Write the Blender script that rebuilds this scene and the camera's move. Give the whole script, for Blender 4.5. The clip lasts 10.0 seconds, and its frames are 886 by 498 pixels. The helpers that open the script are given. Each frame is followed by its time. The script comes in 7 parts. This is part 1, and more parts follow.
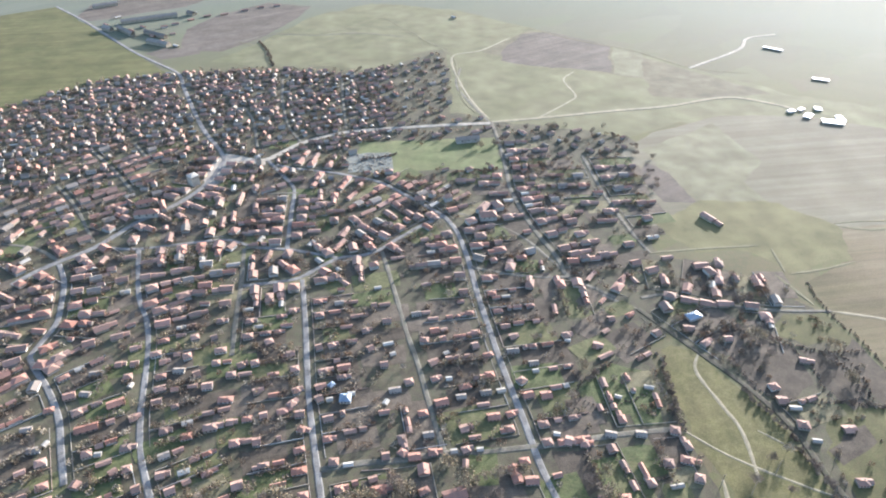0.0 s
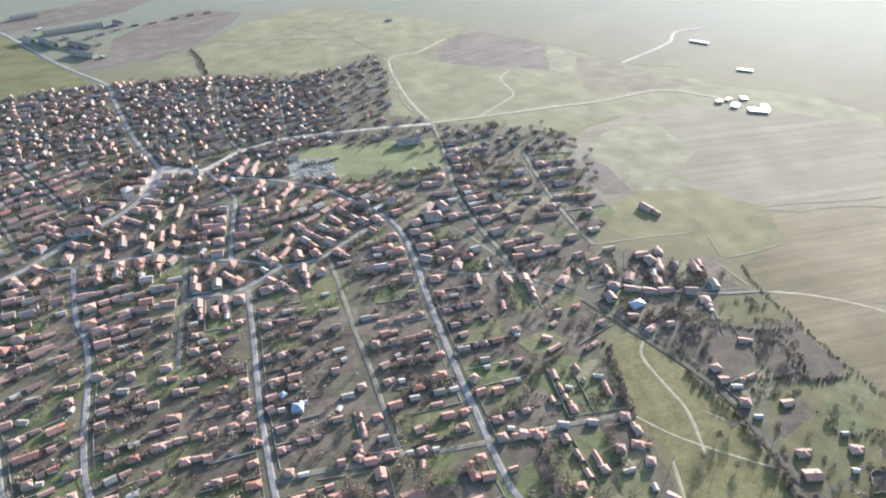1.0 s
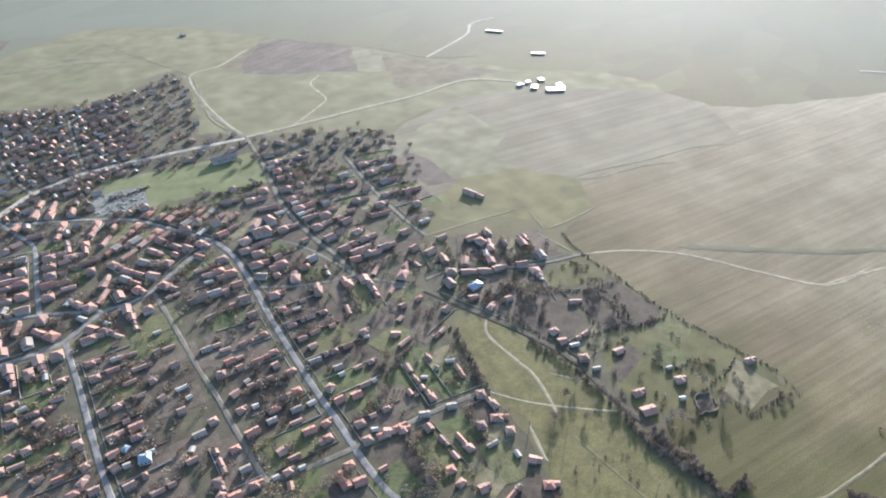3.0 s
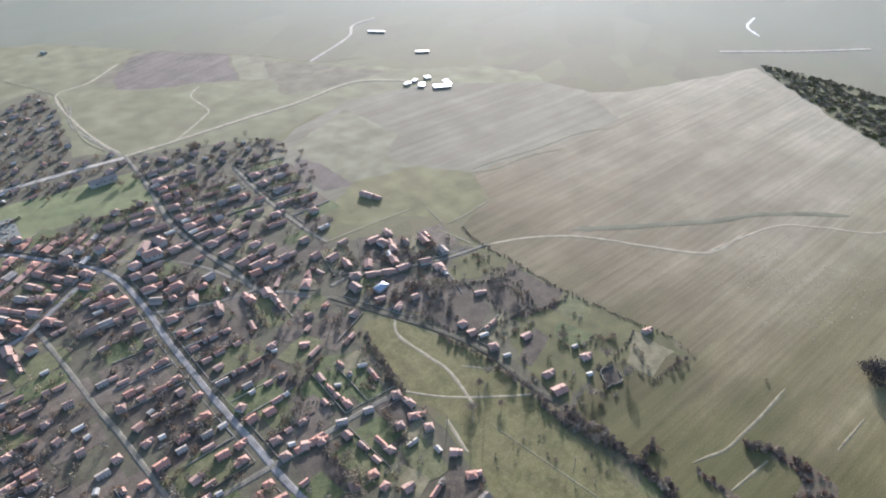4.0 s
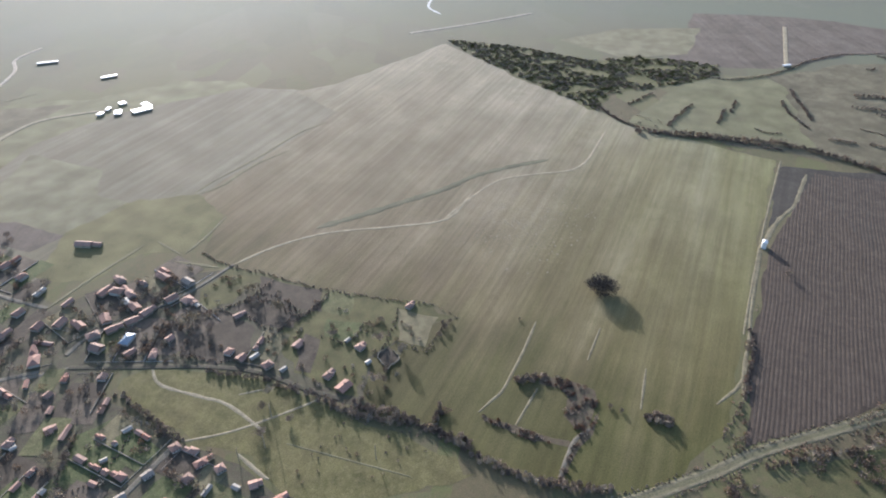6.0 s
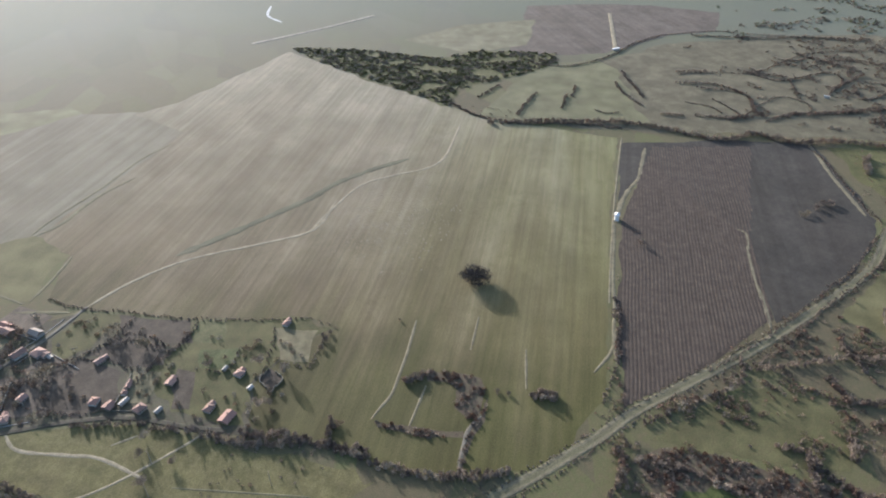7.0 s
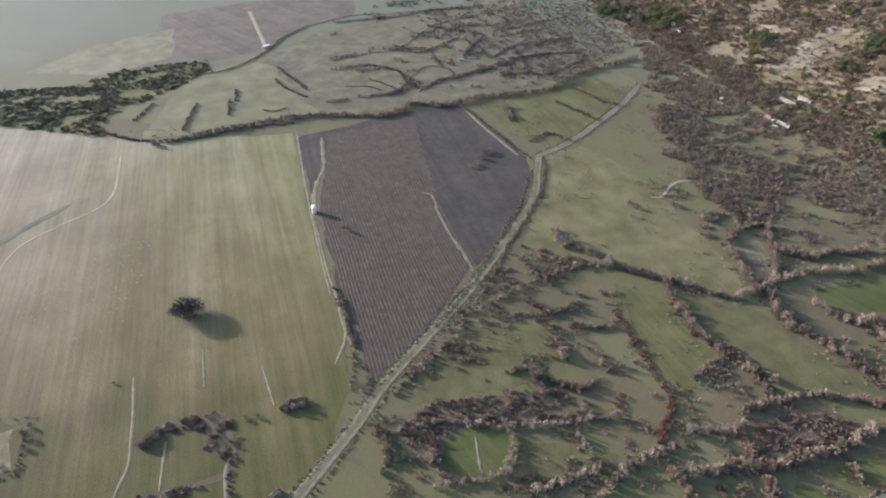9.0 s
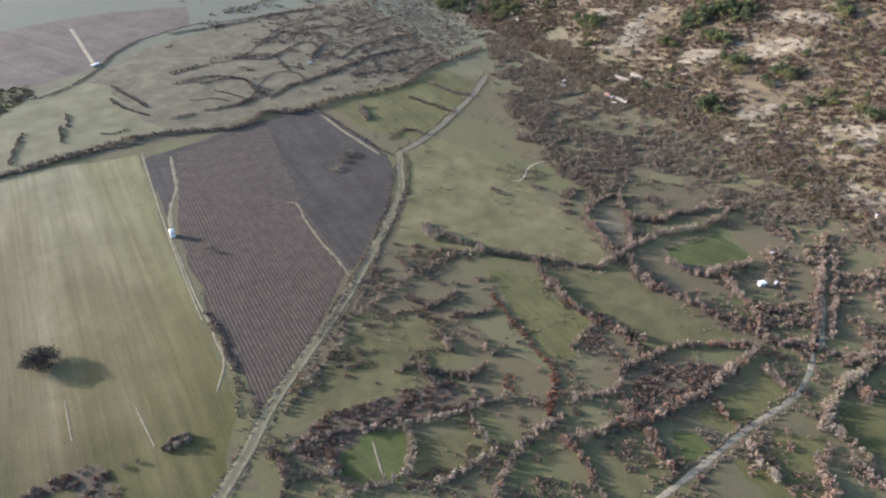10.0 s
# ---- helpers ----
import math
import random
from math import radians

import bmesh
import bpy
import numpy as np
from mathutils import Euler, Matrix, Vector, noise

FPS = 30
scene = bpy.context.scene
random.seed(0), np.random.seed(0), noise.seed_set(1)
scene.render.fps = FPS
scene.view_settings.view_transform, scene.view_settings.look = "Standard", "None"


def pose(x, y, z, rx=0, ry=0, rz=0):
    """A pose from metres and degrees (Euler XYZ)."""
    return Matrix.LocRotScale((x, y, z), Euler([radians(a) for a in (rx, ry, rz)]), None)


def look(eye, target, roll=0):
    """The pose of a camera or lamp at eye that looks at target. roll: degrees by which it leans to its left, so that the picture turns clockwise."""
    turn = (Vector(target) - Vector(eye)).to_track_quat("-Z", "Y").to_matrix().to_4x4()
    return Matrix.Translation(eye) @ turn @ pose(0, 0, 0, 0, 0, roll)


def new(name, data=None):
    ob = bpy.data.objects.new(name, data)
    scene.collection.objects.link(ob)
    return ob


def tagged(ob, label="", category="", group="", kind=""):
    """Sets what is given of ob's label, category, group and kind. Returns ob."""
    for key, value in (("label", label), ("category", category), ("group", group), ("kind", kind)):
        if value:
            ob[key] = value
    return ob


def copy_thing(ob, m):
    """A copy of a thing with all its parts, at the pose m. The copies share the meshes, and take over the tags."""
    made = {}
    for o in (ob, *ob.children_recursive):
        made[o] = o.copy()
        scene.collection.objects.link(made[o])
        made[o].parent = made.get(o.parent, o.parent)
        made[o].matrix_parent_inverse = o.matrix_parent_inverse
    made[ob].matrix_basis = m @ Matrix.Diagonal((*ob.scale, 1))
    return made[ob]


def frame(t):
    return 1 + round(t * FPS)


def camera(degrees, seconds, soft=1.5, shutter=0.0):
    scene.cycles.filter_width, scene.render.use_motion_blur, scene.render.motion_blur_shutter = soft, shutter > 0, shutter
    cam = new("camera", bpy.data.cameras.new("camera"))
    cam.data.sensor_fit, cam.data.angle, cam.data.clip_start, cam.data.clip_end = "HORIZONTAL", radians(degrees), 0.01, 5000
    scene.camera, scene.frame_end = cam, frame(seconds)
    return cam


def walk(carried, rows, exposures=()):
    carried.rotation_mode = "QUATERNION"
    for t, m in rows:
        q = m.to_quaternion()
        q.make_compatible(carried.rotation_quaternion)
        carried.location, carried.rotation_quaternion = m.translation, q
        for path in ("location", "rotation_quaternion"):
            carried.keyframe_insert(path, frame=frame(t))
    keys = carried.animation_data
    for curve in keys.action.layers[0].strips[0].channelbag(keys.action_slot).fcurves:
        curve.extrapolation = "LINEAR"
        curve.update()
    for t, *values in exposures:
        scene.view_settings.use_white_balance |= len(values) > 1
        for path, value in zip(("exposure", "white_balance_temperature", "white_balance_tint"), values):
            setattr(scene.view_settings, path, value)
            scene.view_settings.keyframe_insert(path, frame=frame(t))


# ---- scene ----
cam = camera(66.8, 10.0, 1.95)
PATH = [
    (0, (10.811, -5.593, 251.881), (10.946, -3.954, 250.742), 0.2),
    (0.5, (11.435, -5.997, 251.881), (11.642, -4.364, 250.744), 0.2),
    (1, (12.059, -6.401, 251.881), (12.346, -4.779, 250.747), 0.2),
    (1.5, (12.684, -6.807, 251.881), (13.027, -5.194, 250.749), 0.2),
    (2, (13.309, -7.216, 251.881), (13.78, -5.635, 250.75), 0.2),
    (2.5, (13.934, -7.629, 251.881), (14.54, -6.093, 250.752), 0.2),
    (4, (15.812, -8.886, 251.881), (16.789, -7.553, 250.755), 0.2),
    (4.5, (16.438, -9.314, 251.881), (17.525, -8.068, 250.755), 0.2),
    (5, (17.063, -9.752, 251.881), (18.252, -8.602, 250.756), 0.1),
    (5.5, (17.689, -10.2, 251.881), (18.989, -9.177, 250.757), 0.1),
    (5.7, (17.938, -10.383, 251.881), (19.304, -9.454, 250.754), -0.1),
    (6.8, (19.309, -11.407, 251.881), (20.878, -10.891, 250.755), -0.2),
    (7, (19.556, -11.596, 251.881), (21.147, -11.146, 250.755), -0.3),
    (7.5, (20.173, -12.073, 251.881), (21.805, -11.83, 250.752), -0.3),
    (8, (20.785, -12.553, 251.881), (22.434, -12.521, 250.75), -0.2),
    (8.5, (21.395, -13.037, 251.881), (23.033, -13.214, 250.747), -0.0),
    (9, (22.003, -13.522, 251.881), (23.604, -13.906, 250.745), 0.0),
    (9.5, (22.609, -14.008, 251.881), (24.151, -14.58, 250.743), 0.1),
    (10, (23.214, -14.495, 251.881), (24.685, -15.228, 250.742), 0.0),
]
EXPOSURE = [(0, 2.0, 5540, 11), (2.5, 1.83, 5500, 11), (4.5, 1.52, 5420, 15), (7, 1.27, 5600, 12), (8.5, 1.37, 5620, 14), (10, 1.56, 5560, 16)]
walk(cam, [(t, look(eye, target, roll)) for t, eye, target, roll in PATH], EXPOSURE)

# ---- world, sun and exposure ----
SUN_AZIMUTH = radians(41.0)      # from +y towards +x
SUN_HEIGHT = radians(13.0)
world = bpy.data.worlds.new("sky")
scene.world = world
world.use_nodes = True
wn = world.node_tree.nodes
sky = wn.new("ShaderNodeTexSky")
sky.sky_type = "NISHITA"
sky.sun_disc = False
sky.sun_elevation = SUN_HEIGHT
sky.sun_rotation = SUN_AZIMUTH
sky.air_density, sky.dust_density, sky.ozone_density = 1.0, 2.0, 1.0
wn["Background"].inputs["Strength"].default_value = 0.14
world.node_tree.links.new(sky.outputs[0], wn["Background"].inputs["Color"])
sun_data = bpy.data.lights.new("sun", "SUN")
sun_data.energy, sun_data.angle, sun_data.color = 4.6, radians(0.6), (1.0, 0.9, 0.78)
sun = new("sun", sun_data)
sun.matrix_world = look((0, 0, 0), (-math.sin(SUN_AZIMUTH), -math.cos(SUN_AZIMUTH), -math.tan(SUN_HEIGHT)))
sun.location = (600, 640, 400)

# ---- materials ----
from mathutils import geometry

R = random.Random(11)


def hill(x, y):
    """Height of the ground: a flat valley, and a wooded slope to the south."""
    d = -430.0 - y
    if d < -70:
        return 0.0
    rise = 0.34 * 18 * math.log1p(math.exp(min(60.0, d / 18.0)))
    rough = 5.0 * noise.noise((x / 70.0, y / 70.0, 3.0)) + 2.0 * noise.noise((x / 22.0, y / 22.0, 8.0))
    return min(rise + rough * min(1.0, max(0.0, d / 60.0)), 190.0)


def ramp(nt, fac, stops):
    node = nt.nodes.new("ShaderNodeValToRGB")
    els = node.color_ramp.elements
    while len(els) < len(stops):
        els.new(0.5)
    for el, (pos, col) in zip(els, stops):
        el.position, el.color = pos, (*col, 1.0)
    nt.links.new(fac, node.inputs[0])
    return node.outputs[0]


def noise_of(nt, vec, size, detail=4.0, rough=0.6):
    """A noise whose features are about size metres across."""
    node = nt.nodes.new("ShaderNodeTexNoise")
    node.inputs["Scale"].default_value = 1.0 / size
    node.inputs["Detail"].default_value = detail
    node.inputs["Roughness"].default_value = rough
    nt.links.new(vec, node.inputs["Vector"])
    return node.outputs["Fac"]


def mixed(nt, fac, a, b, amount=None, mode="MIX"):
    node = nt.nodes.new("ShaderNodeMix")
    node.data_type, node.blend_type = "RGBA", mode
    if amount is not None:
        node.inputs[0].default_value = amount
    else:
        nt.links.new(fac, node.inputs[0])
    for sock, val in ((node.inputs[6], a), (node.inputs[7], b)):
        if isinstance(val, tuple):
            sock.default_value = (*val, 1.0)
        else:
            nt.links.new(val, sock)
    return node.outputs[2]


def shifted(nt, turn=0.0, stretch=(1, 1, 1)):
    """World position, turned about z so that turn becomes the x direction, then stretched."""
    geo = nt.nodes.new("ShaderNodeNewGeometry")
    spin, mp = nt.nodes.new("ShaderNodeMapping"), nt.nodes.new("ShaderNodeMapping")
    spin.inputs["Rotation"].default_value = (0, 0, -radians(turn))
    mp.inputs["Scale"].default_value = stretch
    nt.links.new(geo.outputs["Position"], spin.inputs["Vector"])
    nt.links.new(spin.outputs[0], mp.inputs["Vector"])
    return mp.outputs[0]


def blank(name, rough=0.9):
    mat = bpy.data.materials.new(name)
    mat.use_nodes = True
    bsdf = mat.node_tree.nodes["Principled BSDF"]
    bsdf.inputs["Roughness"].default_value = rough
    bsdf.inputs["Specular IOR Level"].default_value = 0.25
    return mat, mat.node_tree, bsdf


def bumped(nt, bsdf, height, depth, strength=0.6):
    node = nt.nodes.new("ShaderNodeBump")
    node.inputs["Strength"].default_value = strength
    node.inputs["Distance"].default_value = depth
    nt.links.new(height, node.inputs["Height"])
    nt.links.new(node.outputs[0], bsdf.inputs["Normal"])


def land(name, low, high, patch, big=40.0, small=3.0, amount=0.5, turn=None, row=6.0, bump=0.25):
    """Open ground: two tones at the big scale, a third in small patches, and rows of work where turn is given."""
    mat, nt, bsdf = blank(name, 0.95)
    flat = shifted(nt)
    col = ramp(nt, noise_of(nt, flat, big, 5.0, 0.65), [(0.36, low), (0.64, high)])
    fine = noise_of(nt, flat, small, 6.0, 0.7)
    spots = ramp(nt, fine, [(0.44, (0, 0, 0)), (0.66, (amount,) * 3)])
    col = mixed(nt, spots, col, patch)
    mott = noise_of(nt, flat, small * 4.0, 5.0, 0.72)
    col = mixed(nt, None, col, ramp(nt, mott, [(0.34, (0.56, 0.55, 0.55)), (0.62, (1.0, 1.0, 1.0))]), 0.8 if turn is None else 0.4, "MULTIPLY")
    if turn is not None:
        rows = noise_of(nt, shifted(nt, turn, (0.02, 1.0, 1.0)), row, 5.0, 0.65)
        col = mixed(nt, None, col, ramp(nt, rows, [(0.36, (0.55, 0.55, 0.52)), (0.62, (1.0, 1.0, 1.0))]), 0.48, "MULTIPLY")
        bands = noise_of(nt, shifted(nt, turn, (0.1, 1.0, 1.0)), row * 5.0, 4.0, 0.6)
        col = mixed(nt, None, col, ramp(nt, bands, [(0.38, (0.7, 0.655, 0.62)), (0.6, (1.0, 1.0, 1.0))]), 0.45, "MULTIPLY")
        drift = noise_of(nt, flat, 60.0, 6.0, 0.7)
        col = mixed(nt, None, col, ramp(nt, drift, [(0.38, (0.74, 0.76, 0.72)), (0.58, (1.0, 1.0, 1.0))]), 0.55, "MULTIPLY")
    speck = noise_of(nt, flat, 0.7, 3.0, 0.7)
    col = mixed(nt, None, col, ramp(nt, speck, [(0.32, (0.5, 0.5, 0.5)), (0.62, (1.0, 1.0, 1.0))]), 0.8, "MULTIPLY")
    nt.links.new(col, bsdf.inputs["Base Color"])
    bumped(nt, bsdf, speck, bump)
    return mat


def varied(name, cols, rough=0.85, size=0.6, dirt=(0.1, 0.09, 0.08), amount=0.35, bump=0.02, metal=0.0):
    """A surface whose tone differs from object to object, with stains at two scales."""
    mat, nt, bsdf = blank(name, rough)
    info = nt.nodes.new("ShaderNodeObjectInfo")
    n = len(cols)
    geo = nt.nodes.new("ShaderNodeNewGeometry")
    add, wrap = nt.nodes.new("ShaderNodeMath"), nt.nodes.new("ShaderNodeMath")
    add.operation, wrap.operation = "ADD", "FRACT"
    nt.links.new(info.outputs["Random"], add.inputs[0])
    nt.links.new(geo.outputs["Random Per Island"], add.inputs[1])
    nt.links.new(add.outputs[0], wrap.inputs[0])
    col = ramp(nt, wrap.outputs[0], [(i / max(1, n - 1), c) for i, c in enumerate(cols)])
    flat = shifted(nt)
    fine = noise_of(nt, flat, size, 5.0, 0.7)
    col = mixed(nt, ramp(nt, noise_of(nt, flat, size * 6, 3.0), [(0.45, (0, 0, 0)), (0.7, (amount,) * 3)]), col, dirt)
    col = mixed(nt, None, col, ramp(nt, fine, [(0.3, (0.6, 0.6, 0.6)), (0.65, (1, 1, 1))]), 0.7, "MULTIPLY")
    nt.links.new(col, bsdf.inputs["Base Color"])
    bsdf.inputs["Metallic"].default_value = metal
    bumped(nt, bsdf, fine, bump)
    return mat


def foliage(name, cols, rough=0.9):
    """Twigs and leaves: tones differ from clump to clump."""
    mat, nt, bsdf = blank(name, rough)
    geo = nt.nodes.new("ShaderNodeNewGeometry")
    info = nt.nodes.new("ShaderNodeObjectInfo")
    add = nt.nodes.new("ShaderNodeMath")
    add.operation = "ADD"
    half = nt.nodes.new("ShaderNodeMath")
    half.operation = "MULTIPLY"
    half.inputs[1].default_value = 0.5
    nt.links.new(geo.outputs["Random Per Island"], add.inputs[0])
    nt.links.new(info.outputs["Random"], add.inputs[1])
    nt.links.new(add.outputs[0], half.inputs[0])
    n = len(cols)
    col = ramp(nt, half.outputs[0], [(i / (n - 1), c) for i, c in enumerate(cols)])
    big = ramp(nt, noise_of(nt, shifted(nt), 14.0, 3.0), [(0.35, (0.7, 0.7, 0.72)), (0.65, (1, 1, 1))])
    col = mixed(nt, None, col, big, 0.8, "MULTIPLY")
    nt.links.new(col, bsdf.inputs["Base Color"])
    return mat


ASPHALT = land("worn_asphalt", (0.22, 0.205, 0.185), (0.29, 0.272, 0.248), (0.165, 0.152, 0.135), 12.0, 1.5, 0.4, bump=0.02)
GRAVEL = land("pale_gravel", (0.4, 0.35, 0.28), (0.5, 0.44, 0.355), (0.31, 0.275, 0.21), 12.0, 2.0, 0.5, bump=0.03)
DIRT = land("sandy_track", (0.315, 0.27, 0.18), (0.383, 0.328, 0.228), (0.238, 0.212, 0.124), 9.0, 1.5, 0.6, bump=0.05)
EARTH = land("earth_lane", (0.17, 0.15, 0.12), (0.24, 0.212, 0.168), (0.13, 0.13, 0.075), 10.0, 2.0, 0.6, bump=0.05)
DARKEARTH = land("damp_earth", (0.07, 0.06, 0.045), (0.12, 0.10, 0.075), (0.10, 0.11, 0.05), 10.0, 2.0, 0.6, bump=0.06)
CHALK = land("chalk_scar", (0.6, 0.6, 0.58), (0.72, 0.72, 0.7), (0.5, 0.48, 0.44), 9.0, 2.0, 0.5, bump=0.05)
SWALE = land("swale_grass", (0.142, 0.136, 0.083), (0.176, 0.163, 0.103), (0.120, 0.119, 0.065), 30.0, 4.0, 0.6)
STUBBLE = land("stubble", (0.309, 0.266, 0.182), (0.375, 0.325, 0.231), (0.242, 0.220, 0.135), 70.0, 9.0, 0.55, turn=4.5, row=3.6)


def greening(mat):
    """The stubble is browner towards the village, and the crop comes through green at its low end."""
    nt = mat.node_tree
    bsdf = nt.nodes["Principled BSDF"]
    col = bsdf.inputs["Base Color"].links[0].from_socket
    sep = nt.nodes.new("ShaderNodeSeparateXYZ")
    nt.links.new(shifted(nt), sep.inputs[0])
    flat = noise_of(nt, shifted(nt, 4.5, (0.12, 1.0, 1.0)), 40.0, 5.0, 0.7)
    for axis, low, high, tint in (("X", 620.0, 300.0, (0.67, 0.61, 0.53)), ("Y", 185.0, -10.0, (0.78, 0.85, 0.57)), ("X", 310.0, 240.0, (0.64, 0.7, 0.54))):
        wob = nt.nodes.new("ShaderNodeMath")
        wob.operation = "MULTIPLY_ADD"
        wob.inputs[1].default_value = 260.0
        nt.links.new(flat, wob.inputs[0])
        nt.links.new(sep.outputs[axis], wob.inputs[2])
        rng = nt.nodes.new("ShaderNodeMapRange")
        rng.inputs["From Min"].default_value, rng.inputs["From Max"].default_value = low + 130.0, high + 130.0
        nt.links.new(wob.outputs[0], rng.inputs["Value"])
        col = mixed(nt, rng.outputs[0], col, mixed(nt, None, col, tint, 1.0, "MULTIPLY"))
    nt.links.new(col, bsdf.inputs["Base Color"])


greening(STUBBLE)
PALE = land("pale_stubble", (0.212, 0.187, 0.126), (0.259, 0.226, 0.158), (0.196, 0.180, 0.111), 70.0, 9.0, 0.5, turn=4.5, row=6.0)
FALLOW = land("fallow", (0.194, 0.179, 0.108), (0.239, 0.215, 0.136), (0.153, 0.148, 0.073), 40.0, 5.0, 0.55)
MEADOW = land("meadow_grass", (0.124, 0.127, 0.044), (0.167, 0.158, 0.061), (0.138, 0.110, 0.052), 30.0, 3.5, 0.5, turn=4.5, row=5.0)
OLIVE = land("olive_grass", (0.109, 0.106, 0.042), (0.149, 0.138, 0.059), (0.118, 0.092, 0.046), 26.0, 3.0, 0.6)
PASTURE = land("dry_pasture", (0.164, 0.158, 0.081), (0.221, 0.204, 0.114), (0.138, 0.131, 0.064), 45.0, 6.0, 0.6)
LAWN = land("sports_turf", (0.135, 0.15, 0.06), (0.205, 0.205, 0.095), (0.15, 0.17, 0.07), 30.0, 4.0, 0.6)
WHEAT = land("winter_wheat", (0.092, 0.113, 0.031), (0.127, 0.140, 0.046), (0.115, 0.109, 0.044), 35.0, 4.0, 0.5, turn=20.0, row=5.0)
YELLOWGRASS = land("rank_grass", (0.123, 0.114, 0.041), (0.174, 0.152, 0.062), (0.185, 0.156, 0.079), 22.0, 3.0, 0.6)
DRYGRASS = land("dry_grass", (0.2, 0.175, 0.11), (0.26, 0.228, 0.145), (0.15, 0.13, 0.075), 6.0, 1.2, 0.7)
MARGIN = land("margin_grass", (0.165, 0.152, 0.085), (0.215, 0.193, 0.112), (0.135, 0.125, 0.065), 20.0, 3.0, 0.6)
HAYMEADOW = land("hay_meadow", (0.153, 0.142, 0.060), (0.196, 0.176, 0.083), (0.138, 0.119, 0.057), 40.0, 5.0, 0.6)
GRAZING = land("rough_grazing", (0.125, 0.112, 0.066), (0.205, 0.18, 0.11), (0.11, 0.088, 0.056), 26.0, 4.0, 0.75)
HEATH = land("bramble_ground", (0.104, 0.074, 0.052), (0.144, 0.109, 0.074), (0.122, 0.122, 0.057), 12.0, 2.0, 0.6)
PLOUGH = land("ploughed_soil", (0.07, 0.053, 0.04), (0.098, 0.074, 0.056), (0.118, 0.092, 0.07), 30.0, 4.0, 0.5, turn=2.5, row=4.0)
PLOUGH2 = land("turned_soil", (0.135, 0.108, 0.09), (0.173, 0.141, 0.114), (0.194, 0.165, 0.127), 30.0, 4.0, 0.5, turn=30.0, row=5.0)
HARROW = land("harrowed_soil", (0.06, 0.053, 0.044), (0.08, 0.07, 0.057), (0.095, 0.083, 0.067), 40.0, 5.0, 0.4, turn=2.5, row=6.0)
CEMETERY = land("trodden_ground", (0.2, 0.2, 0.17), (0.27, 0.27, 0.24), (0.14, 0.15, 0.08), 8.0, 2.0, 0.5)
VILLAGE = land("yard_ground", (0.095, 0.077, 0.055), (0.138, 0.12, 0.075), (0.1, 0.104, 0.052), 14.0, 3.0, 0.7)
GARDENS = [
    land("garden_soil", (0.08, 0.062, 0.046), (0.122, 0.096, 0.071), (0.105, 0.09, 0.055), 9.0, 1.5, 0.5),
    land("garden_grass", (0.088, 0.105, 0.04), (0.132, 0.146, 0.058), (0.15, 0.132, 0.07), 9.0, 1.5, 0.6),
    land("garden_rough", (0.185, 0.16, 0.09), (0.25, 0.215, 0.125), (0.155, 0.14, 0.072), 9.0, 1.5, 0.6),
    land("garden_clay", (0.125, 0.096, 0.072), (0.178, 0.14, 0.105), (0.14, 0.122, 0.075), 9.0, 1.5, 0.5),
    land("garden_turf", (0.118, 0.122, 0.05), (0.165, 0.16, 0.072), (0.17, 0.142, 0.08), 9.0, 1.5, 0.6),
]
GARDEN_LABELS = ("dug dark soil garden plot among the yards", "deep green grassy garden plot among the yards", "rough straw-brown garden plot among the yards",
                 "bare clay-brown garden plot among the yards", "olive turf garden plot among the yards")
CREST = land("dry_ridge", (0.09, 0.067, 0.05), (0.118, 0.09, 0.068), (0.075, 0.057, 0.042), 9.0, 1.2, 0.5)
TILE_RED = varied("clay_tile", [(0.33, 0.155, 0.105), (0.39, 0.2, 0.142), (0.3, 0.165, 0.122), (0.42, 0.24, 0.18)], 0.8)
TILE_OLD = varied("weathered_tile", [(0.34, 0.2, 0.15), (0.28, 0.175, 0.133), (0.4, 0.25, 0.19), (0.235, 0.16, 0.128)], 0.85)
SHEET_GREY = varied("grey_sheet", [(0.25, 0.21, 0.175), (0.32, 0.27, 0.225), (0.2, 0.165, 0.135)], 0.9)
SHEET_WHITE = varied("white_sheet", [(0.70, 0.70, 0.69), (0.78, 0.77, 0.75)], 0.42, amount=0.12)
SHEET_WHITE.node_tree.nodes["Principled BSDF"].inputs["Specular IOR Level"].default_value = 0.7
SHEET_PALE = varied("pale_sheet", [(0.306, 0.275, 0.234), (0.391, 0.355, 0.304), (0.476, 0.436, 0.372)], 0.75)
SHEET_BLUE = varied("blue_sheet", [(0.22, 0.27, 0.33), (0.27, 0.33, 0.40)], 0.5)
PLASTER = varied("plaster", [(0.36, 0.335, 0.295), (0.46, 0.44, 0.405), (0.31, 0.265, 0.218), (0.4, 0.365, 0.33)], 0.9)
BRICKWALL = varied("rough_brick", [(0.30, 0.20, 0.15), (0.36, 0.27, 0.21), (0.42, 0.36, 0.30)], 0.9)
STONEWALL = varied("stone_wall", [(0.26, 0.223, 0.172), (0.38, 0.332, 0.258), (0.19, 0.162, 0.125)], 0.95)
WINDOW, _nt, _b = blank("window_glass", 0.12)
_b.inputs["Base Color"].default_value = (0.03, 0.035, 0.045, 1)
_b.inputs["Specular IOR Level"].default_value = 0.5
DOORWOOD = varied("door_wood", [(0.16, 0.10, 0.06), (0.22, 0.15, 0.09)], 0.7)
BARK = varied("bark", [(0.10, 0.08, 0.065), (0.15, 0.125, 0.10)], 0.95, 0.3)
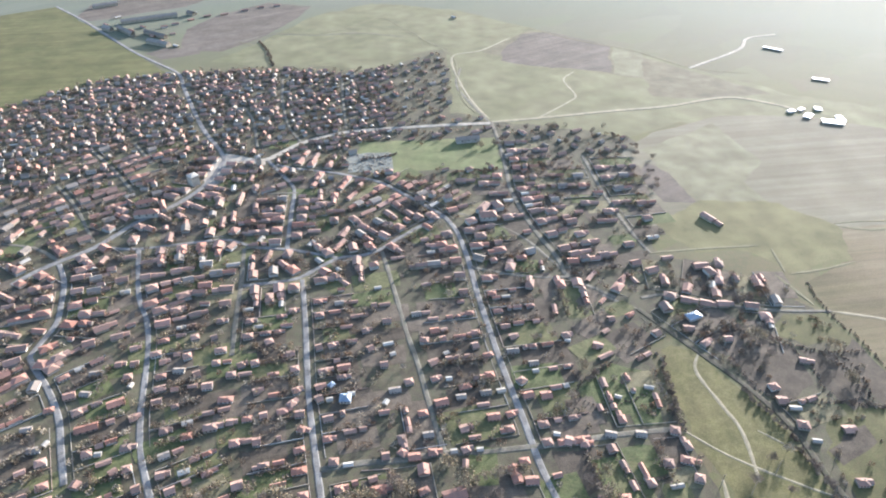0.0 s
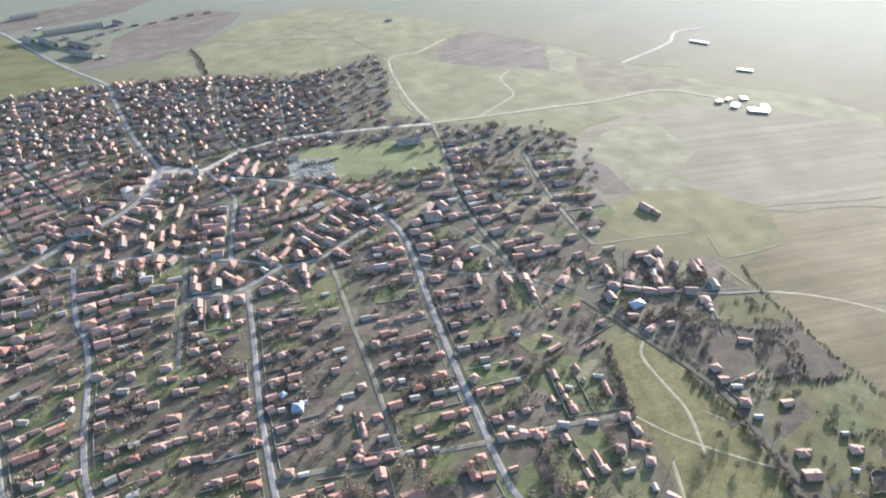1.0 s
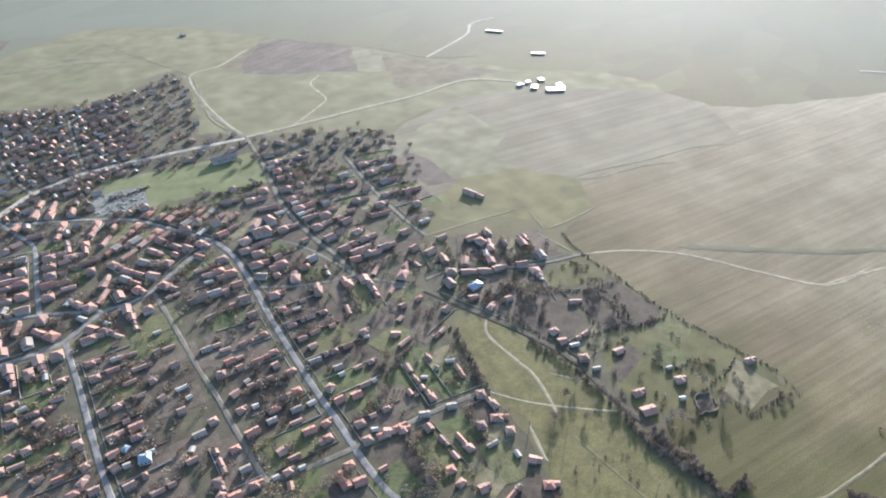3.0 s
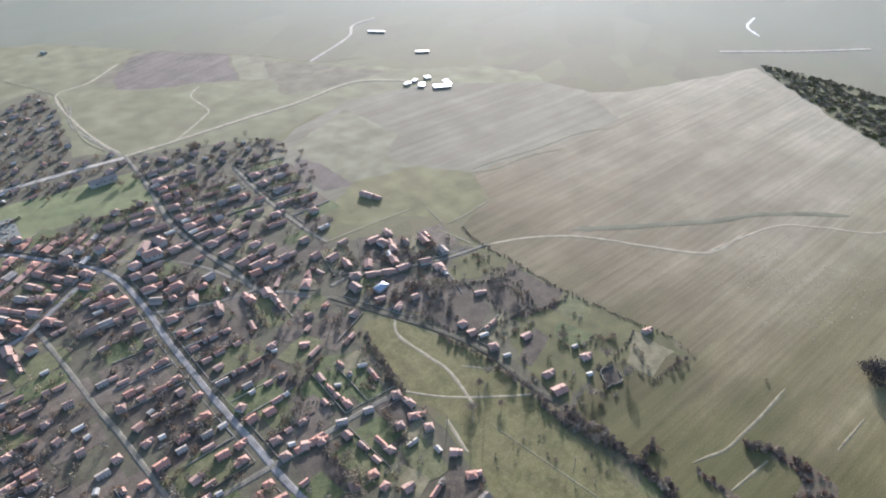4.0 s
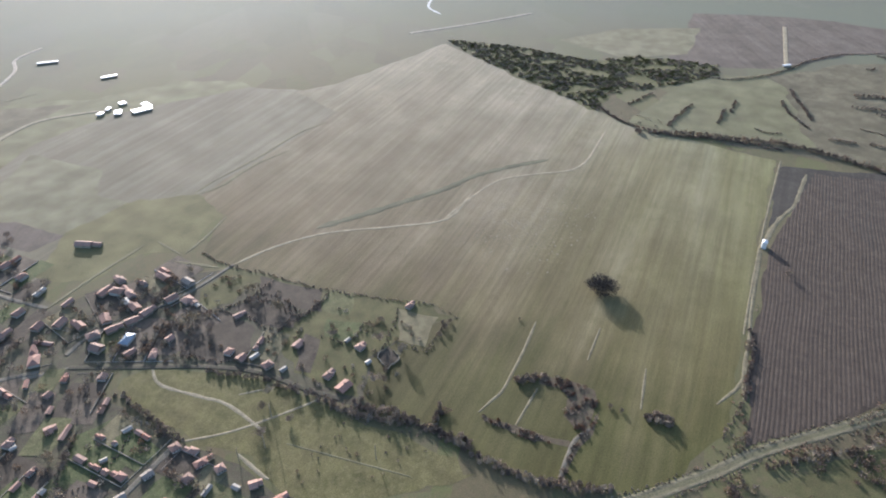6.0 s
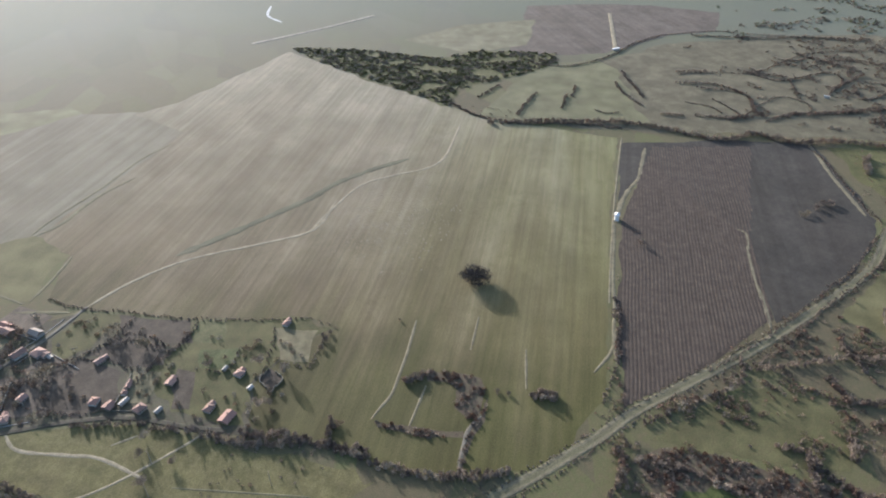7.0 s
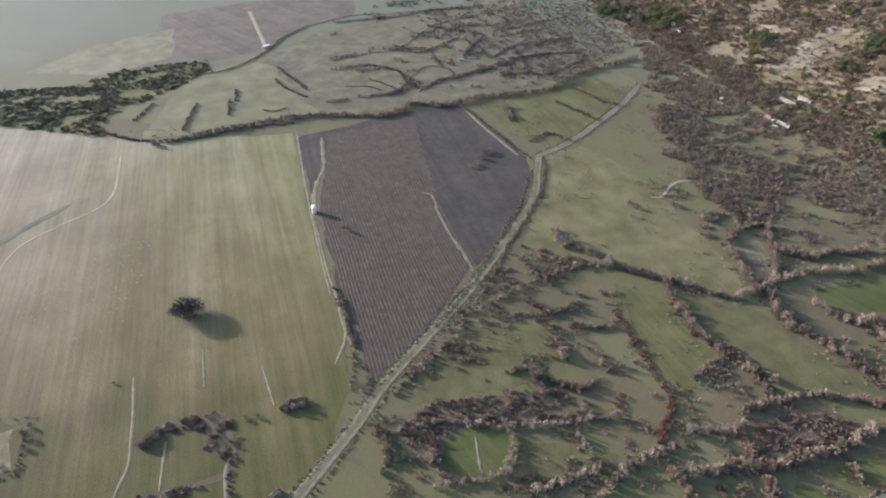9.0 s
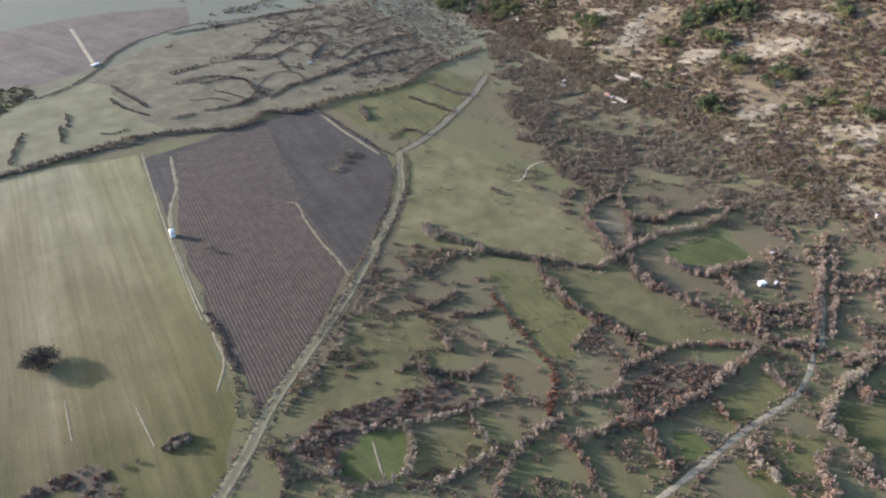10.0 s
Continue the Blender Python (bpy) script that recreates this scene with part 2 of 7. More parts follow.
TWIG = {
    "dark": foliage("grey_twigs", [(0.115, 0.088, 0.068), (0.155, 0.12, 0.095), (0.2, 0.158, 0.128)]),
    "tan": foliage("tan_twigs", [(0.205, 0.155, 0.112), (0.265, 0.205, 0.15), (0.33, 0.262, 0.2)]),
    "ochre": foliage("straw_twigs", [(0.196, 0.157, 0.098), (0.246, 0.2, 0.128), (0.289, 0.238, 0.157)]),
    "red": foliage("bramble_twigs", [(0.165, 0.1, 0.07), (0.22, 0.138, 0.097), (0.265, 0.175, 0.125)]),
    "rust": foliage("bracken", [(0.165, 0.075, 0.042), (0.215, 0.1, 0.058), (0.265, 0.135, 0.078)]),
    "pale": foliage("pale_twigs", [(0.24, 0.2, 0.15), (0.295, 0.25, 0.19), (0.35, 0.3, 0.235)]),
    "black": foliage("thorn_twigs", [(0.045, 0.04, 0.036), (0.06, 0.052, 0.046), (0.08, 0.068, 0.06)]),
    "green": foliage("needles", [(0.05, 0.068, 0.032), (0.07, 0.09, 0.04), (0.095, 0.11, 0.05)]),
    "olive": foliage("evergreen_leaves", [(0.09, 0.095, 0.038), (0.125, 0.125, 0.05), (0.165, 0.155, 0.066)]),
}


# ---- building blocks ----
def part(name, bm, material, parent=None, label=""):
    """One mesh object from a bmesh, under a thing or on its own."""
    me = bpy.data.meshes.new(name)
    bm.to_mesh(me)
    bm.free()
    me.materials.append(material)
    ob = new(name, me)
    ob.parent = parent
    return tagged(ob, label)


def mesh_of(name, verts, faces, material, parent=None, label=""):
    me = bpy.data.meshes.new(name)
    me.from_pydata(verts, [], faces)
    me.materials.append(material)
    ob = new(name, me)
    ob.parent = parent
    return tagged(ob, label)


def box(bm, x0, x1, y0, y1, z0, z1):
    vs = [bm.verts.new((x, y, z)) for z in (z0, z1) for x, y in ((x0, y0), (x1, y0), (x1, y1), (x0, y1))]
    for f in ((3, 2, 1, 0), (4, 5, 6, 7), (0, 1, 5, 4), (1, 2, 6, 5), (2, 3, 7, 6), (3, 0, 4, 7)):
        bm.faces.new([vs[i] for i in f])


def smooth_line(pts, step=4.0):
    """A line through the points with soft bends, in steps of about step metres, as an array."""
    p = np.array([pts[0], *pts, pts[-1]], float)
    p[0], p[-1] = 2 * p[1] - p[2], 2 * p[-2] - p[-3]
    out = []
    for a, b, c, d in zip(p, p[1:], p[2:], p[3:]):
        n = max(2, int(np.linalg.norm(c - b) / step))
        for t in np.arange(n) / n:
            out.append(0.5 * (2 * b + (c - a) * t + (2 * a - 5 * b + 4 * c - d) * t**2 + (3 * b - a - 3 * c + d) * t**3))
    out.append(p[-2])
    return np.array(out)


def normals_of(line):
    d = np.gradient(line, axis=0)
    d /= np.linalg.norm(d, axis=1)[:, None] + 1e-9
    return np.stack([-d[:, 1], d[:, 0]], 1)


LAYER = {"field": 0, "road": 0, "plot": 0, "track": 0}


def layer(sort):
    """A height of its own for each sheet, so that no two lie in one plane."""
    LAYER[sort] += 1
    n = LAYER[sort]
    return {"field": 0.02 + 0.001 * n, "plot": 0.09 + 0.00012 * n, "road": 0.24 + 0.002 * n, "track": 0.11 + 0.0012 * n}[sort]


FIELDS, ROADS = [], []


BOUNDS = {}


def inside(poly, x, y):
    key = (len(poly), tuple(poly[0]), tuple(poly[-1]), tuple(poly[len(poly) // 2]))
    if key not in BOUNDS:
        xs, ys = [q[0] for q in poly], [q[1] for q in poly]
        BOUNDS[key] = (min(xs), max(xs), min(ys), max(ys))
    x0, x1, y0, y1 = BOUNDS[key]
    if x < x0 or x > x1 or y < y0 or y > y1:
        return False
    hit = False
    for (x0, y0), (x1, y1) in zip(poly, poly[1:] + poly[:1]):
        if (y0 > y) != (y1 > y) and x < (x1 - x0) * (y - y0) / (y1 - y0) + x0:
            hit = not hit
    return hit


FIELD_LABELS = {
    "stubble_field": "pale tan stubble field striped by the drill rows",
    "pale_field": "bleached tan field with faint tractor lines",
    "fallow_field": "dry fallow field of tan grass", "far_fallow": "dry fallow strip beside turned soil",
    "far_stubble": "distant tan stubble field in haze", "ploughed_strip": "narrow strip of turned brown soil",
    "meadow": "short green winter meadow with worn patches", "pasture": "dry grazed pasture with tufts",
    "far_wheat_field": "distant green winter wheat in haze", "far_ploughed_field": "distant field of turned brown soil", "sports_field": "village sports field of green turf",
    "winter_wheat_field": "green field of young winter wheat", "ploughed_field": "dark ploughed field with long ridges",
    "harrowed_field": "smooth dark harrowed field", "common": "yellow-green common crossed by sandy paths",
    "paddock": "olive green paddock between hedges", "scrubby_ground": "reddish brown bramble ground",
    "woodland_floor": "dark grassy floor of the shelter belt", "garden_ground": "large olive green garden plot", "paved_square": "pale gravel village square",
    "thin_crop_field": "thin olive crop showing through pale stubble", "rough_grazing": "brown rough grazing crossed by old hedges",
    "village_ground": "bare brown ground between the village yards",
    "cemetery_ground": "trodden grey ground of the cemetery",
}


def field(name, material, pts, jag=1.0):
    """A sheet of land on the ground with an uneven margin."""
    ring = []
    for (x0, y0), (x1, y1) in zip(pts, pts[1:] + pts[:1]):
        n = max(1, int(math.hypot(x1 - x0, y1 - y0) / 6.0))
        for i in range(n):
            x, y = x0 + (x1 - x0) * i / n, y0 + (y1 - y0) * i / n
            if i:
                x += jag * 1.6 * noise.noise((x / 9, y / 9, 1.0)) + jag * 3.5 * noise.noise((x / 30, y / 30, 5.0))
                y += jag * 1.6 * noise.noise((x / 9, y / 9, 2.0)) + jag * 3.5 * noise.noise((x / 30, y / 30, 6.0))
            ring.append((x, y))
    z = layer("field")
    flat = geometry.delaunay_2d_cdt([Vector(q) for q in ring], [], [list(range(len(ring)))], 1, 1e-3)
    verts, faces = [(v.x, v.y, z) for v in flat[0]], []
    for f in flat[2]:
        (x0, y0, _), (x1, y1, _), (x2, y2, _) = (verts[k] for k in f[:3])
        faces.append(f if (x1 - x0) * (y2 - y0) - (x2 - x0) * (y1 - y0) > 0 else f[::-1])
    FIELDS.append((name, pts))
    return tagged(mesh_of(name, verts, faces, material), FIELD_LABELS.get(name, "patch of farmed land"), "field", kind="structure")


ROAD_LABELS = {
    "street": "narrow grey asphalt village street", "main_street": "wide worn asphalt main street",
    "road": "pale gravel road along the sports field", "farm_road": "pale dirt road leading to the farm",
    "lane": "narrow lane of packed brown earth", "footpath": "sandy footpath worn through the grass",
    "field_track": "sandy farm track across the stubble", "pasture_track": "faint winding track over the pasture",
    "farm_lane": "straight pale lane to the barn", "canal_verge": "dry grass banks of the old canal track", "canal_track": "muddy track between dry grass banks",
    "country_lane": "sandy country lane between hedges", "canal_bank": "sandy bank path beside the canal",
    "field_strip": "strip of dry pale grass between crops", "far_road": "distant pale gravel road",
    "field_edge": "faint line of rough grass between fields", "bank_path": "sandy path on the bank of the ditch", "quarry_scar": "white scar of bare chalk",
}


def road(name, width, material, pts):
    line = smooth_line(pts, 2.5)
    nor = normals_of(line)
    soft = name in ("footpath", "field_edge", "field_strip", "pasture_track", "field_track", "quarry_scar", "country_lane", "canal_bank", "bank_path")
    z = layer("track" if soft or name in ("canal_verge", "canal_track") else "road")
    verts, faces = [], []
    for i, (p, n) in enumerate(zip(line, nor)):
        w = width / 2 * (1 + 0.16 * noise.noise((p[0] / 7, p[1] / 7, 4.0)))
        if soft:
            w *= min(1.0, 0.15 + i / 4, 0.15 + (len(line) - 1 - i) / 4) * max(0.3, 0.9 + 0.6 * noise.noise((p[0] / 5, p[1] / 5, 9.0)))
        for k, (o, dz) in enumerate(((-w - 0.5, -z), (-w, 0.0), (0, 0.03), (w, 0.0), (w + 0.5, -z))):
            q = p + n * o
            verts.append((q[0], q[1], z + dz))
        if i:
            for k in range(4):
                a = (i - 1) * 5 + k
                faces.append((a + 1, a, a + 5, a + 6))
    ROADS.append((line, width, name))
    return tagged(mesh_of(name, verts, faces, material), ROAD_LABELS.get(name, "road"), "road", kind="structure")


def twigs(rng, centre, size, count, length=0.9, width=0.14, hollow=0.35):
    """Vertices and faces of a cloud of thin twigs in a lumpy ellipsoid, pointing up and outward."""
    u = rng.normal(size=(count, 3))
    u /= np.linalg.norm(u, axis=1)[:, None]
    r = hollow + (1 - hollow) * rng.random(count) ** 0.6
    lump = 1 + 0.25 * np.sin(3 * u[:, 0] + rng.random() * 6) * np.cos(4 * u[:, 1] + rng.random() * 6)
    base = centre + u * (r * lump)[:, None] * size
    way = u * 0.7 + rng.normal(size=(count, 3)) * 0.55 + (0, 0, 0.5)
    way /= np.linalg.norm(way, axis=1)[:, None]
    side = np.cross(way, rng.normal(size=(count, 3)))
    side /= np.linalg.norm(side, axis=1)[:, None] + 1e-9
    ln = (length * (0.6 + 0.8 * rng.random(count)))[:, None]
    w = width * (0.6 + 0.8 * rng.random(count))[:, None]
    v = np.stack([base - side * w, base + side * w, base + way * ln], 1).reshape(-1, 3)
    f = np.arange(count * 3).reshape(-1, 3)
    return v, f


def limb(a, b, r0, r1, sides=5):
    """A tapered limb from a to b."""
    a, b = np.array(a, float), np.array(b, float)
    d = (b - a) / np.linalg.norm(b - a)
    s = np.cross(d, (0.3, 0.9, 0.1))
    s /= np.linalg.norm(s)
    t = np.cross(d, s)
    ang = np.arange(sides) * 2 * np.pi / sides
    ringv = np.cos(ang)[:, None] * s + np.sin(ang)[:, None] * t
    v = np.concatenate([a + ringv * r0, b + ringv * r1])
    f = [(i, (i + 1) % sides, sides + (i + 1) % sides, sides + i) for i in range(sides)]
    return v, f + [tuple(range(2 * sides - 1, sides - 1, -1))]


def joined(chunks):
    """Many (vertices, faces) as one."""
    vs, fs, n = [], [], 0
    for v, f in chunks:
        vs.append(np.asarray(v))
        fs += [tuple(int(i) + n for i in q) for q in f]
        n += len(v)
    return np.concatenate(vs), fs


def tree_parts(seed, tall, spread, clumps, count, length=0.9, width=0.09, trunk=0.3):
    """The trunk with its limbs, and the crown of twigs in several clumps."""
    rng = np.random.default_rng(seed)
    fork = tall * trunk
    wood = [limb((0, 0, -0.3), (0.1, 0.05, fork), 0.045 * tall * 0.6, 0.03 * tall * 0.6, 6)]
    crown = []
    for k in range(clumps):
        a = 2.4 * k + rng.random()
        out = spread * (0.25 + 0.4 * rng.random()) * (1 if k else 0.15)
        c = np.array([math.cos(a) * out, math.sin(a) * out, fork + (tall - fork) * (0.35 + 0.4 * rng.random())])
        wood.append(limb((0.1, 0.05, fork * 0.9), c, 0.018 * tall, 0.008 * tall, 4))
        size = np.array([spread * 0.42, spread * 0.42, (tall - fork) * 0.36]) * (0.75 + 0.5 * rng.random())
        crown.append(twigs(rng, c, size, count // clumps, length, width))
    return joined(wood), joined(crown)


def tree_thing(name, seed, tall, spread, clumps, count, tone, label, group, trunk=0.3, length=0.9, width=0.09):
    wood, crown = tree_parts(seed, tall, spread, clumps, count, length, width, trunk)
    top = new(name)
    mesh_of("trunk", *wood, BARK, top)
    mesh_of("crown", *crown, TWIG[tone], top)
    return tagged(top, label, "tree", group)


def at_ground(x, y, turn=0.0, sx=1.0, sz=None):
    return pose(x, y, hill(x, y), 0, 0, turn) @ Matrix.Diagonal((sx, sx, sz or sx, 1))



VILLAGE_EDGE = [(-407.8, 575.6), (-353.7, 615.4), (-285.1, 687.7), (-214.8, 702.4), (-103.7, 708.0), (-18.9, 688.2), (69.8, 751.2), (73.4, 649.0), (95.8, 556.6), (190.6, 559.7), (222.4, 495.1), (226.1, 426.8), (186.0, 373.9), (178.4, 340.4), (211.4, 328.4), (252.4, 279.9), (253.8, 253.0), (257.0, 218.6), (258.1, 189.1), (267.8, 170.6), (271.9, 141.3), (239.4, 123.7), (203.1, 129.9), (194.8, 157.1), (193.0, 194.5), (182.8, 221.5), (171.7, 249.7), (158.6, 265.1), (143.3, 252.5), (142.7, 207.5), (144.2, 171.5), (139.6, 125.3), (127.1, 104.4), (60, 95), (-330, 95), (-420, 300)]
BELT = [(737.1, 379.4), (754.2, 297.3), (747.1, 201.1), (787.4, 157.2), (798.8, 71.7), (765.4, 64.7), (724.1, 94.1), (698.2, 117.5), (657.3, 153.8), (613.4, 149.0), (648.0, 222.2), (694.5, 313.9)]
CANAL = [(171.5, -312.4), (198.9, -348.5), (229.3, -389.9)]
TERRACES = [(627.3, -19.3), (698.9, -1.9), (857.7, -50.4), (905.2, -149.7), (955.6, -283.3), (941.1, -449.3), (740.4, -430.3), (643.1, -281.1), (633.3, -203.8), (628.1, -129.5), (615.7, -55.8)]
SCRUB_EDGE = [(736.8, -420.3), (620.0, -367.8), (521.7, -330.9), (430.4, -308.4), (386.2, -299.8), (350.1, -289.4), (351.4, -305.4), (359.3, -327.3), (379.4, -365.5), (364.5, -392.7), (332.2, -396.7), (292.2, -378.6), (276.9, -384.0), (258.0, -421.7), (205.1, -453.7), (290.6, -562.4), (200, -480), (900, -480)]
YARD_CLEARING = [(507.1, -400.4), (480.5, -416.3), (430.9, -439.1), (417.7, -409.6), (444.6, -376.3), (478.3, -373.5)]
OUTCROP_SPOTS = [(583.9, -533.1, 44, 20, 125), (573.2, -503.3, 22, 12, 100), (448.1, -571.8, 44, 17, 25), (387.3, -496.2, 22, 13, 60), (254.1, -464.5, 28, 13, 10), (313.4, -511.4, 26, 11, 20), (488.4, -530.1, 24, 10, 30), (459.7, -623.4, 40, 13, 15), (299.9, -520.7, 16, 11, 30), (652.7, -529.2, 26, 12, 20), (370.0, -456.5, 14, 6, 10)]
PINE_CLUMPS = [(643.5, -507.5, 16, 9), (541.1, -569.3, 26, 11), (525.4, -594.5, 22, 11), (498.4, -552.4, 10, 8), (450.8, -532.1, 7, 7), (404.2, -540.4, 9, 9), (781.6, -469.6, 34, 16), (842.7, -435.9, 18, 14), (309.2, -531.7, 8, 7), (424.5, -473.4, 7, 7), (358.2, -537.9, 6, 8), (534.8, -525.6, 6, 7), (441.5, -648.3, 6, 10)]
CANAL_SIDE = [(279.5, -381.6), (208.4, -457.9), (135.6, -352.0), (166.5, -309.6), (190.8, -290.5), (245.7, -345.3)]
FOLD = (235.9, 142.6, 7.2, 5.0, 35)
POLES = [(173.8, 170.2), (146.2, 165.2), (204.7, 175.7), (118.5, 163.3), (158.1, 160.6), (177.5, 112.0)]


# ---- the ground ----
def ground_sheet():
    """One sheet to the horizon, finer where the slope rises."""
    xs = sorted({*range(-4400, -600, 400), *range(-600, 1200, 25), *range(1200, 4500, 400)})
    ys = sorted({*range(-4400, -1200, 400), *range(-1200, -400, 12), *range(-400, 1200, 50), *range(1200, 4500, 400)})
    verts = [(x, y, hill(x, y)) for y in ys for x in xs]
    w = len(xs)
    faces = [(j * w + i, j * w + i + 1, (j + 1) * w + i + 1, (j + 1) * w + i) for j in range(len(ys) - 1) for i in range(w - 1)]
    mat, nt, bsdf = blank("open_country", 0.95)
    flat = shifted(nt)
    # winter grass and bare strips in large parcels, in tones greyed for haze
    vor = nt.nodes.new("ShaderNodeTexVoronoi")
    vor.inputs["Scale"].default_value = 1.0
    nt.links.new(shifted(nt, 35.0, (1 / 150, 1 / 60, 0.0)), vor.inputs["Vector"])
    hazed_parcel = ramp(nt, vor.outputs["Color"], [(0.15, (0.126, 0.136, 0.096)), (0.4, (0.134, 0.141, 0.099)), (0.6, (0.128, 0.133, 0.098)), (0.85, (0.142, 0.146, 0.106))])
    grass = ramp(nt, noise_of(nt, flat, 30.0, 5.0, 0.65), [(0.35, (0.106, 0.104, 0.043)), (0.65, (0.146, 0.134, 0.063))])
    small = nt.nodes.new("ShaderNodeTexVoronoi")
    small.inputs["Scale"].default_value = 1.0
    nt.links.new(shifted(nt, 25.0, (1 / 60, 1 / 34, 0.0)), small.inputs["Vector"])
    plots = ramp(nt, small.outputs["Color"], [(0.2, (0.115, 0.092, 0.051)), (0.4, (0.111, 0.116, 0.043)), (0.6, (0.093, 0.075, 0.046)), (0.8, (0.132, 0.126, 0.060))])
    grass = mixed(nt, None, grass, plots, 0.75)
    spots = ramp(nt, noise_of(nt, flat, 4.0, 5.0, 0.7), [(0.45, (0, 0, 0)), (0.7, (0.6, 0.6, 0.6))])
    grass = mixed(nt, spots, grass, (0.15, 0.11, 0.066))
    geo = nt.nodes.new("ShaderNodeNewGeometry")
    sep = nt.nodes.new("ShaderNodeSeparateXYZ")
    nt.links.new(geo.outputs["Position"], sep.inputs[0])
    # distance haze painted into the colour: grass turns to greyer parcels far out
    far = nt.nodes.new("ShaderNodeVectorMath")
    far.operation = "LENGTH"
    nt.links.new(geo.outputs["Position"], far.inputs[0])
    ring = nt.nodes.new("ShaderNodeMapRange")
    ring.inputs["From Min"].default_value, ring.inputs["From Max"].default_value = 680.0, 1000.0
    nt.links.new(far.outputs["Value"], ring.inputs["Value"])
    col = mixed(nt, ring.outputs[0], grass, hazed_parcel)
    # thin soil and pale rock on the slope
    slope = nt.nodes.new("ShaderNodeMapRange")
    slope.inputs["From Min"].default_value, slope.inputs["From Max"].default_value = 8.0, 22.0
    nt.links.new(sep.outputs["Z"], slope.inputs["Value"])
    heath = ramp(nt, noise_of(nt, flat, 7.0, 5.0, 0.7), [(0.36, (0.1, 0.075, 0.05)), (0.5, (0.138, 0.106, 0.066)), (0.64, (0.18, 0.148, 0.084))])
    rock = ramp(nt, noise_of(nt, flat, 2.5, 6.0, 0.75), [(0.35, (0.2, 0.165, 0.105)), (0.62, (0.33, 0.28, 0.185))])
    bare = ramp(nt, noise_of(nt, shifted(nt, 20.0, (1.0, 0.6, 1.0)), 55.0, 5.0, 0.6), [(0.63, (0, 0, 0)), (0.72, (1, 1, 1))])
    col = mixed(nt, slope.outputs[0], col, mixed(nt, bare, heath, rock))
    speck = noise_of(nt, flat, 0.8, 4.0, 0.7)
    col = mixed(nt, None, col, ramp(nt, speck, [(0.3, (0.62, 0.62, 0.62)), (0.65, (1, 1, 1))]), 0.8, "MULTIPLY")
    nt.links.new(col, bsdf.inputs["Base Color"])
    bumped(nt, bsdf, speck, 0.3)
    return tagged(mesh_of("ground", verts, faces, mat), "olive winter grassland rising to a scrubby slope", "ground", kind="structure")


ground_sheet()
field("village_ground", VILLAGE, VILLAGE_EDGE)

# ---- fields ----
field("pasture", PASTURE, [(-184.3, 735.5), (-150.7, 785.6), (-89.9, 900.8), (-10.8, 963.9), (102.1, 922.7), (174.1, 849.9), (289.0, 741.5), (339.5, 677.6), (400.0, 601.5), (475.4, 560.8), (517.1, 501.5), (503.4, 478.2), (315.0, 503.6), (272.1, 542.5), (213.4, 514.7), (99.5, 562.3), (64.7, 577.3), (78.3, 763.8), (32.4, 755.3), (-94.3, 708.5)], 2.0)
field("far_stubble", GRAZING, [(183.7, 823.9), (283.8, 725.8), (335.2, 667.2), (387.0, 600.4), (299.0, 594.8), (245.6, 611.4), (239.9, 670.4), (173.4, 708.8), (115.6, 747.5)])
field("rough_grazing", GRAZING, [(602.9, 81.0), (675.7, 65.0), (776.7, 24.1), (868.2, -51.7), (917.4, -152.2), (969.7, -287.7), (955.7, -456.3), (790.7, -492.8), (702.6, -408.9), (643.1, -281.1), (633.3, -203.8), (621.6, -127.9), (606.1, -54.3), (594.0, 27.8)], 2.0)
field("far_ploughed_field", PLOUGH2, [(793.0, 124.8), (793.7, 65.3), (813.2, 17.1), (861.5, -20.5), (906.0, -56.0), (936.5, -113.7), (1029.3, -121.5), (1044.3, -28.8), (1025.5, 65.9), (997.5, 138.4)])
field("far_ploughed_field", PLOUGH2, [(-226.4, 771.3), (-239.3, 858.8), (-211.3, 920.7), (-155.0, 975.9), (-93.6, 954.6), (-110.1, 889.1), (-142.3, 816.9), (-178.8, 770.9)])
field("fallow_field", PALE, [(202.1, 489.7), (239.2, 523.1), (314.0, 553.0), (390.3, 547.2), (504.7, 481.5), (525.7, 420.4), (497.1, 359.1), (364.4, 343.1), (301.7, 346.9), (268.6, 375.3), (187.5, 369.9)])
field("stubble_field", STUBBLE, [(260.7, 303.5), (258.6, 277.4), (263.4, 248.4), (266.4, 215.5), (273.6, 186.9), (279.0, 163.7), (287.7, 144.3), (283.6, 123.9), (263.0, 141.5), (229.5, 150.7), (203.9, 135.4), (204.9, 94.9), (201.0, 72.4), (202.5, 36.7), (214.5, 5.4), (231.4, -11.3), (265.5, -24.0), (304.5, -23.8), (421.6, -16.8), (582.9, -11.4), (594.6, 117.5), (623.7, 157.2), (649.5, 234.6), (694.5, 313.9), (724.0, 373.3), (641.3, 390.5), (557.5, 407.8), (516.2, 431.1), (493.1, 362.6), (313.4, 361.2), (303.6, 324.4)])
field("pale_field", PALE, [(430.7, 523.2), (484.2, 477.2), (478.9, 378.3), (386.3, 366.2), (319.5, 368.7), (290.8, 406.6), (311.1, 461.2), (306.8, 540.7), (381.2, 534.3)])
field("fallow_field", FALLOW, [(217.4, 490.2), (299.2, 538.2), (309.2, 462.8), (278.9, 430.3), (282.2, 394.4), (230.0, 402.7), (221.7, 440.2)])
field("ploughed_strip", PLOUGH2, [(214.2, 465.9), (226.4, 448.9), (231.7, 401.3), (207.2, 405.3), (200.3, 446.2)])
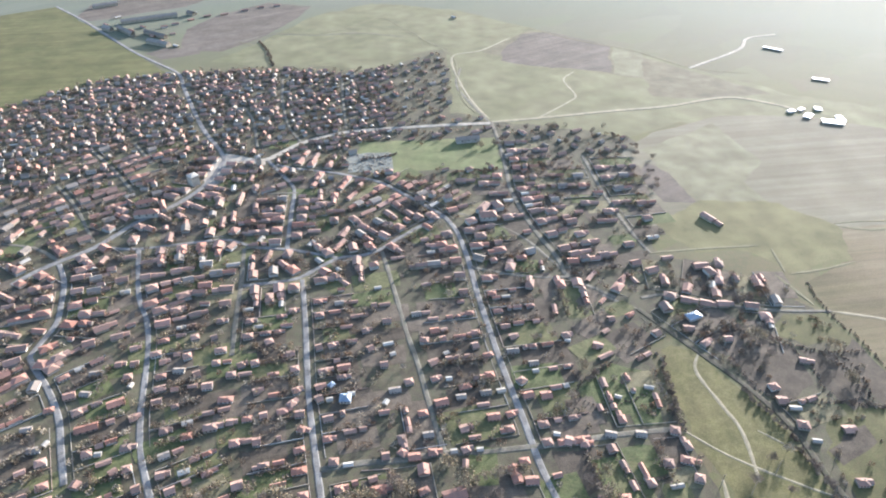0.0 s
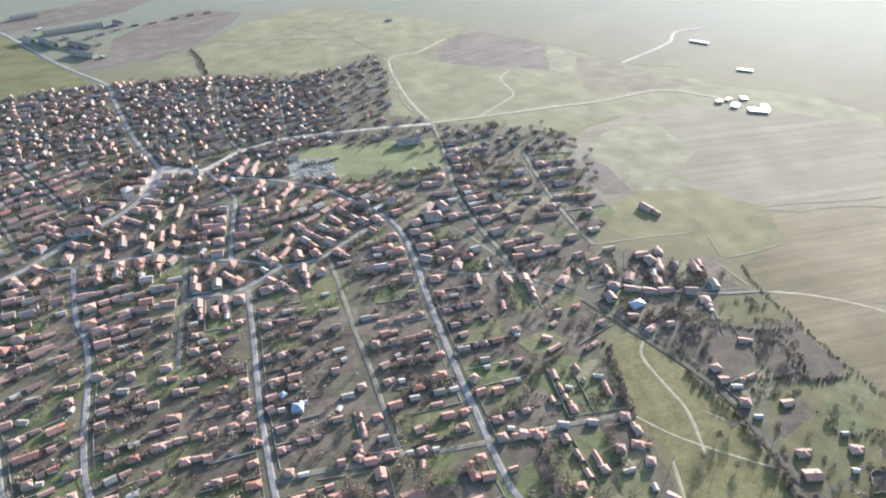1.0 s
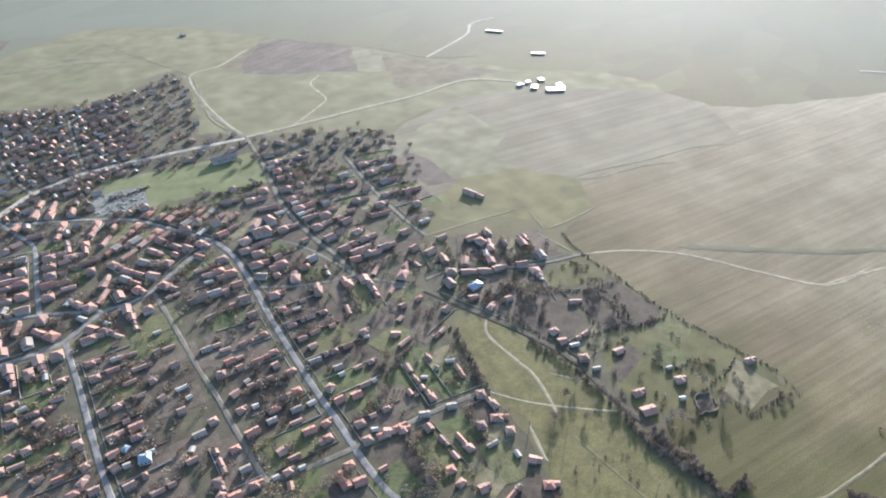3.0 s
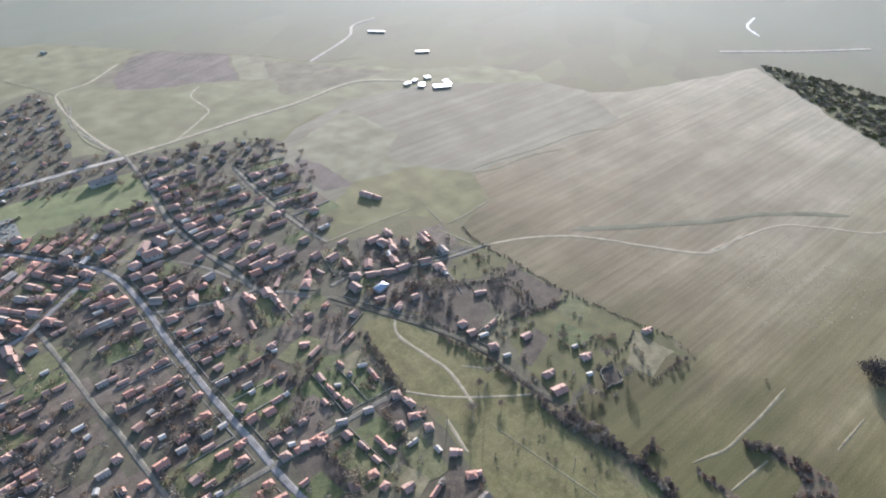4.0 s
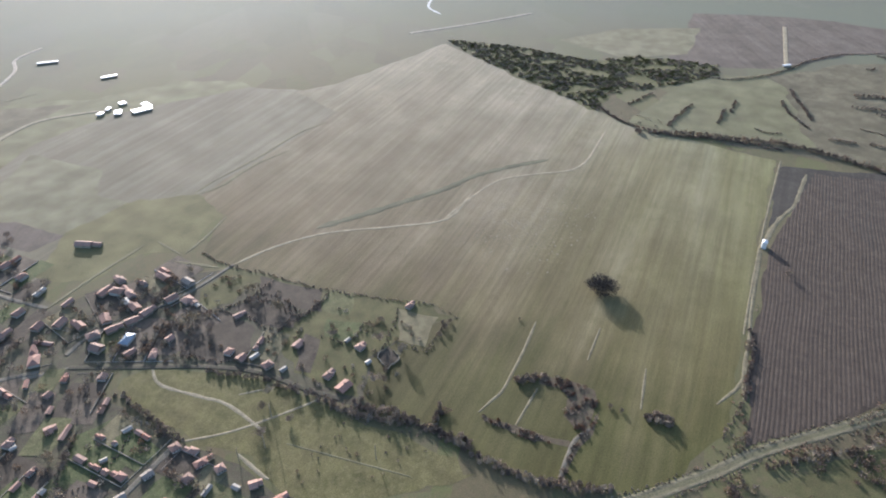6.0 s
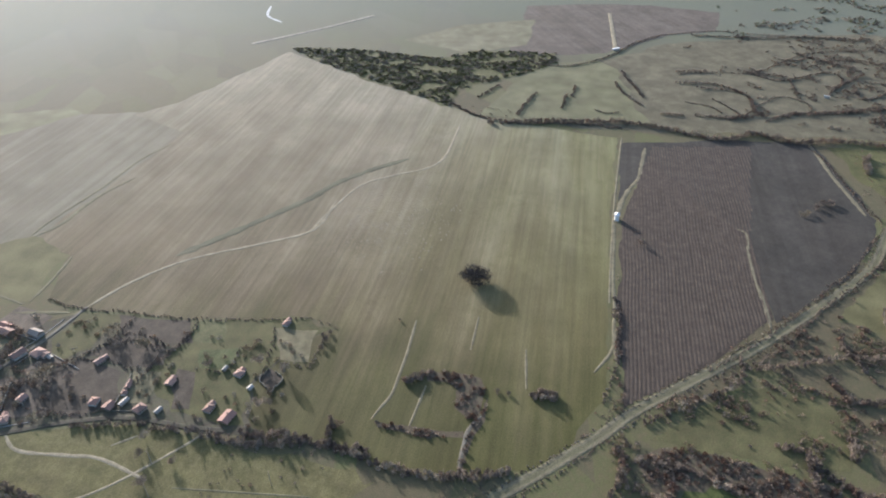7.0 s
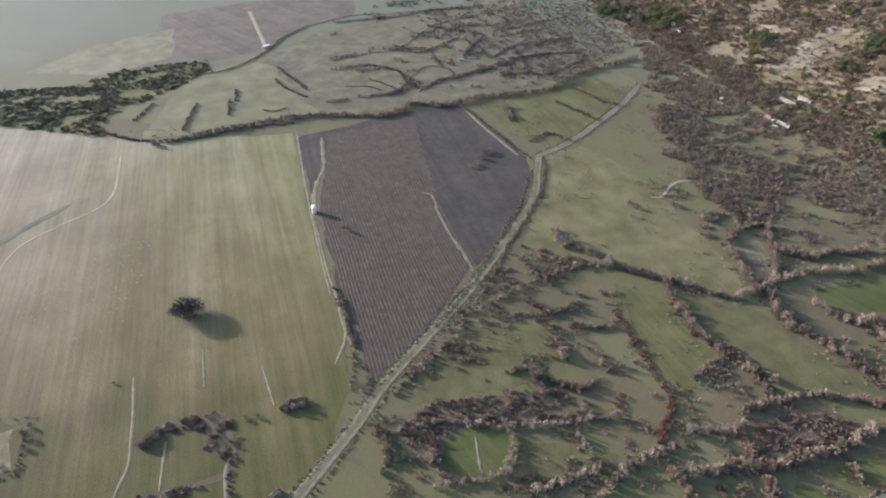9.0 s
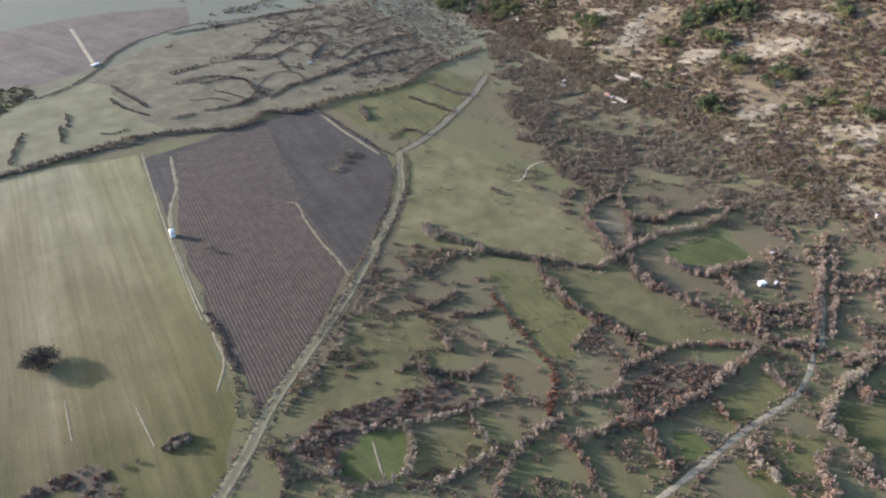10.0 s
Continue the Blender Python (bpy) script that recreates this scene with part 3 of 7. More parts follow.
field("meadow", HAYMEADOW, [(230.0, 402.7), (285.0, 398.4), (316.4, 364.9), (303.6, 324.4), (254.4, 314.1), (242.1, 337.8), (205.6, 339.9), (191.3, 376.6)], 2.0)
field("far_ploughed_field", PLOUGH2, [(137.6, 743.7), (175.4, 810.6), (207.6, 817.8), (269.0, 760.0), (245.1, 671.9), (186.1, 682.1), (133.3, 717.8)])
field("far_fallow", FALLOW, [(272.4, 757.1), (298.8, 737.0), (275.9, 656.1), (245.4, 665.4)])
field("pasture", PASTURE, [(88.9, 715.6), (129.2, 712.7), (221.9, 679.3), (274.2, 650.4), (266.0, 576.6), (192.0, 564.8), (99.9, 556.3), (83.7, 610.8), (78.0, 648.7)], 2.0)
field("pasture", PASTURE, [(-131.2, 779.5), (-76.6, 829.1), (5.8, 796.9), (63.9, 759.5), (-19.1, 696.7), (-81.1, 724.2), (-117.4, 721.4)], 2.0)
field("sports_field", LAWN, [(-18.2, 521.7), (22.8, 520.9), (57.0, 522.8), (100.2, 523.0), (97.3, 465.8), (11.9, 465.5), (-19.3, 470.7)])
field("winter_wheat_field", MEADOW, [(-532.5, 896.3), (-495.6, 936.4), (-439.0, 976.0), (-219.9, 699.4), (-285.1, 687.7), (-317.6, 654.7), (-353.7, 615.4), (-379.4, 585.5)])
field("ploughed_field", PLOUGH2, [(-394.4, 924.1), (-395.0, 978.7), (-285.5, 1064.2), (-210.3, 1059.1), (-262.7, 963.8), (-369.0, 902.0)])
field("ploughed_field", PLOUGH2, [(-265.2, 769.2), (-248.1, 787.8), (-215.7, 785.5), (-201.7, 764.7), (-238.1, 748.3)])
field("common", YELLOWGRASS, [(150.6, 252.5), (171.2, 248.9), (181.4, 219.6), (190.4, 182.4), (192.1, 154.3), (192.6, 120.5), (195.9, 80.3), (192.1, 68.7), (141.3, 112.8), (145.8, 148.0), (146.6, 183.7), (147.6, 225.2)], 2.0)
field("ploughed_field", PLOUGH, [(437.8, -23.1), (509.1, -31.9), (569.0, -40.3), (592.2, -123.1), (442.1, -109.4), (355.2, -113.5), (297.9, -67.9), (264.2, -34.8), (305.3, -30.0), (357.1, -25.9)])
field("harrowed_field", HARROW, [(571.4, -15.2), (600.5, -94.4), (615.0, -173.0), (540.7, -188.5), (490.7, -196.9), (444.8, -182.4), (403.3, -158.2), (352.7, -114.7), (434.4, -108.4), (449.1, -104.4), (478.9, -80.7), (552.0, -40.2), (499.2, -29.7), (470.4, -19.4)])
field("meadow", MEADOW, [(608.6, -183.9), (625.6, -273.4), (651.5, -324.5), (595.2, -341.7), (537.5, -282.8), (511.8, -239.1), (519.7, -210.4), (552.4, -196.8)], 2.0)
field("meadow", MEADOW, [(316.8, -193.0), (297.3, -212.2), (266.6, -212.2), (243.4, -219.3), (224.8, -190.6), (233.8, -182.3), (264.0, -183.3)], 2.0)
field("meadow", OLIVE, [(296.0, -228.2), (271.4, -261.8), (235.5, -274.7), (193.3, -288.6), (203.4, -261.3), (208.8, -230.5), (244.0, -223.7), (272.4, -224.4)], 2.0)
field("winter_wheat_field", WHEAT, [(230.8, -65.0), (227.5, -79.3), (220.6, -93.1), (199.4, -85.7), (200.5, -66.0), (211.5, -58.2)])
field("paddock", OLIVE, [(217.0, -96.5), (210.2, -121.5), (192.9, -124.6), (188.2, -98.4), (196.1, -87.8)], 2.0)
field("winter_wheat_field", WHEAT, [(282.7, -308.2), (281.6, -362.4), (266.6, -386.2), (250.2, -354.9), (257.0, -320.1), (268.2, -304.6)])
field("paddock", OLIVE, [(295.1, -99.3), (289.2, -138.3), (252.9, -134.3), (248.6, -106.2), (249.9, -82.1), (248.3, -58.2), (247.4, -46.8), (280.9, -77.9)], 2.0)
field("paddock", GRAZING, [(330.6, -279.9), (342.9, -311.5), (317.6, -302.9), (296.1, -284.0), (303.8, -276.1)], 2.0)
field("meadow", MEADOW, [(162.4, -221.7), (169.7, -247.6), (173.5, -275.3), (157.8, -275.8), (152.8, -244.9), (151.3, -228.7)], 2.0)
field("winter_wheat_field", WHEAT, [(164.4, -206.0), (157.8, -215.6), (148.8, -215.5), (146.8, -198.3)])
field("paddock", OLIVE, [(168.3, -172.5), (159.1, -191.1), (140.6, -187.7), (141.6, -163.6), (152.6, -157.2)], 2.0)
field("paddock", MEADOW, [(125.2, -218.6), (138.4, -218.8), (144.2, -250.5), (131.2, -269.2), (110.3, -235.9), (112.9, -218.4)], 2.0)
field("meadow", MEADOW, [(128.8, -273.9), (138.2, -294.2), (132.2, -314.6), (110.1, -304.1), (107.9, -280.0)], 2.0)
field("scrubby_ground", HEATH, [(234.1, -40.3), (245.9, -57.5), (247.1, -75.1), (245.0, -104.6), (241.1, -128.3), (220.3, -133.3), (224.0, -107.2), (229.8, -74.5), (219.4, -49.0)], 2.0)
field("scrubby_ground", HEATH, [(200.4, -212.1), (195.5, -249.7), (182.8, -261.0), (177.6, -240.2), (177.8, -214.5), (178.4, -197.4)], 2.0)
field("scrubby_ground", HEATH, [(263.7, 67.5), (266.2, 52.9), (265.8, 37.9), (259.4, 34.4), (249.8, 33.6), (238.9, 32.6), (237.5, 37.9), (242.5, 45.9), (255.4, 48.6), (258.6, 54.3), (256.4, 64.2)], 1.0)
field("scrubby_ground", HEATH, [(224.3, 81.1), (225.0, 68.8), (226.3, 52.6), (229.4, 38.2), (225.8, 36.7), (220.7, 54.0), (221.4, 67.8), (221.2, 78.8)], 1.0)
field("scrubby_ground", HEATH, [(254.0, 31.5), (240.7, 32.9), (230.6, 36.6), (218.0, 36.3), (203.3, 34.9), (203.0, 32.8), (216.8, 33.4), (228.4, 32.6), (237.6, 29.6)], 1.0)
field("pasture", PASTURE, [(753.0, 85.6), (791.1, 21.6), (746.6, -5.9), (658.4, -22.7), (619.3, -44.2), (597.1, 118.0), (655.9, 106.9)], 2.0)
field("far_stubble", FALLOW, [(802.0, 257.8), (880.3, 206.2), (931.7, 117.3), (821.9, 108.6), (771.6, 167.2)])
field("garden_ground", OLIVE, [(231.6, 275.6), (255.6, 275.6), (261.3, 249.9), (231.1, 249.4), (213.3, 260.9)])
field("paved_square", GRAVEL, [(-136.3, 464.7), (-134.7, 495.8), (-127.1, 508.5), (-93.1, 495.7), (-91.8, 485.7), (-116.1, 484.6), (-119.4, 461.6), (-128.0, 449.1)])
field("cemetery_ground", CEMETERY, [(-28.2, 494.9), (-15.4, 500.1), (8.9, 500.4), (8.3, 466.8), (-25.4, 467.4)])
field("meadow", HAYMEADOW, [(499.6, -218.6), (495.0, -252.6), (459.5, -266.2), (417.7, -270.9), (374.9, -274.2), (340.7, -272.8), (286.2, -266.9), (285.9, -251.2), (324.6, -212.3), (340.5, -187.4), (361.8, -166.7), (363.3, -148.9), (399.7, -171.0), (430.6, -190.6)], 2.0)
field("paddock", OLIVE, [(205.0, 141.0), (229.5, 152.0), (263.0, 143.0), (283.0, 127.0), (286.0, 150.0), (272.0, 190.0), (258.0, 203.0), (236.0, 204.0), (212.0, 205.0), (203.0, 180.0)], 2.0)
field("garden_ground", GARDENS[0], [(259.7, 253.2), (267.2, 209.8), (249.9, 197.6), (242.0, 235.8)])
field("garden_ground", GARDENS[4], [(266.2, 207.2), (271.0, 189.5), (255.1, 181.9), (250.8, 196.9)])
field("garden_ground", GARDENS[1], [(246.2, 191.0), (253.9, 169.2), (235.7, 168.5), (233.3, 183.0)])
field("garden_ground", GARDENS[3], [(239.8, 239.2), (243.7, 211.8), (230.5, 202.9), (224.8, 226.4)])
field("garden_ground", GARDENS[0], [(230.2, 194.1), (230.1, 183.7), (206.9, 172.3), (204.6, 181.0), (217.3, 189.9)])
field("garden_ground", GARDENS[2], [(272.8, 160.6), (278.2, 135.1), (252.8, 129.6), (250.6, 145.0)])
field("garden_ground", GARDENS[0], [(186.1, 251.8), (222.2, 251.7), (220.0, 221.4), (202.3, 210.6), (186.8, 220.9)])
field("garden_ground", GARDENS[0], [(225.4, 247.4), (246.7, 235.8), (243.7, 211.9), (227.1, 207.9), (224.4, 228.3)])
field("garden_ground", GARDENS[1], [(98.5, 226.9), (120.6, 244.7), (135.2, 238.1), (132.3, 220.5), (107.9, 215.7)])
field("garden_ground", GARDENS[0], [(77.0, 190.1), (97.2, 191.7), (101.0, 172.9), (87.7, 165.4), (78.2, 167.2)])
field("garden_ground", GARDENS[1], [(105.7, 188.8), (119.7, 190.9), (131.1, 189.0), (132.5, 174.9), (109.3, 170.8)])


# ---- roads and tracks ----
road("street", 2.6, ASPHALT, [(77.1, 159.4), (74.2, 165.9), (70.5, 184.3), (67.6, 210.9), (63.6, 241.6), (60.5, 272.5), (57.5, 308.2), (55.7, 343.4), (51.6, 377.0), (44.4, 398.0)])
road("street", 2.4, ASPHALT, [(44.4, 398.0), (27.7, 385.9), (9.8, 369.7), (-0.9, 359.2), (-12.6, 353.6), (-27.1, 351.6), (-40.7, 340.9), (-50.5, 332.2), (-62.2, 329.1), (-84.0, 326.8)])
road("street", 2.4, ASPHALT, [(44.4, 398.0), (27.4, 419.0), (11.3, 437.7), (-1.5, 451.0), (-14.6, 458.3), (-36.9, 468.3), (-68.6, 478.2), (-82.8, 485.1)])
road("main_street", 3.4, ASPHALT, [(-224.6, 338.1), (-216.2, 350.1), (-206.4, 360.3), (-187.4, 376.7), (-170.0, 404.6), (-156.3, 418.6), (-139.7, 441.4), (-130.3, 466.9), (-125.9, 497.2)])
road("main_street", 3.0, ASPHALT, [(-125.9, 497.2), (-134.0, 516.3), (-155.4, 557.0), (-176.7, 609.1), (-196.5, 660.9), (-211.9, 702.1), (-249.0, 743.5), (-285.2, 784.4), (-376.2, 902.5), (-439.0, 976.0)])
road("road", 4.6, GRAVEL, [(-125.9, 497.2), (-106.7, 495.7), (-93.0, 494.7), (-80.8, 507.1), (-68.3, 522.1), (-50.1, 534.1), (-26.1, 543.9), (13.7, 548.0), (54.3, 551.1), (99.4, 552.6)])
road("farm_road", 4.2, DIRT, [(100.7, 554.7), (144.3, 560.3), (213.3, 571.0), (273.2, 578.7), (339.1, 595.4), (380.0, 573.2), (395.0, 553.8)])
road("street", 2.2, ASPHALT, [(-90.4, 492.5), (-76.3, 467.5), (-65.2, 444.3), (-63.5, 407.7), (-61.7, 365.1)])
road("street", 2.2, ASPHALT, [(-187.4, 376.7), (-160.6, 372.0), (-128.9, 376.2), (-103.5, 378.3), (-83.4, 368.8), (-57.0, 362.8), (-27.1, 351.6)])
road("lane", 2.4, ASPHALT, [(-203.9, 358.2), (-193.8, 338.6), (-187.2, 316.3), (-183.6, 298.5), (-186.7, 277.0), (-184.9, 269.1), (-168.0, 247.6), (-155.7, 228.3), (-146.7, 207.5), (-138.7, 188.8)])
road("street", 2.3, ASPHALT, [(-158.6, 371.2), (-145.1, 323.7), (-132.9, 297.0), (-125.8, 273.2), (-120.8, 247.9), (-116.4, 225.2), (-110.6, 204.7), (-103.8, 188.9), (-97.8, 175.8)])
road("lane", 2.0, EARTH, [(-89.8, 367.3), (-85.6, 330.3), (-83.2, 298.1), (-80.1, 265.3)])
road("street", 2.3, ASPHALT, [(-48.6, 330.3), (-43.3, 290.1), (-39.7, 257.9), (-36.7, 233.6), (-33.3, 211.8), (-29.8, 192.1), (-25.8, 170.1)])
road("lane", 2.0, EARTH, [(0.6, 356.5), (5.4, 329.1), (9.9, 301.2), (14.0, 276.1), (18.5, 253.4), (22.2, 229.0), (25.1, 210.7), (27.9, 194.8)])
road("lane", 2.4, EARTH, [(70.6, 193.8), (47.2, 192.4), (29.1, 193.2), (5.8, 190.9), (-9.5, 190.6), (-28.2, 188.4)])
road("lane", 2.4, EARTH, [(70.6, 193.8), (84.5, 194.3), (109.5, 197.3), (138.7, 198.4)])
road("lane", 2.0, EARTH, [(56.6, 335.3), (79.4, 326.4), (99.8, 321.3), (115.7, 320.7)])
road("lane", 2.4, EARTH, [(100.4, 552.6), (100.9, 504.2), (99.3, 463.7), (97.9, 427.8), (103.9, 380.2), (113.3, 342.1), (115.7, 320.7), (128.5, 308.3), (139.5, 298.1)])
road("street", 2.2, DARKEARTH, [(149.0, 287.1), (167.1, 254.4), (184.3, 223.4), (194.4, 196.2), (196.5, 167.2), (199.7, 147.8)])
road("lane", 2.0, EARTH, [(166.0, 483.5), (165.9, 431.3), (168.7, 382.6), (175.1, 341.9)])
road("footpath", 1.8, EARTH, [(39.6, 403.4), (55.1, 400.7), (82.9, 381.4), (97.4, 363.4), (114.5, 327.7), (131.3, 302.5), (149.0, 287.1)])
road("lane", 1.8, EARTH, [(154.5, 296.7), (171.5, 298.6), (198.1, 288.1), (227.8, 279.7), (261.1, 276.2)])
road("lane", 1.9, EARTH, [(-244.9, 462.4), (-230.0, 444.3), (-211.8, 417.6), (-190.9, 381.7)])
road("lane", 1.9, EARTH, [(-207.6, 532.7), (-191.3, 507.3), (-182.0, 492.7)])
road("lane", 1.9, EARTH, [(-127.9, 605.7), (-114.5, 572.3), (-103.0, 517.4)])
road("lane", 1.9, EARTH, [(-100.3, 677.8), (-93.3, 617.0), (-82.0, 561.3), (-67.7, 525.6)])
road("lane", 1.9, EARTH, [(-39.1, 673.4), (-35.4, 612.7), (-30.3, 550.3)])
road("lane", 1.9, EARTH, [(-251.9, 385.0), (-227.4, 377.9), (-205.3, 362.2)])
road("lane", 1.9, EARTH, [(-61.3, 438.2), (-77.1, 438.6), (-93.7, 438.1)])
road("lane", 1.9, EARTH, [(-241.1, 524.5), (-211.1, 487.1), (-184.8, 449.2)])
road("field_track", 1.7, DIRT, [(261.1, 276.2), (290.4, 265.7), (320.1, 245.7), (348.9, 209.6), (375.1, 182.3), (413.6, 182.7)])
road("field_track", 1.7, DIRT, [(370.7, 183.8), (400.0, 181.4), (443.5, 173.9), (466.1, 154.2), (497.3, 125.7), (573.8, 127.9)])
road("footpath", 1.4, DIRT, [(170.1, 248.5), (163.5, 235.1), (167.1, 211.1), (169.7, 194.8), (165.2, 166.7)])
road("footpath", 0.9, DIRT, [(142.5, 197.2), (158.6, 180.8), (182.1, 164.5), (194.8, 157.1)])
road("footpath", 1.4, DIRT, [(149.4, 169.3), (145.9, 152.2), (145.8, 148.0)])
road("footpath", 0.5, MARGIN, [(164.8, 153.7), (171.1, 121.8), (176.8, 93.1)])
road("footpath", 1.4, DIRT, [(177.4, 194.8), (185.9, 186.3)])
road("pasture_track", 1.8, DIRT, [(144.3, 560.3), (181.8, 596.5), (192.1, 612.8), (189.8, 654.1), (206.9, 678.1)])
road("pasture_track", 2.5, EARTH, [(99.4, 552.6), (85.7, 603.6), (78.0, 648.7), (87.0, 697.8)])
road("farm_lane", 4.0, DIRT, [(824.8, 4.8), (986.7, 23.3)])
road("canal_verge", 5.6, MARGIN, [(195.9, 18.0), (217.1, -2.0), (228.1, -11.5), (245.7, -26.7), (264.3, -40.4), (292.6, -67.5), (327.5, -101.4), (360.2, -129.1), (393.4, -156.0), (430.3, -182.5), (461.7, -195.0), (487.8, -207.0)])
road("canal_track", 2.1, DARKEARTH, [(195.9, 18.0), (217.1, -2.0), (228.1, -11.5), (245.7, -26.7), (264.3, -40.4), (292.6, -67.5), (327.5, -101.4), (360.2, -129.1), (393.4, -156.0), (430.3, -182.5), (461.7, -195.0), (487.8, -207.0)])
road("canal_verge", 5.0, EARTH, [(489.6, -205.4), (493.2, -214.7), (509.6, -243.5), (538.6, -280.4), (577.8, -325.6), (633.3, -376.8)])
road("canal_track", 2.0, DARKEARTH, [(489.6, -205.4), (493.2, -214.7), (509.6, -243.5), (538.6, -280.4), (577.8, -325.6), (633.3, -376.8)])
road("country_lane", 2.2, DIRT, [(137.4, -166.1), (139.1, -176.8), (144.0, -207.4), (148.9, -233.4), (151.7, -255.0), (154.6, -278.0), (163.8, -299.4), (173.5, -313.4)])
road("canal_bank", 2.6, DIRT, [(171.8, -316.7), (197.5, -351.2), (228.1, -392.2), (255.1, -428.5)])
road("field_edge", 6.0, SWALE, [(321.5, 256.3), (344.9, 242.1), (367.6, 229.0), (391.4, 216.0), (415.9, 202.7), (441.2, 193.8), (468.7, 175.7), (496.4, 152.4)])
road("field_edge", 2.4, MARGIN, [(316.4, 363.7), (335.5, 358.0), (355.4, 359.2), (381.1, 358.5), (408.3, 351.2)])
road("field_strip", 1.1, DRYGRASS, [(224.7, 83.2), (233.8, 81.2), (242.7, 79.0), (259.1, 79.8), (275.9, 81.1), (301.2, 84.1)])
road("field_strip", 2.6, DRYGRASS, [(568.2, -36.0), (535.8, -34.1), (510.1, -32.2), (486.8, -25.1), (464.9, -21.5), (444.2, -19.8)])
road("field_strip", 1.2, DRYGRASS, [(438.8, -18.7), (402.9, -20.7), (369.9, -22.4), (343.2, -25.1), (319.2, -26.2), (294.8, -29.5)])
road("field_strip", 0.9, DRYGRASS, [(583.7, -15.6), (511.8, -16.3), (448.5, -17.5), (389.4, -19.7), (346.3, -21.8)])
road("field_strip", 2.0, DRYGRASS, [(452.9, -100.6), (447.2, -106.8), (419.2, -106.0), (393.5, -107.6), (369.8, -110.2), (348.2, -111.5)])
road("field_strip", 2.6, DRYGRASS, [(612.3, -171.2), (587.9, -174.6), (554.0, -179.1), (522.7, -185.5), (495.0, -190.9)])
road("field_strip", 1.2, DRYGRASS, [(285.5, -18.2), (304.6, -25.9), (324.4, -27.4)])
road("field_strip", 1.4, EARTH, [(240.8, 32.1), (231.4, 35.9), (218.0, 35.8), (203.4, 34.2)])
road("field_strip", 0.8, DRYGRASS, [(253.3, 63.9), (225.7, 64.0)])
road("field_strip", 0.7, DRYGRASS, [(293.7, 19.1), (264.4, 14.0)])
road("field_strip", 0.7, DRYGRASS, [(313.6, 50.2), (285.1, 48.1)])
road("field_strip", 0.8, DRYGRASS, [(222.8, -77.4), (200.4, -73.9)])
road("far_road", 4.0, GRAVEL, [(740.3, 431.6), (815.9, 378.4), (894.6, 332.0)])
road("quarry_scar", 3.0, CHALK, [(903.4, 491.3), (857.4, 471.7), (832.7, 438.4)])
road("field_edge", 1.6, MARGIN, [(255.9, 312.8), (279.2, 316.1), (303.4, 322.2)])
road("field_edge", 1.6, MARGIN, [(256.7, 340.7), (252.9, 315.4)])
road("field_edge", 2.0, MARGIN, [(175.1, 341.9), (214.1, 344.2), (249.2, 344.8)])
road("field_edge", 2.0, MARGIN, [(245.3, 313.7), (253.8, 282.4)])
road("field_edge", 2.4, MARGIN, [(186.0, 835.6), (232.1, 785.7), (289.0, 741.5), (316.8, 704.4), (339.5, 677.6), (390.3, 658.1)])
road("field_edge", 2.0, MARGIN, [(-131.8, 836.7), (-78.4, 827.9), (-38.8, 844.0), (29.8, 837.4), (54.4, 793.0), (81.6, 733.6), (80.8, 671.0), (80.2, 609.1), (90.5, 572.9)])
road("field_edge", 2.0, MARGIN, [(-165.8, 804.1), (-134.5, 779.0), (-119.1, 724.7), (-83.2, 715.3), (-48.2, 723.6)])
road("field_edge", 1.6, MARGIN, [(315.4, 367.3), (337.4, 368.7), (389.8, 365.8), (437.1, 367.0), (471.8, 359.2)])
road("field_edge", 1.6, MARGIN, [(-38.9, 848.7), (3.2, 890.6), (42.2, 812.5), (77.9, 759.8)])
road("pasture_track", 2.4, DIRT, [(99.5, 562.3), (90.7, 593.2), (81.8, 654.5), (81.6, 733.6), (116.4, 753.5), (157.5, 798.0)])
road("pasture_track", 1.8, EARTH, [(-165.8, 804.1), (-131.0, 830.0), (-78.1, 823.5), (-25.0, 828.0), (28.6, 810.3)])
road("far_road", 3.0, GRAVEL, [(333.3, 678.6), (412.9, 733.9), (443.1, 774.1), (483.8, 786.8)])
road("footpath", 1.4, DIRT, [(406.8, -264.3), (405.9, -274.0), (418.2, -286.9), (423.3, -298.2), (422.4, -311.2)])


for line, width, name in list(ROADS):
    if name == "canal_track" and len(line) > 60:
        for side in (-1.9, 1.9):
            road("bank_path", 1.5, DRYGRASS, [tuple(q) for q in (line + normals_of(line) * side)[::8]])


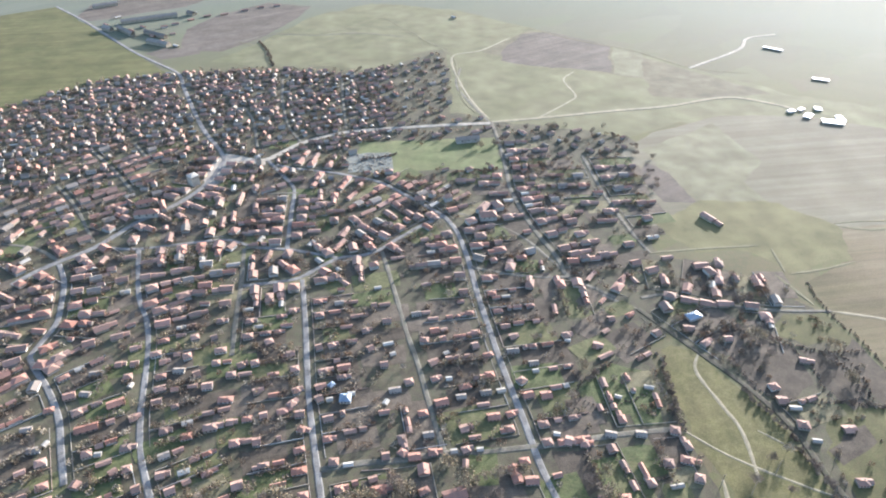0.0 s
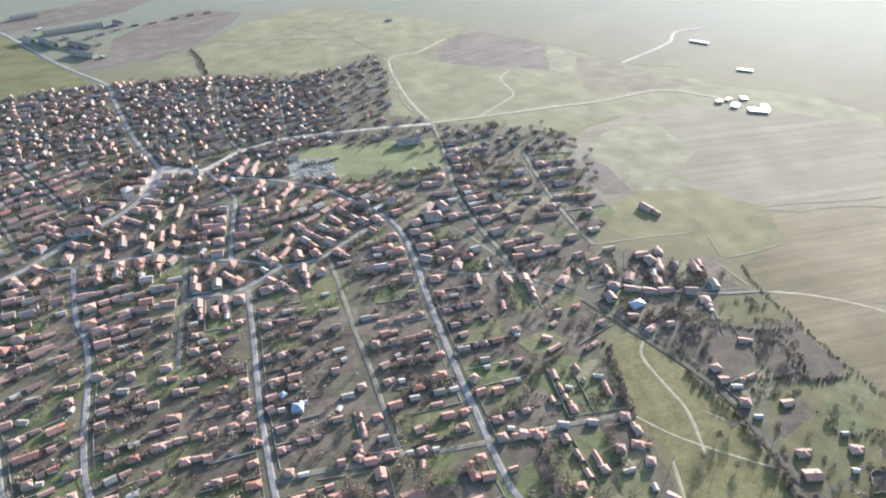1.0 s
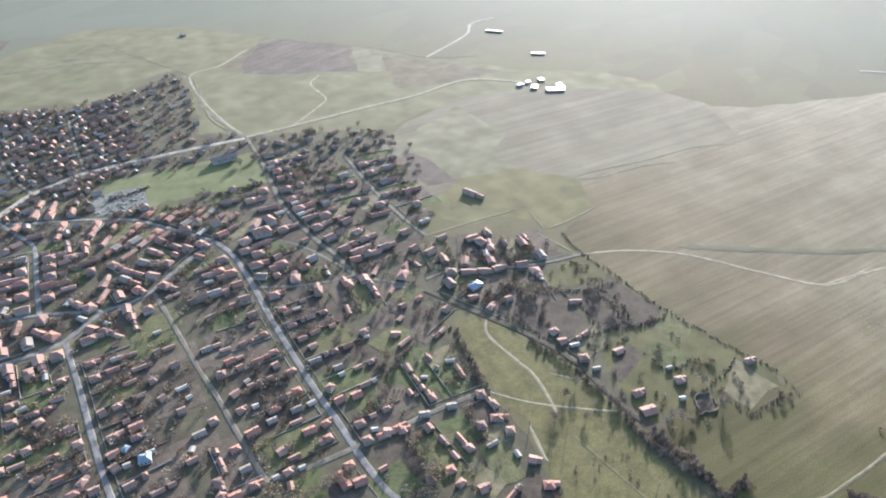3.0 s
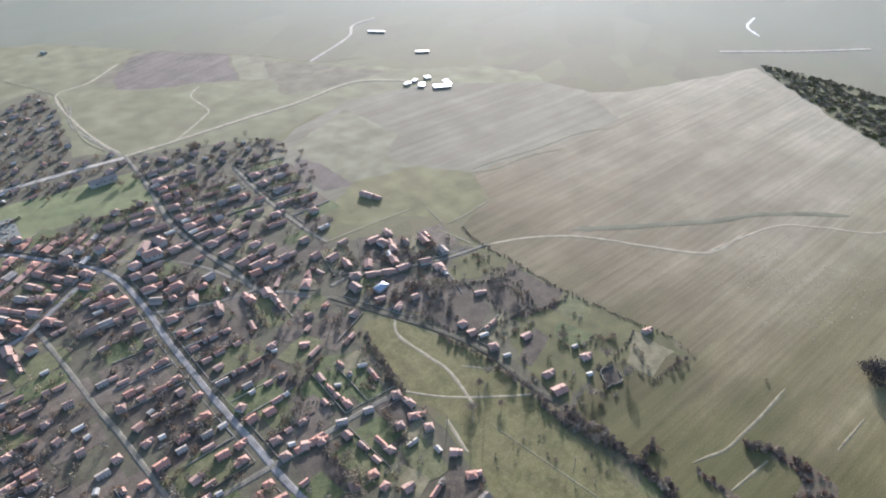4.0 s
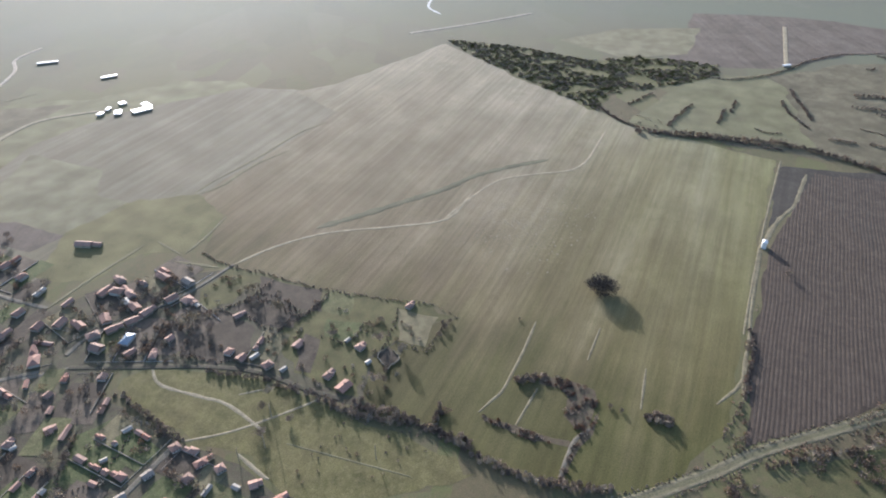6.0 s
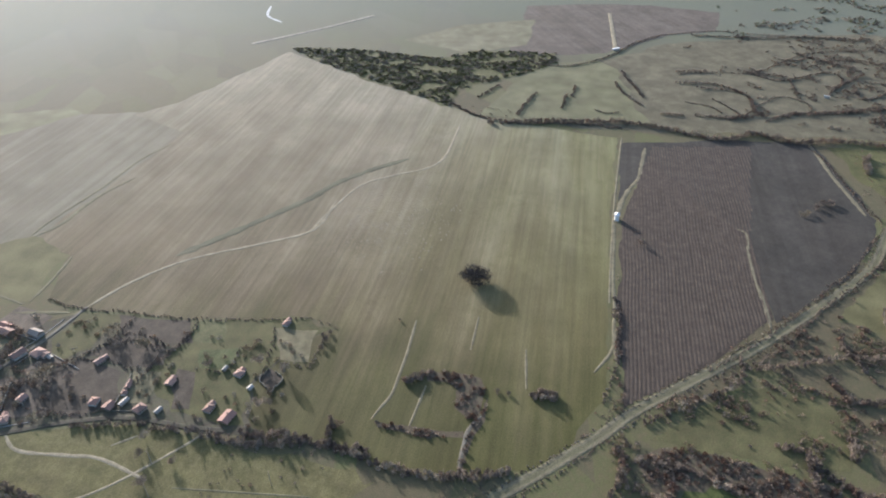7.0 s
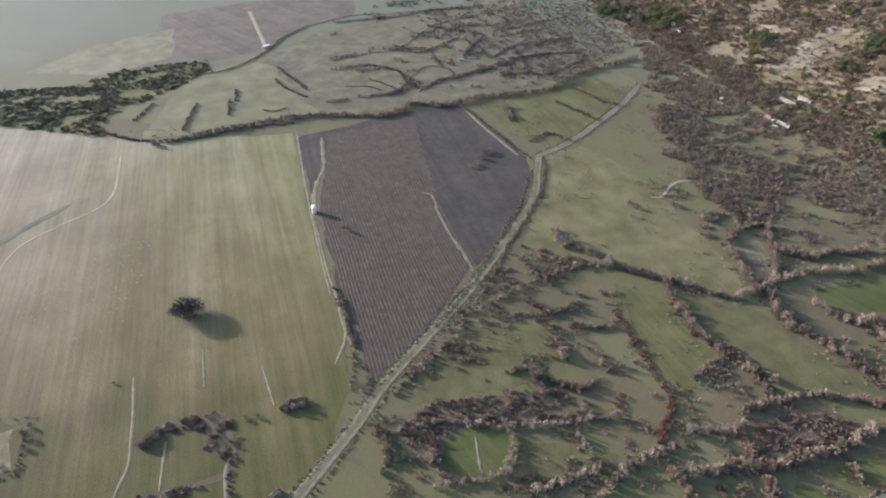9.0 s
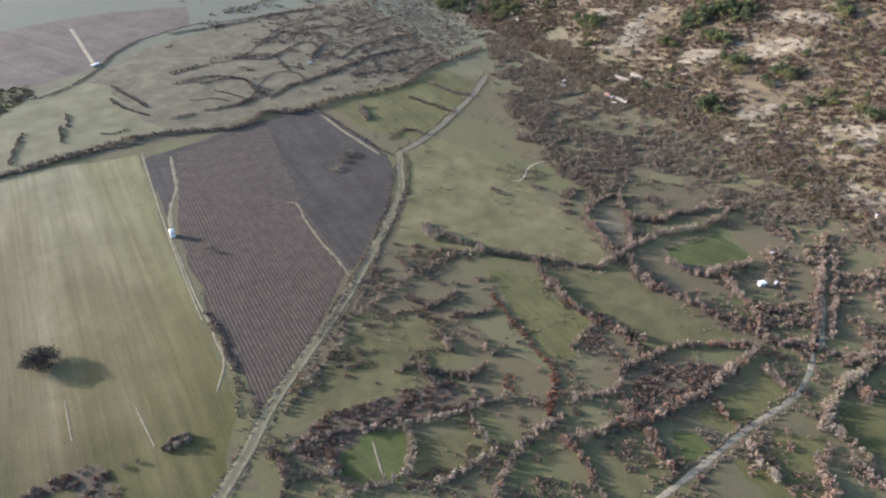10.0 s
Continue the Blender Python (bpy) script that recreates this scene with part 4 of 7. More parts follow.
# ---- ridges of the ploughed field ----
def ridges(owner, pts, turn, gap):
    """Long soil ridges inside the outline, as one mesh under the field."""
    c, s = math.cos(turn), math.sin(turn)
    local = [(x * c + y * s, -x * s + y * c) for x, y in pts]
    v0, v1 = min(q[1] for q in local), max(q[1] for q in local)
    u0, u1 = min(q[0] for q in local), max(q[0] for q in local)
    verts, faces = [], []
    rng = random.Random(5)
    v = v0 + gap
    while v < v1:
        runs, begin = [], None
        u = u0
        while u < u1:
            w = v + 0.5 * noise.noise((u / 40, v / 30, 1.0))
            if inside(local, u, v) and inside(local, u, v + 1.2):
                begin = u if begin is None else begin
            elif begin is not None:
                runs.append((begin, u))
                begin = None
            u += 4.0
        if begin is not None:
            runs.append((begin, u))
        for a, b in runs:
            n = max(2, int((b - a) / 6))
            for i in range(n + 1):
                uu = a + (b - a) * i / n
                vv = v + 0.9 * noise.noise((uu / 45, v / 60, 2.0))
                h = 0.16 + 0.16 * noise.noise((uu / 6, v, 3.0))
                k = len(verts)
                for dv, dz in ((-0.8, 0.1), (0.0, 0.12 + 0.3 * h), (0.8, 0.1)):
                    x, y = uu * c - (vv + dv) * s, uu * s + (vv + dv) * c
                    verts.append((x, y, dz))
                if i:
                    faces += [(k - 3, k, k + 1, k - 2), (k - 2, k + 1, k + 2, k - 1)]
        v += gap * (0.92 + 0.16 * rng.random())
    ob = mesh_of("ridge", verts, faces, CREST, owner, "dry pale crests of the furrows")
    ob["kind"] = "stuff"


for ob in [o for o in scene.objects if o.name.startswith("ploughed_field")]:
    xs = [v.co.x for v in ob.data.vertices]
    if 250 < min(xs):
        outline = next(p for n, p in FIELDS if n == "ploughed_field" and p[0][0] > 250)
        ridges(ob, outline, radians(3.0), 2.2)


# ---- houses ----
def house(name, length, width, wall, rise, roof_mat, wall_mat, label, hip=True, windows=True, category="house", group="village houses", tail=0.0):
    """A house along x with walls, a tiled roof with eaves, a chimney, windows and a door."""
    top = new(name)
    a, b = length / 2, width / 2
    bm = bmesh.new()
    box(bm, -a, a, -b, b, -0.3, wall)
    if not hip:
        vs = [bm.verts.new(p) for p in ((-a, -b, wall), (-a, b, wall), (-a, 0, wall + rise), (a, -b, wall), (a, b, wall), (a, 0, wall + rise))]
        bm.faces.new((vs[0], vs[2], vs[1]))
        bm.faces.new((vs[3], vs[4], vs[5]))
    part("wall", bm, wall_mat, top)
    e, t = 0.45, 0.18
    inset = b if hip else -e
    bm = bmesh.new()
    drop = e * rise / b
    rows = []
    for dz in (0.03, 0.03 + t):
        rows.append([bm.verts.new(p) for p in (
            (-a - e, -b - e, wall - drop + dz), (a + e, -b - e, wall - drop + dz), (a + e, b + e, wall - drop + dz),
            (-a - e, b + e, wall - drop + dz), (-a + inset, 0, wall + rise + dz), (a - inset, 0, wall + rise + dz))])
    lo, hi = rows
    for f in ((0, 1, 5, 4), (2, 3, 4, 5), (1, 2, 5), (3, 0, 4)):
        bm.faces.new([hi[i] for i in f])
        bm.faces.new([lo[i] for i in reversed(f)])
    for i in range(4):
        bm.faces.new((lo[i], lo[(i + 1) % 4], hi[(i + 1) % 4], hi[i]))
    roof = part("roof", bm, roof_mat, top)
    if tail:
        # a lower range of rooms behind the house
        tw, th, tr = b * 0.7, wall * 0.82, rise * 0.62
        off = b - tw - 0.1
        bm = bmesh.new()
        box(bm, a, a + tail, off - tw, off + tw, -0.3, th)
        vs = [bm.verts.new(p) for p in ((a + tail, off - tw, th), (a + tail, off + tw, th), (a + tail, off, th + tr))]
        bm.faces.new(vs)
        part("annex_wall", bm, wall_mat, top)
        bm = bmesh.new()
        rows = []
        for dz in (0.03, 0.17):
            rows.append([bm.verts.new(p) for p in ((a + 0.02, off - tw - 0.3, th - 0.3 * tr / tw + dz), (a + tail + 0.3, off - tw - 0.3, th - 0.3 * tr / tw + dz),
                (a + tail + 0.3, off + tw + 0.3, th - 0.3 * tr / tw + dz), (a + 0.02, off + tw + 0.3, th - 0.3 * tr / tw + dz), (a + 0.02, off, th + tr + dz), (a + tail + 0.3, off, th + tr + dz))])
        lo, hi = rows
        for f in ((0, 1, 5, 4), (2, 3, 4, 5)):
            bm.faces.new([hi[i] for i in f])
            bm.faces.new([lo[i] for i in reversed(f)])
        for i, k in ((0, 1), (1, 5), (5, 2), (2, 3)):
            bm.faces.new((lo[i], lo[k], hi[k], hi[i]))
        part("annex_roof", bm, roof_mat, top)
    if windows:
        bm = bmesh.new()
        cx, cy = a * 0.35, b * 0.3
        box(bm, cx - 0.3, cx + 0.3, cy - 0.3, cy + 0.3, wall + rise * 0.4, wall + rise + 0.55)
        box(bm, cx - 0.38, cx + 0.38, cy - 0.38, cy + 0.38, wall + rise + 0.55, wall + rise + 0.68)
        part("chimney", bm, BRICKWALL, roof, "brick chimney")
        for side in (-1, 1):
            for k in (-0.55, 0.05, 0.6):
                if side == 1 and k == 0.05:
                    continue
                bm = bmesh.new()
                y = side * b
                box(bm, k * a - 0.55, k * a + 0.55, min(y, y + side * 0.03), max(y, y + side * 0.03), wall - 1.85, wall - 0.6)
                part("window", bm, WINDOW, top)
        bm = bmesh.new()
        box(bm, a * 0.05 - 0.5, a * 0.05 + 0.5, b, b + 0.04, 0.0, 2.05)
        part("door", bm, DOORWOOD, top)
    return tagged(top, label, category, group)


PROTO = {}
PROTO["p"] = [
    house("house", 9, 7, 2.7, 1.6, TILE_OLD, PLASTER, "plastered village house under a faded pink-brown hipped tile roof", tail=4.5),
    house("house", 10, 7, 2.6, 1.8, TILE_OLD, PLASTER, "plastered village house with a weathered gabled tile roof", hip=False),
    house("house", 9, 7.5, 3.6, 1.7, TILE_OLD, PLASTER, "taller plastered house under a faded hipped tile roof"),
    house("house", 10, 6.5, 2.5, 1.5, TILE_OLD, STONEWALL, "long stone-walled house under pale old tiles", hip=False, tail=6.0),
]
PROTO["r"] = [
    house("house", 9, 7, 2.7, 1.6, TILE_RED, PLASTER, "village house under a warm red hipped tile roof"),
    house("house", 11, 6.5, 2.5, 1.7, TILE_RED, BRICKWALL, "brick village house with a red gabled tile roof", hip=False),
    house("house", 9, 7, 2.7, 1.7, TILE_RED, PLASTER, "red-roofed village house with a lower range behind", tail=5.0),
]
PROTO["g"] = [house("house", 9, 7.5, 2.6, 1.5, SHEET_GREY, PLASTER, "plastered house under a grey sheet roof", hip=False)]
PROTO["b"] = [house("house", 9, 8, 2.6, 1.7, SHEET_BLUE, PLASTER, "small house under a blue sheet metal roof")]
PROTO["w"] = [
    house("shed", 7, 4.5, 2.2, 0.8, SHEET_PALE, STONEWALL, "low shed under a pale sheet roof", hip=False, windows=False, category="shed", group="yard sheds"),
]
PROTO["s"] = [
    house("shed", 7, 4.2, 2.3, 1.1, TILE_OLD, BRICKWALL, "low brick outbuilding under faded tiles", hip=False, windows=False, category="shed", group="yard sheds"),
    house("shed", 6, 4.2, 2.2, 0.9, TILE_OLD, STONEWALL, "low stone shed under faded brown tiles", hip=False, windows=False, category="shed", group="yard sheds"),
    house("shed", 7, 4.4, 2.4, 1.2, TILE_RED, PLASTER, "pale outbuilding under red tiles", hip=False, windows=False, category="shed", group="yard sheds"),
]
PROTO["farm"] = [house("farm_building", 20, 9, 1.5, 0.22, SHEET_WHITE, PLASTER, "long white farm building under a bright metal roof", hip=False, windows=False, category="barn", group="farm buildings")]
PROTO["barn"] = [house("barn", 40, 10, 3.8, 2.4, SHEET_GREY, STONEWALL, "long grey livestock barn with an old sheet roof", hip=False, windows=False, category="barn", group="old farm barns")]
PROTO["long"] = [house("hall", 22, 8, 4.0, 2.0, SHEET_GREY, PLASTER, "long grey hall beside the sports field", hip=False, category="building")]
PROTO["whitehut"] = [house("hut", 9, 6, 2.2, 0.2, SHEET_WHITE, PLASTER, "lone white hut among the fields", hip=False, windows=False, category="hut", group="field huts")]
PROTO["pump"] = [house("pump_house", 4, 4, 5.2, 1.0, SHEET_WHITE, SHEET_WHITE, "tall narrow whitewashed pump house beside the ploughed field", windows=False, category="pump house")]
PROTO["big"] = [house("school_wing", 20, 10, 4.4, 2.2, TILE_OLD, PLASTER, "two-storey pale public building wing with a hipped roof", category="building", group="public buildings")]
PROTO["bigred"] = [house("public_building", 20, 8, 3.6, 2.0, TILE_RED, PLASTER, "long low public building under red tiles", category="building", group="public buildings")]
PROTO["flat"] = [house("town_hall", 10, 8, 8.5, 1.4, SHEET_PALE, SHEET_PALE, "tall pale public building on the square", category="building", group="public buildings")]
DIM = {"p": [(9, 7), (10, 7), (9, 7.5), (10, 6.5)], "r": [(9, 7), (11, 6.5), (9, 7)], "g": [(9, 7.5)], "b": [(9, 8)], "w": [(7, 4.5)],
       "s": [(7, 4.2), (6, 4.2), (7, 4.4)], "farm": [(20, 9)], "barn": [(40, 10)], "long": [(22, 8)],
       "whitehut": [(9, 6)], "big": [(20, 10)], "flat": [(10, 8)], "pump": [(4, 4)], "bigred": [(20, 8)]}
USED = set()
TAKEN = []          # x, y, radius of what stands already


def clear_of(x, y, r):
    return all((x - a) ** 2 + (y - b) ** 2 > (r + c) ** 2 for a, b, c in TAKEN)


ROAD_BOUNDS = {}


def off_roads(x, y, r):
    for k, (line, width, _) in enumerate(ROADS):
        if k not in ROAD_BOUNDS:
            ROAD_BOUNDS[k] = (*line.min(axis=0), *line.max(axis=0))
        x0, y0, x1, y1 = ROAD_BOUNDS[k]
        m = width / 2 + r
        if x < x0 - m or x > x1 + m or y < y0 - m or y > y1 + m:
            continue
        d = np.min((line[:, 0] - x) ** 2 + (line[:, 1] - y) ** 2)
        if d < (width / 2 + r) ** 2:
            return False
    return True


REQUESTS = []


def stand(kind, x, y, length, width, turn):
    """Note a building; all are put up together further down, the nearest as things of their own."""
    REQUESTS.append((kind, x, y, length, width, turn))
    TAKEN.append((x, y, 0.42 * (length + width)))


def put_up():
    """The nearest 290 houses and 290 sheds stand singly; the rest of the village is one mesh."""
    REQUESTS.sort(key=lambda q: (q[1] - 20) ** 2 + (q[2] + 10) ** 2)
    left = {"house": 290, "shed": 290}
    mats = [PLASTER, TILE_OLD, TILE_RED, SHEET_GREY, SHEET_PALE, SHEET_BLUE, BRICKWALL, STONEWALL]
    verts, faces, slots, count = [], [], [], 0
    for kind, x, y, length, width, turn in REQUESTS:
        pick = R.randrange(len(PROTO[kind]))
        ob = PROTO[kind][pick]
        pl, pw = DIM[kind][pick]
        m = pose(x, y, hill(x, y), 0, 0, turn) @ Matrix.Diagonal((length / pl, width / pw, (0.64 if kind in "prgbsw" else 0.85) + 0.2 * R.random(), 1))
        sort = "house" if kind in "prgb" else "shed" if kind in "sw" else "other"
        if left.get(sort, 1) > 0:
            left[sort] = left.get(sort, 999) - 1
            if ob.name in USED:
                copy_thing(ob, m)
            else:
                USED.add(ob.name)
                ob.matrix_basis = m
            continue
        for child in ob.children:
            if child.name.split(".")[0] not in ("wall", "roof", "annex_wall", "annex_roof"):
                continue
            slot = mats.index(child.data.materials[0])
            verts += [m @ v.co for v in child.data.vertices]
            for p in child.data.polygons:
                faces.append([i + count for i in p.vertices])
                slots.append(slot)
            count += len(child.data.vertices)
    me = bpy.data.meshes.new("distant_houses")
    me.from_pydata(verts, [], faces)
    for mat in mats:
        me.materials.append(mat)
    me.polygons.foreach_set("material_index", slots)
    tagged(new("distant_houses", me), "crowded small houses and sheds of the far village", "houses", kind="stuff")


def buildings(kind, width, rows):
    for x, y, length, turn in rows:
        low = {"p": 6.0, "r": 6.0, "g": 5.8, "b": 5.4, "whitehut": 3.4}.get(kind, 4.0)
        small = 0.76 if kind in "prgbsw" else 0.9
        length = min(length, {"w": 10.0, "s": 12.0, "p": 14.0, "r": 16.0}.get(kind, 99.0))
        stand(kind, x, y, max(length * small, low), width * small * (0.78 + 0.18 * R.random()), turn)


buildings("p", 8, [(1.4, 192.6, 5.1, 3), (-21.9, 191.4, 7.5, -2), (-31.1, 229.8, 6.6, 26), (-44.3, 227.6, 6.9, 44), (-43.1, 236.4, 7.3, 23), (-45.2, 251.7, 7.3, 12), (-30.2, 249.1, 10.8, 13), (-31.8, 237.9, 6.7, 17), (-6.1, 264.2, 6.8, 27), (-33.9, 267.2, 7.1, 17), (-27.0, 268.2, 5.3, 21), (13.7, 237.8, 6.8, 13), (27.0, 239.1, 7.7, 17), (26.5, 250.9, 6.8, 25)])
buildings("p", 8, [(23.3, 268.1, 8.7, -7), (33.5, 269.1, 5.4, 10), (50.5, 262.0, 5.8, 13), (71.2, 234.1, 4.7, -54), (76.2, 194.5, 8.2, 7), (72.0, 267.9, 7.1, 15), (38.1, 193.4, 5.5, 16), (-195.5, 278.4, 12.5, 8), (-158.7, 279.8, 5.6, 19), (-145.1, 284.2, 5.7, 19), (-137.6, 262.3, 4.5, 8), (-129.4, 262.3, 8.9, 9), (-115.0, 262.5, 6.1, 16), (-111.4, 242.8, 10.2, 20)])
buildings("p", 8, [(-110.7, 233.7, 10.4, 14), (-119.4, 224.7, 6.3, 25), (-117.4, 206.7, 9.7, 8), (-133.9, 204.1, 4.6, 19), (-113.3, 194.3, 7.7, 17), (-133.1, 187.8, 4.5, 77), (-106.3, 183.6, 5.6, 22), (-97.7, 190.1, 8.8, 13), (-63.1, 182.1, 10.7, 16), (-88.1, 242.9, 11.1, 6), (-95.2, 251.8, 6.5, 22), (-103.0, 265.4, 5.8, 17), (-86.2, 268.6, 11.0, 9), (-73.6, 256.7, 7.7, 25)])
buildings("p", 8, [(-66.5, 257.5, 5.8, 17), (-62.8, 237.5, 7.0, 18), (-61.2, 273.6, 6.3, 25), (-57.1, 221.3, 7.9, 11), (-81.2, 215.6, 12.8, 11), (-102.5, 215.1, 6.3, 11), (-58.1, 205.5, 6.4, 7), (-102.2, 280.2, 6.9, 19), (-91.8, 279.6, 7.6, 21), (-118.8, 193.2, 4.5, 41), (-171.4, 261.2, 7.3, 48), (130.6, 278.3, 8.4, 5), (101.7, 266.4, 5.3, 16)])
buildings("r", 8, [(9.2, 194.3, 5.0, -40), (14.4, 191.5, 5.9, 2), (22.9, 193.2, 8.2, 2), (-19.6, 250.8, 9.7, 8), (-25.6, 204.8, 5.9, 5), (-38.1, 211.6, 7.3, -21), (-38.0, 199.2, 8.4, 15), (-37.1, 187.9, 11.1, 8), (19.7, 216.7, 7.5, 10), (29.2, 222.8, 9.5, 11), (56.6, 254.8, 9.1, 15), (61.9, 213.0, 6.7, 17), (72.6, 224.3, 7.7, 10), (81.7, 223.8, 4.5, 5)])
buildings("r", 8, [(83.2, 194.3, 6.2, 4), (91.7, 194.9, 9.8, 9), (58.6, 178.5, 13.4, -81), (65.2, 174.9, 8.7, -1), (63.8, 185.3, 5.7, 5), (17.6, 173.2, 8.2, 24), (30.8, 169.9, 12.8, 14), (-1.9, 174.5, 5.4, 11), (-34.2, 175.1, 7.1, 6), (-161.5, 232.6, 7.3, 22), (-154.9, 241.2, 5.1, 18), (-180.2, 277.0, 5.5, 31), (-130.5, 234.8, 11.6, 24), (-139.4, 219.8, 14.6, 18)])
buildings("r", 8, [(-77.2, 232.9, 12.2, 1), (-64.8, 219.7, 7.8, 9), (-48.5, 223.2, 9.6, 18), (-91.3, 211.2, 8.7, 11), (41.8, 232.7, 10.6, 13), (53.5, 211.9, 8.8, 3), (-177.9, 265.0, 5.9, -4)])
buildings("g", 8, [(51.9, 228.0, 8.7, 5), (39.3, 226.1, 6.6, 5), (21.5, 203.4, 5.3, 6), (-158.9, 208.6, 9.0, 6), (-167.4, 221.1, 6.0, 11), (-175.0, 248.9, 8.2, 94), (-147.8, 242.3, 7.4, -10), (-147.0, 256.2, 9.5, 8), (-104.9, 255.2, 8.7, -4), (6.5, 233.2, 9.2, 8)])
buildings("w", 5, [(-15.4, 189.6, 7.5, 5), (-25.9, 229.1, 4.5, 6), (-15.3, 232.1, 6.1, 3), (1.9, 225.3, 4.5, 62), (5.9, 259.1, 4.5, 18), (34.3, 238.6, 4.5, 2), (34.5, 257.9, 4.5, 26), (44.6, 193.3, 5.2, 2), (32.5, 193.2, 4.5, 4), (59.8, 228.8, 7.5, 10), (-155.0, 211.9, 4.5, 71), (-126.9, 246.7, 4.5, 80), (-128.9, 203.9, 4.9, 4), (-87.8, 191.2, 8.3, 19)])
buildings("b", 7, [(-25.5, 238.8, 4.6, 46), (-18.1, 228.9, 4.5, -4)])
buildings("p", 9, [(86.3, 194.8, 5.0, -22), (137.8, 196.8, 8.3, -17), (128.2, 178.9, 5.9, -10), (138.9, 169.9, 7.0, -21), (139.7, 151.2, 8.5, -40), (93.6, 162.2, 6.5, -9), (111.8, 147.6, 4.5, -2), (116.2, 257.4, 7.4, -23), (197.9, 220.3, 8.9, 10), (196.9, 211.2, 7.5, -6), (199.9, 195.1, 9.6, -15), (219.9, 191.4, 9.6, 0), (209.2, 162.4, 9.7, -4), (234.7, 160.2, 8.6, -12)])
buildings("p", 8, [(278.0, 154.6, 9.3, -5), (223.3, 237.4, 10.9, -20), (190.1, 256.8, 9.9, -3), (170.9, 267.0, 9.0, -9), (165.3, 285.5, 9.1, -82), (204.7, 316.8, 10.3, -77), (200.2, 324.2, 8.4, 5), (169.3, 321.6, 9.8, 15), (171.1, 295.5, 8.7, -22), (179.7, 291.5, 7.1, -22), (190.0, 287.6, 6.4, -24), (199.4, 285.9, 7.3, -5), (215.8, 283.1, 9.7, -14), (229.7, 379.5, 17.5, -66)])
buildings("r", 9, [(93.3, 193.1, 6.9, -7), (137.2, 180.0, 11.1, -22), (138.8, 136.7, 9.2, -24), (103.3, 162.8, 8.7, -1), (206.8, 150.9, 11.0, -8)])
buildings("g", 8, [(107.0, 197.2, 8.0, -18), (121.3, 196.3, 7.1, -14), (136.2, 124.3, 6.0, 11), (63.0, 343.6, 9.1, -28)])
buildings("w", 4.5, [(127.8, 167.1, 10.6, 7), (117.2, 219.8, 5.6, -25), (134.7, 225.1, 7.6, -18), (201.7, 185.9, 6.9, -13), (201.9, 206.0, 9.2, -10), (236.1, 169.3, 6.0, -8), (227.2, 149.7, 4.5, -17), (101.7, 262.6, 4.5, -15), (81.7, 199.2, 5.1, -16)])
buildings("b", 8, [(178.2, 276.6, 11.0, 19)])
buildings("farm", 9, [(408.7, 529.8, 19.3, -21), (418.9, 535.0, 16.5, -104), (393.6, 544.9, 12.9, 47), (383.0, 556.0, 5.6, -76), (394.9, 559.8, 4.7, -62), (411.4, 560.0, 7.6, -14)])
buildings("farm", 6, [(453.1, 731.4, 26.7, -41), (455.5, 633.2, 19.7, -29)])
buildings("barn", 9, [(-295.0, 902.6, 93.8, 25), (-308.6, 849.0, 54.9, -49), (-269.5, 834.8, 52.7, -38), (-257.0, 800.2, 36.1, -32), (-333.5, 859.8, 21.8, -36), (-247.1, 922.2, 17.8, -41), (-372.5, 971.1, 43.9, 32)])
buildings("long", 8, [(74.5, 516.3, 22.3, 7)])
buildings("whitehut", 8, [(828.5, 5.2, 22.1, -47)])
buildings("pump", 3.4, [(443.4, -19.8, 3.4, 5)])
buildings("whitehut", 3.4, [(729.7, -204.9, 12.3, -104), (727.0, -466.4, 18.9, 174), (556.8, -418.0, 8.0, -93), (496.1, -430.5, 9.4, -83), (247.1, -364.4, 5.3, -90), (227.1, -333.3, 4.5, -102), (223.6, -341.4, 4.5, -81), (239.2, -451.6, 4.5, -81)])
buildings("big", 10, [(73.8, 403.4, 23.9, 54), (83.6, 405.0, 17.3, -70), (75.3, 392.3, 12.9, 3)])
buildings("bigred", 7, [(-168.4, 427.9, 20.3, 19), (-155.7, 423.0, 17.3, -69), (-164.1, 412.7, 18.2, 5)])
buildings("flat", 8, [(-141.5, 457.8, 7.2, 44), (-97.2, 486.8, 6.3, 23)])
buildings("big", 8, [(28.4, 417.1, 14.4, -4), (49.2, 419.1, 11.2, 17), (38.2, 424.9, 7.2, 50)])
buildings("g", 6, [(520.6, -461.3, 20.4, -165), (513.2, -473.0, 16.9, -162), (486.0, -433.5, 16.9, -171)])
buildings("r", 6, [(503.1, -430.4, 5.6, -147)])
buildings("w", 5, [(486.9, -425.6, 5.5, -147), (548.9, -411.3, 6.5, -144)])
buildings("s", 5, [(-342.9, 882.3, 15.4, -45), (-303.0, 853.5, 14.7, -45), (-294.2, 869.8, 16.1, -43), (-272.3, 831.4, 14.1, -45), (-267.6, 867.7, 9.4, 19), (-257.2, 879.7, 10.2, 17), (-241.9, 897.3, 10.0, 36), (-224.2, 912.9, 10.8, 18), (-203.6, 921.0, 11.7, 31), (-179.5, 936.5, 11.4, 18), (-160.5, 949.7, 10.4, 22), (-139.6, 957.3, 10.6, 22), (-254.8, 808.0, 12.5, -49), (-250.3, 838.4, 7.5, 25)])
buildings("w", 5, [(-338.7, 914.5, 11.3, 49), (-301.8, 903.5, 11.0, 51), (-286.2, 918.0, 10.4, 18), (-244.3, 926.3, 10.3, 21), (97.2, 883.5, 13.1, -62), (-234.9, 790.9, 13.7, -44)])



# ---- yards along the village streets: gardens, walls, houses and sheds ----
GRID = {}


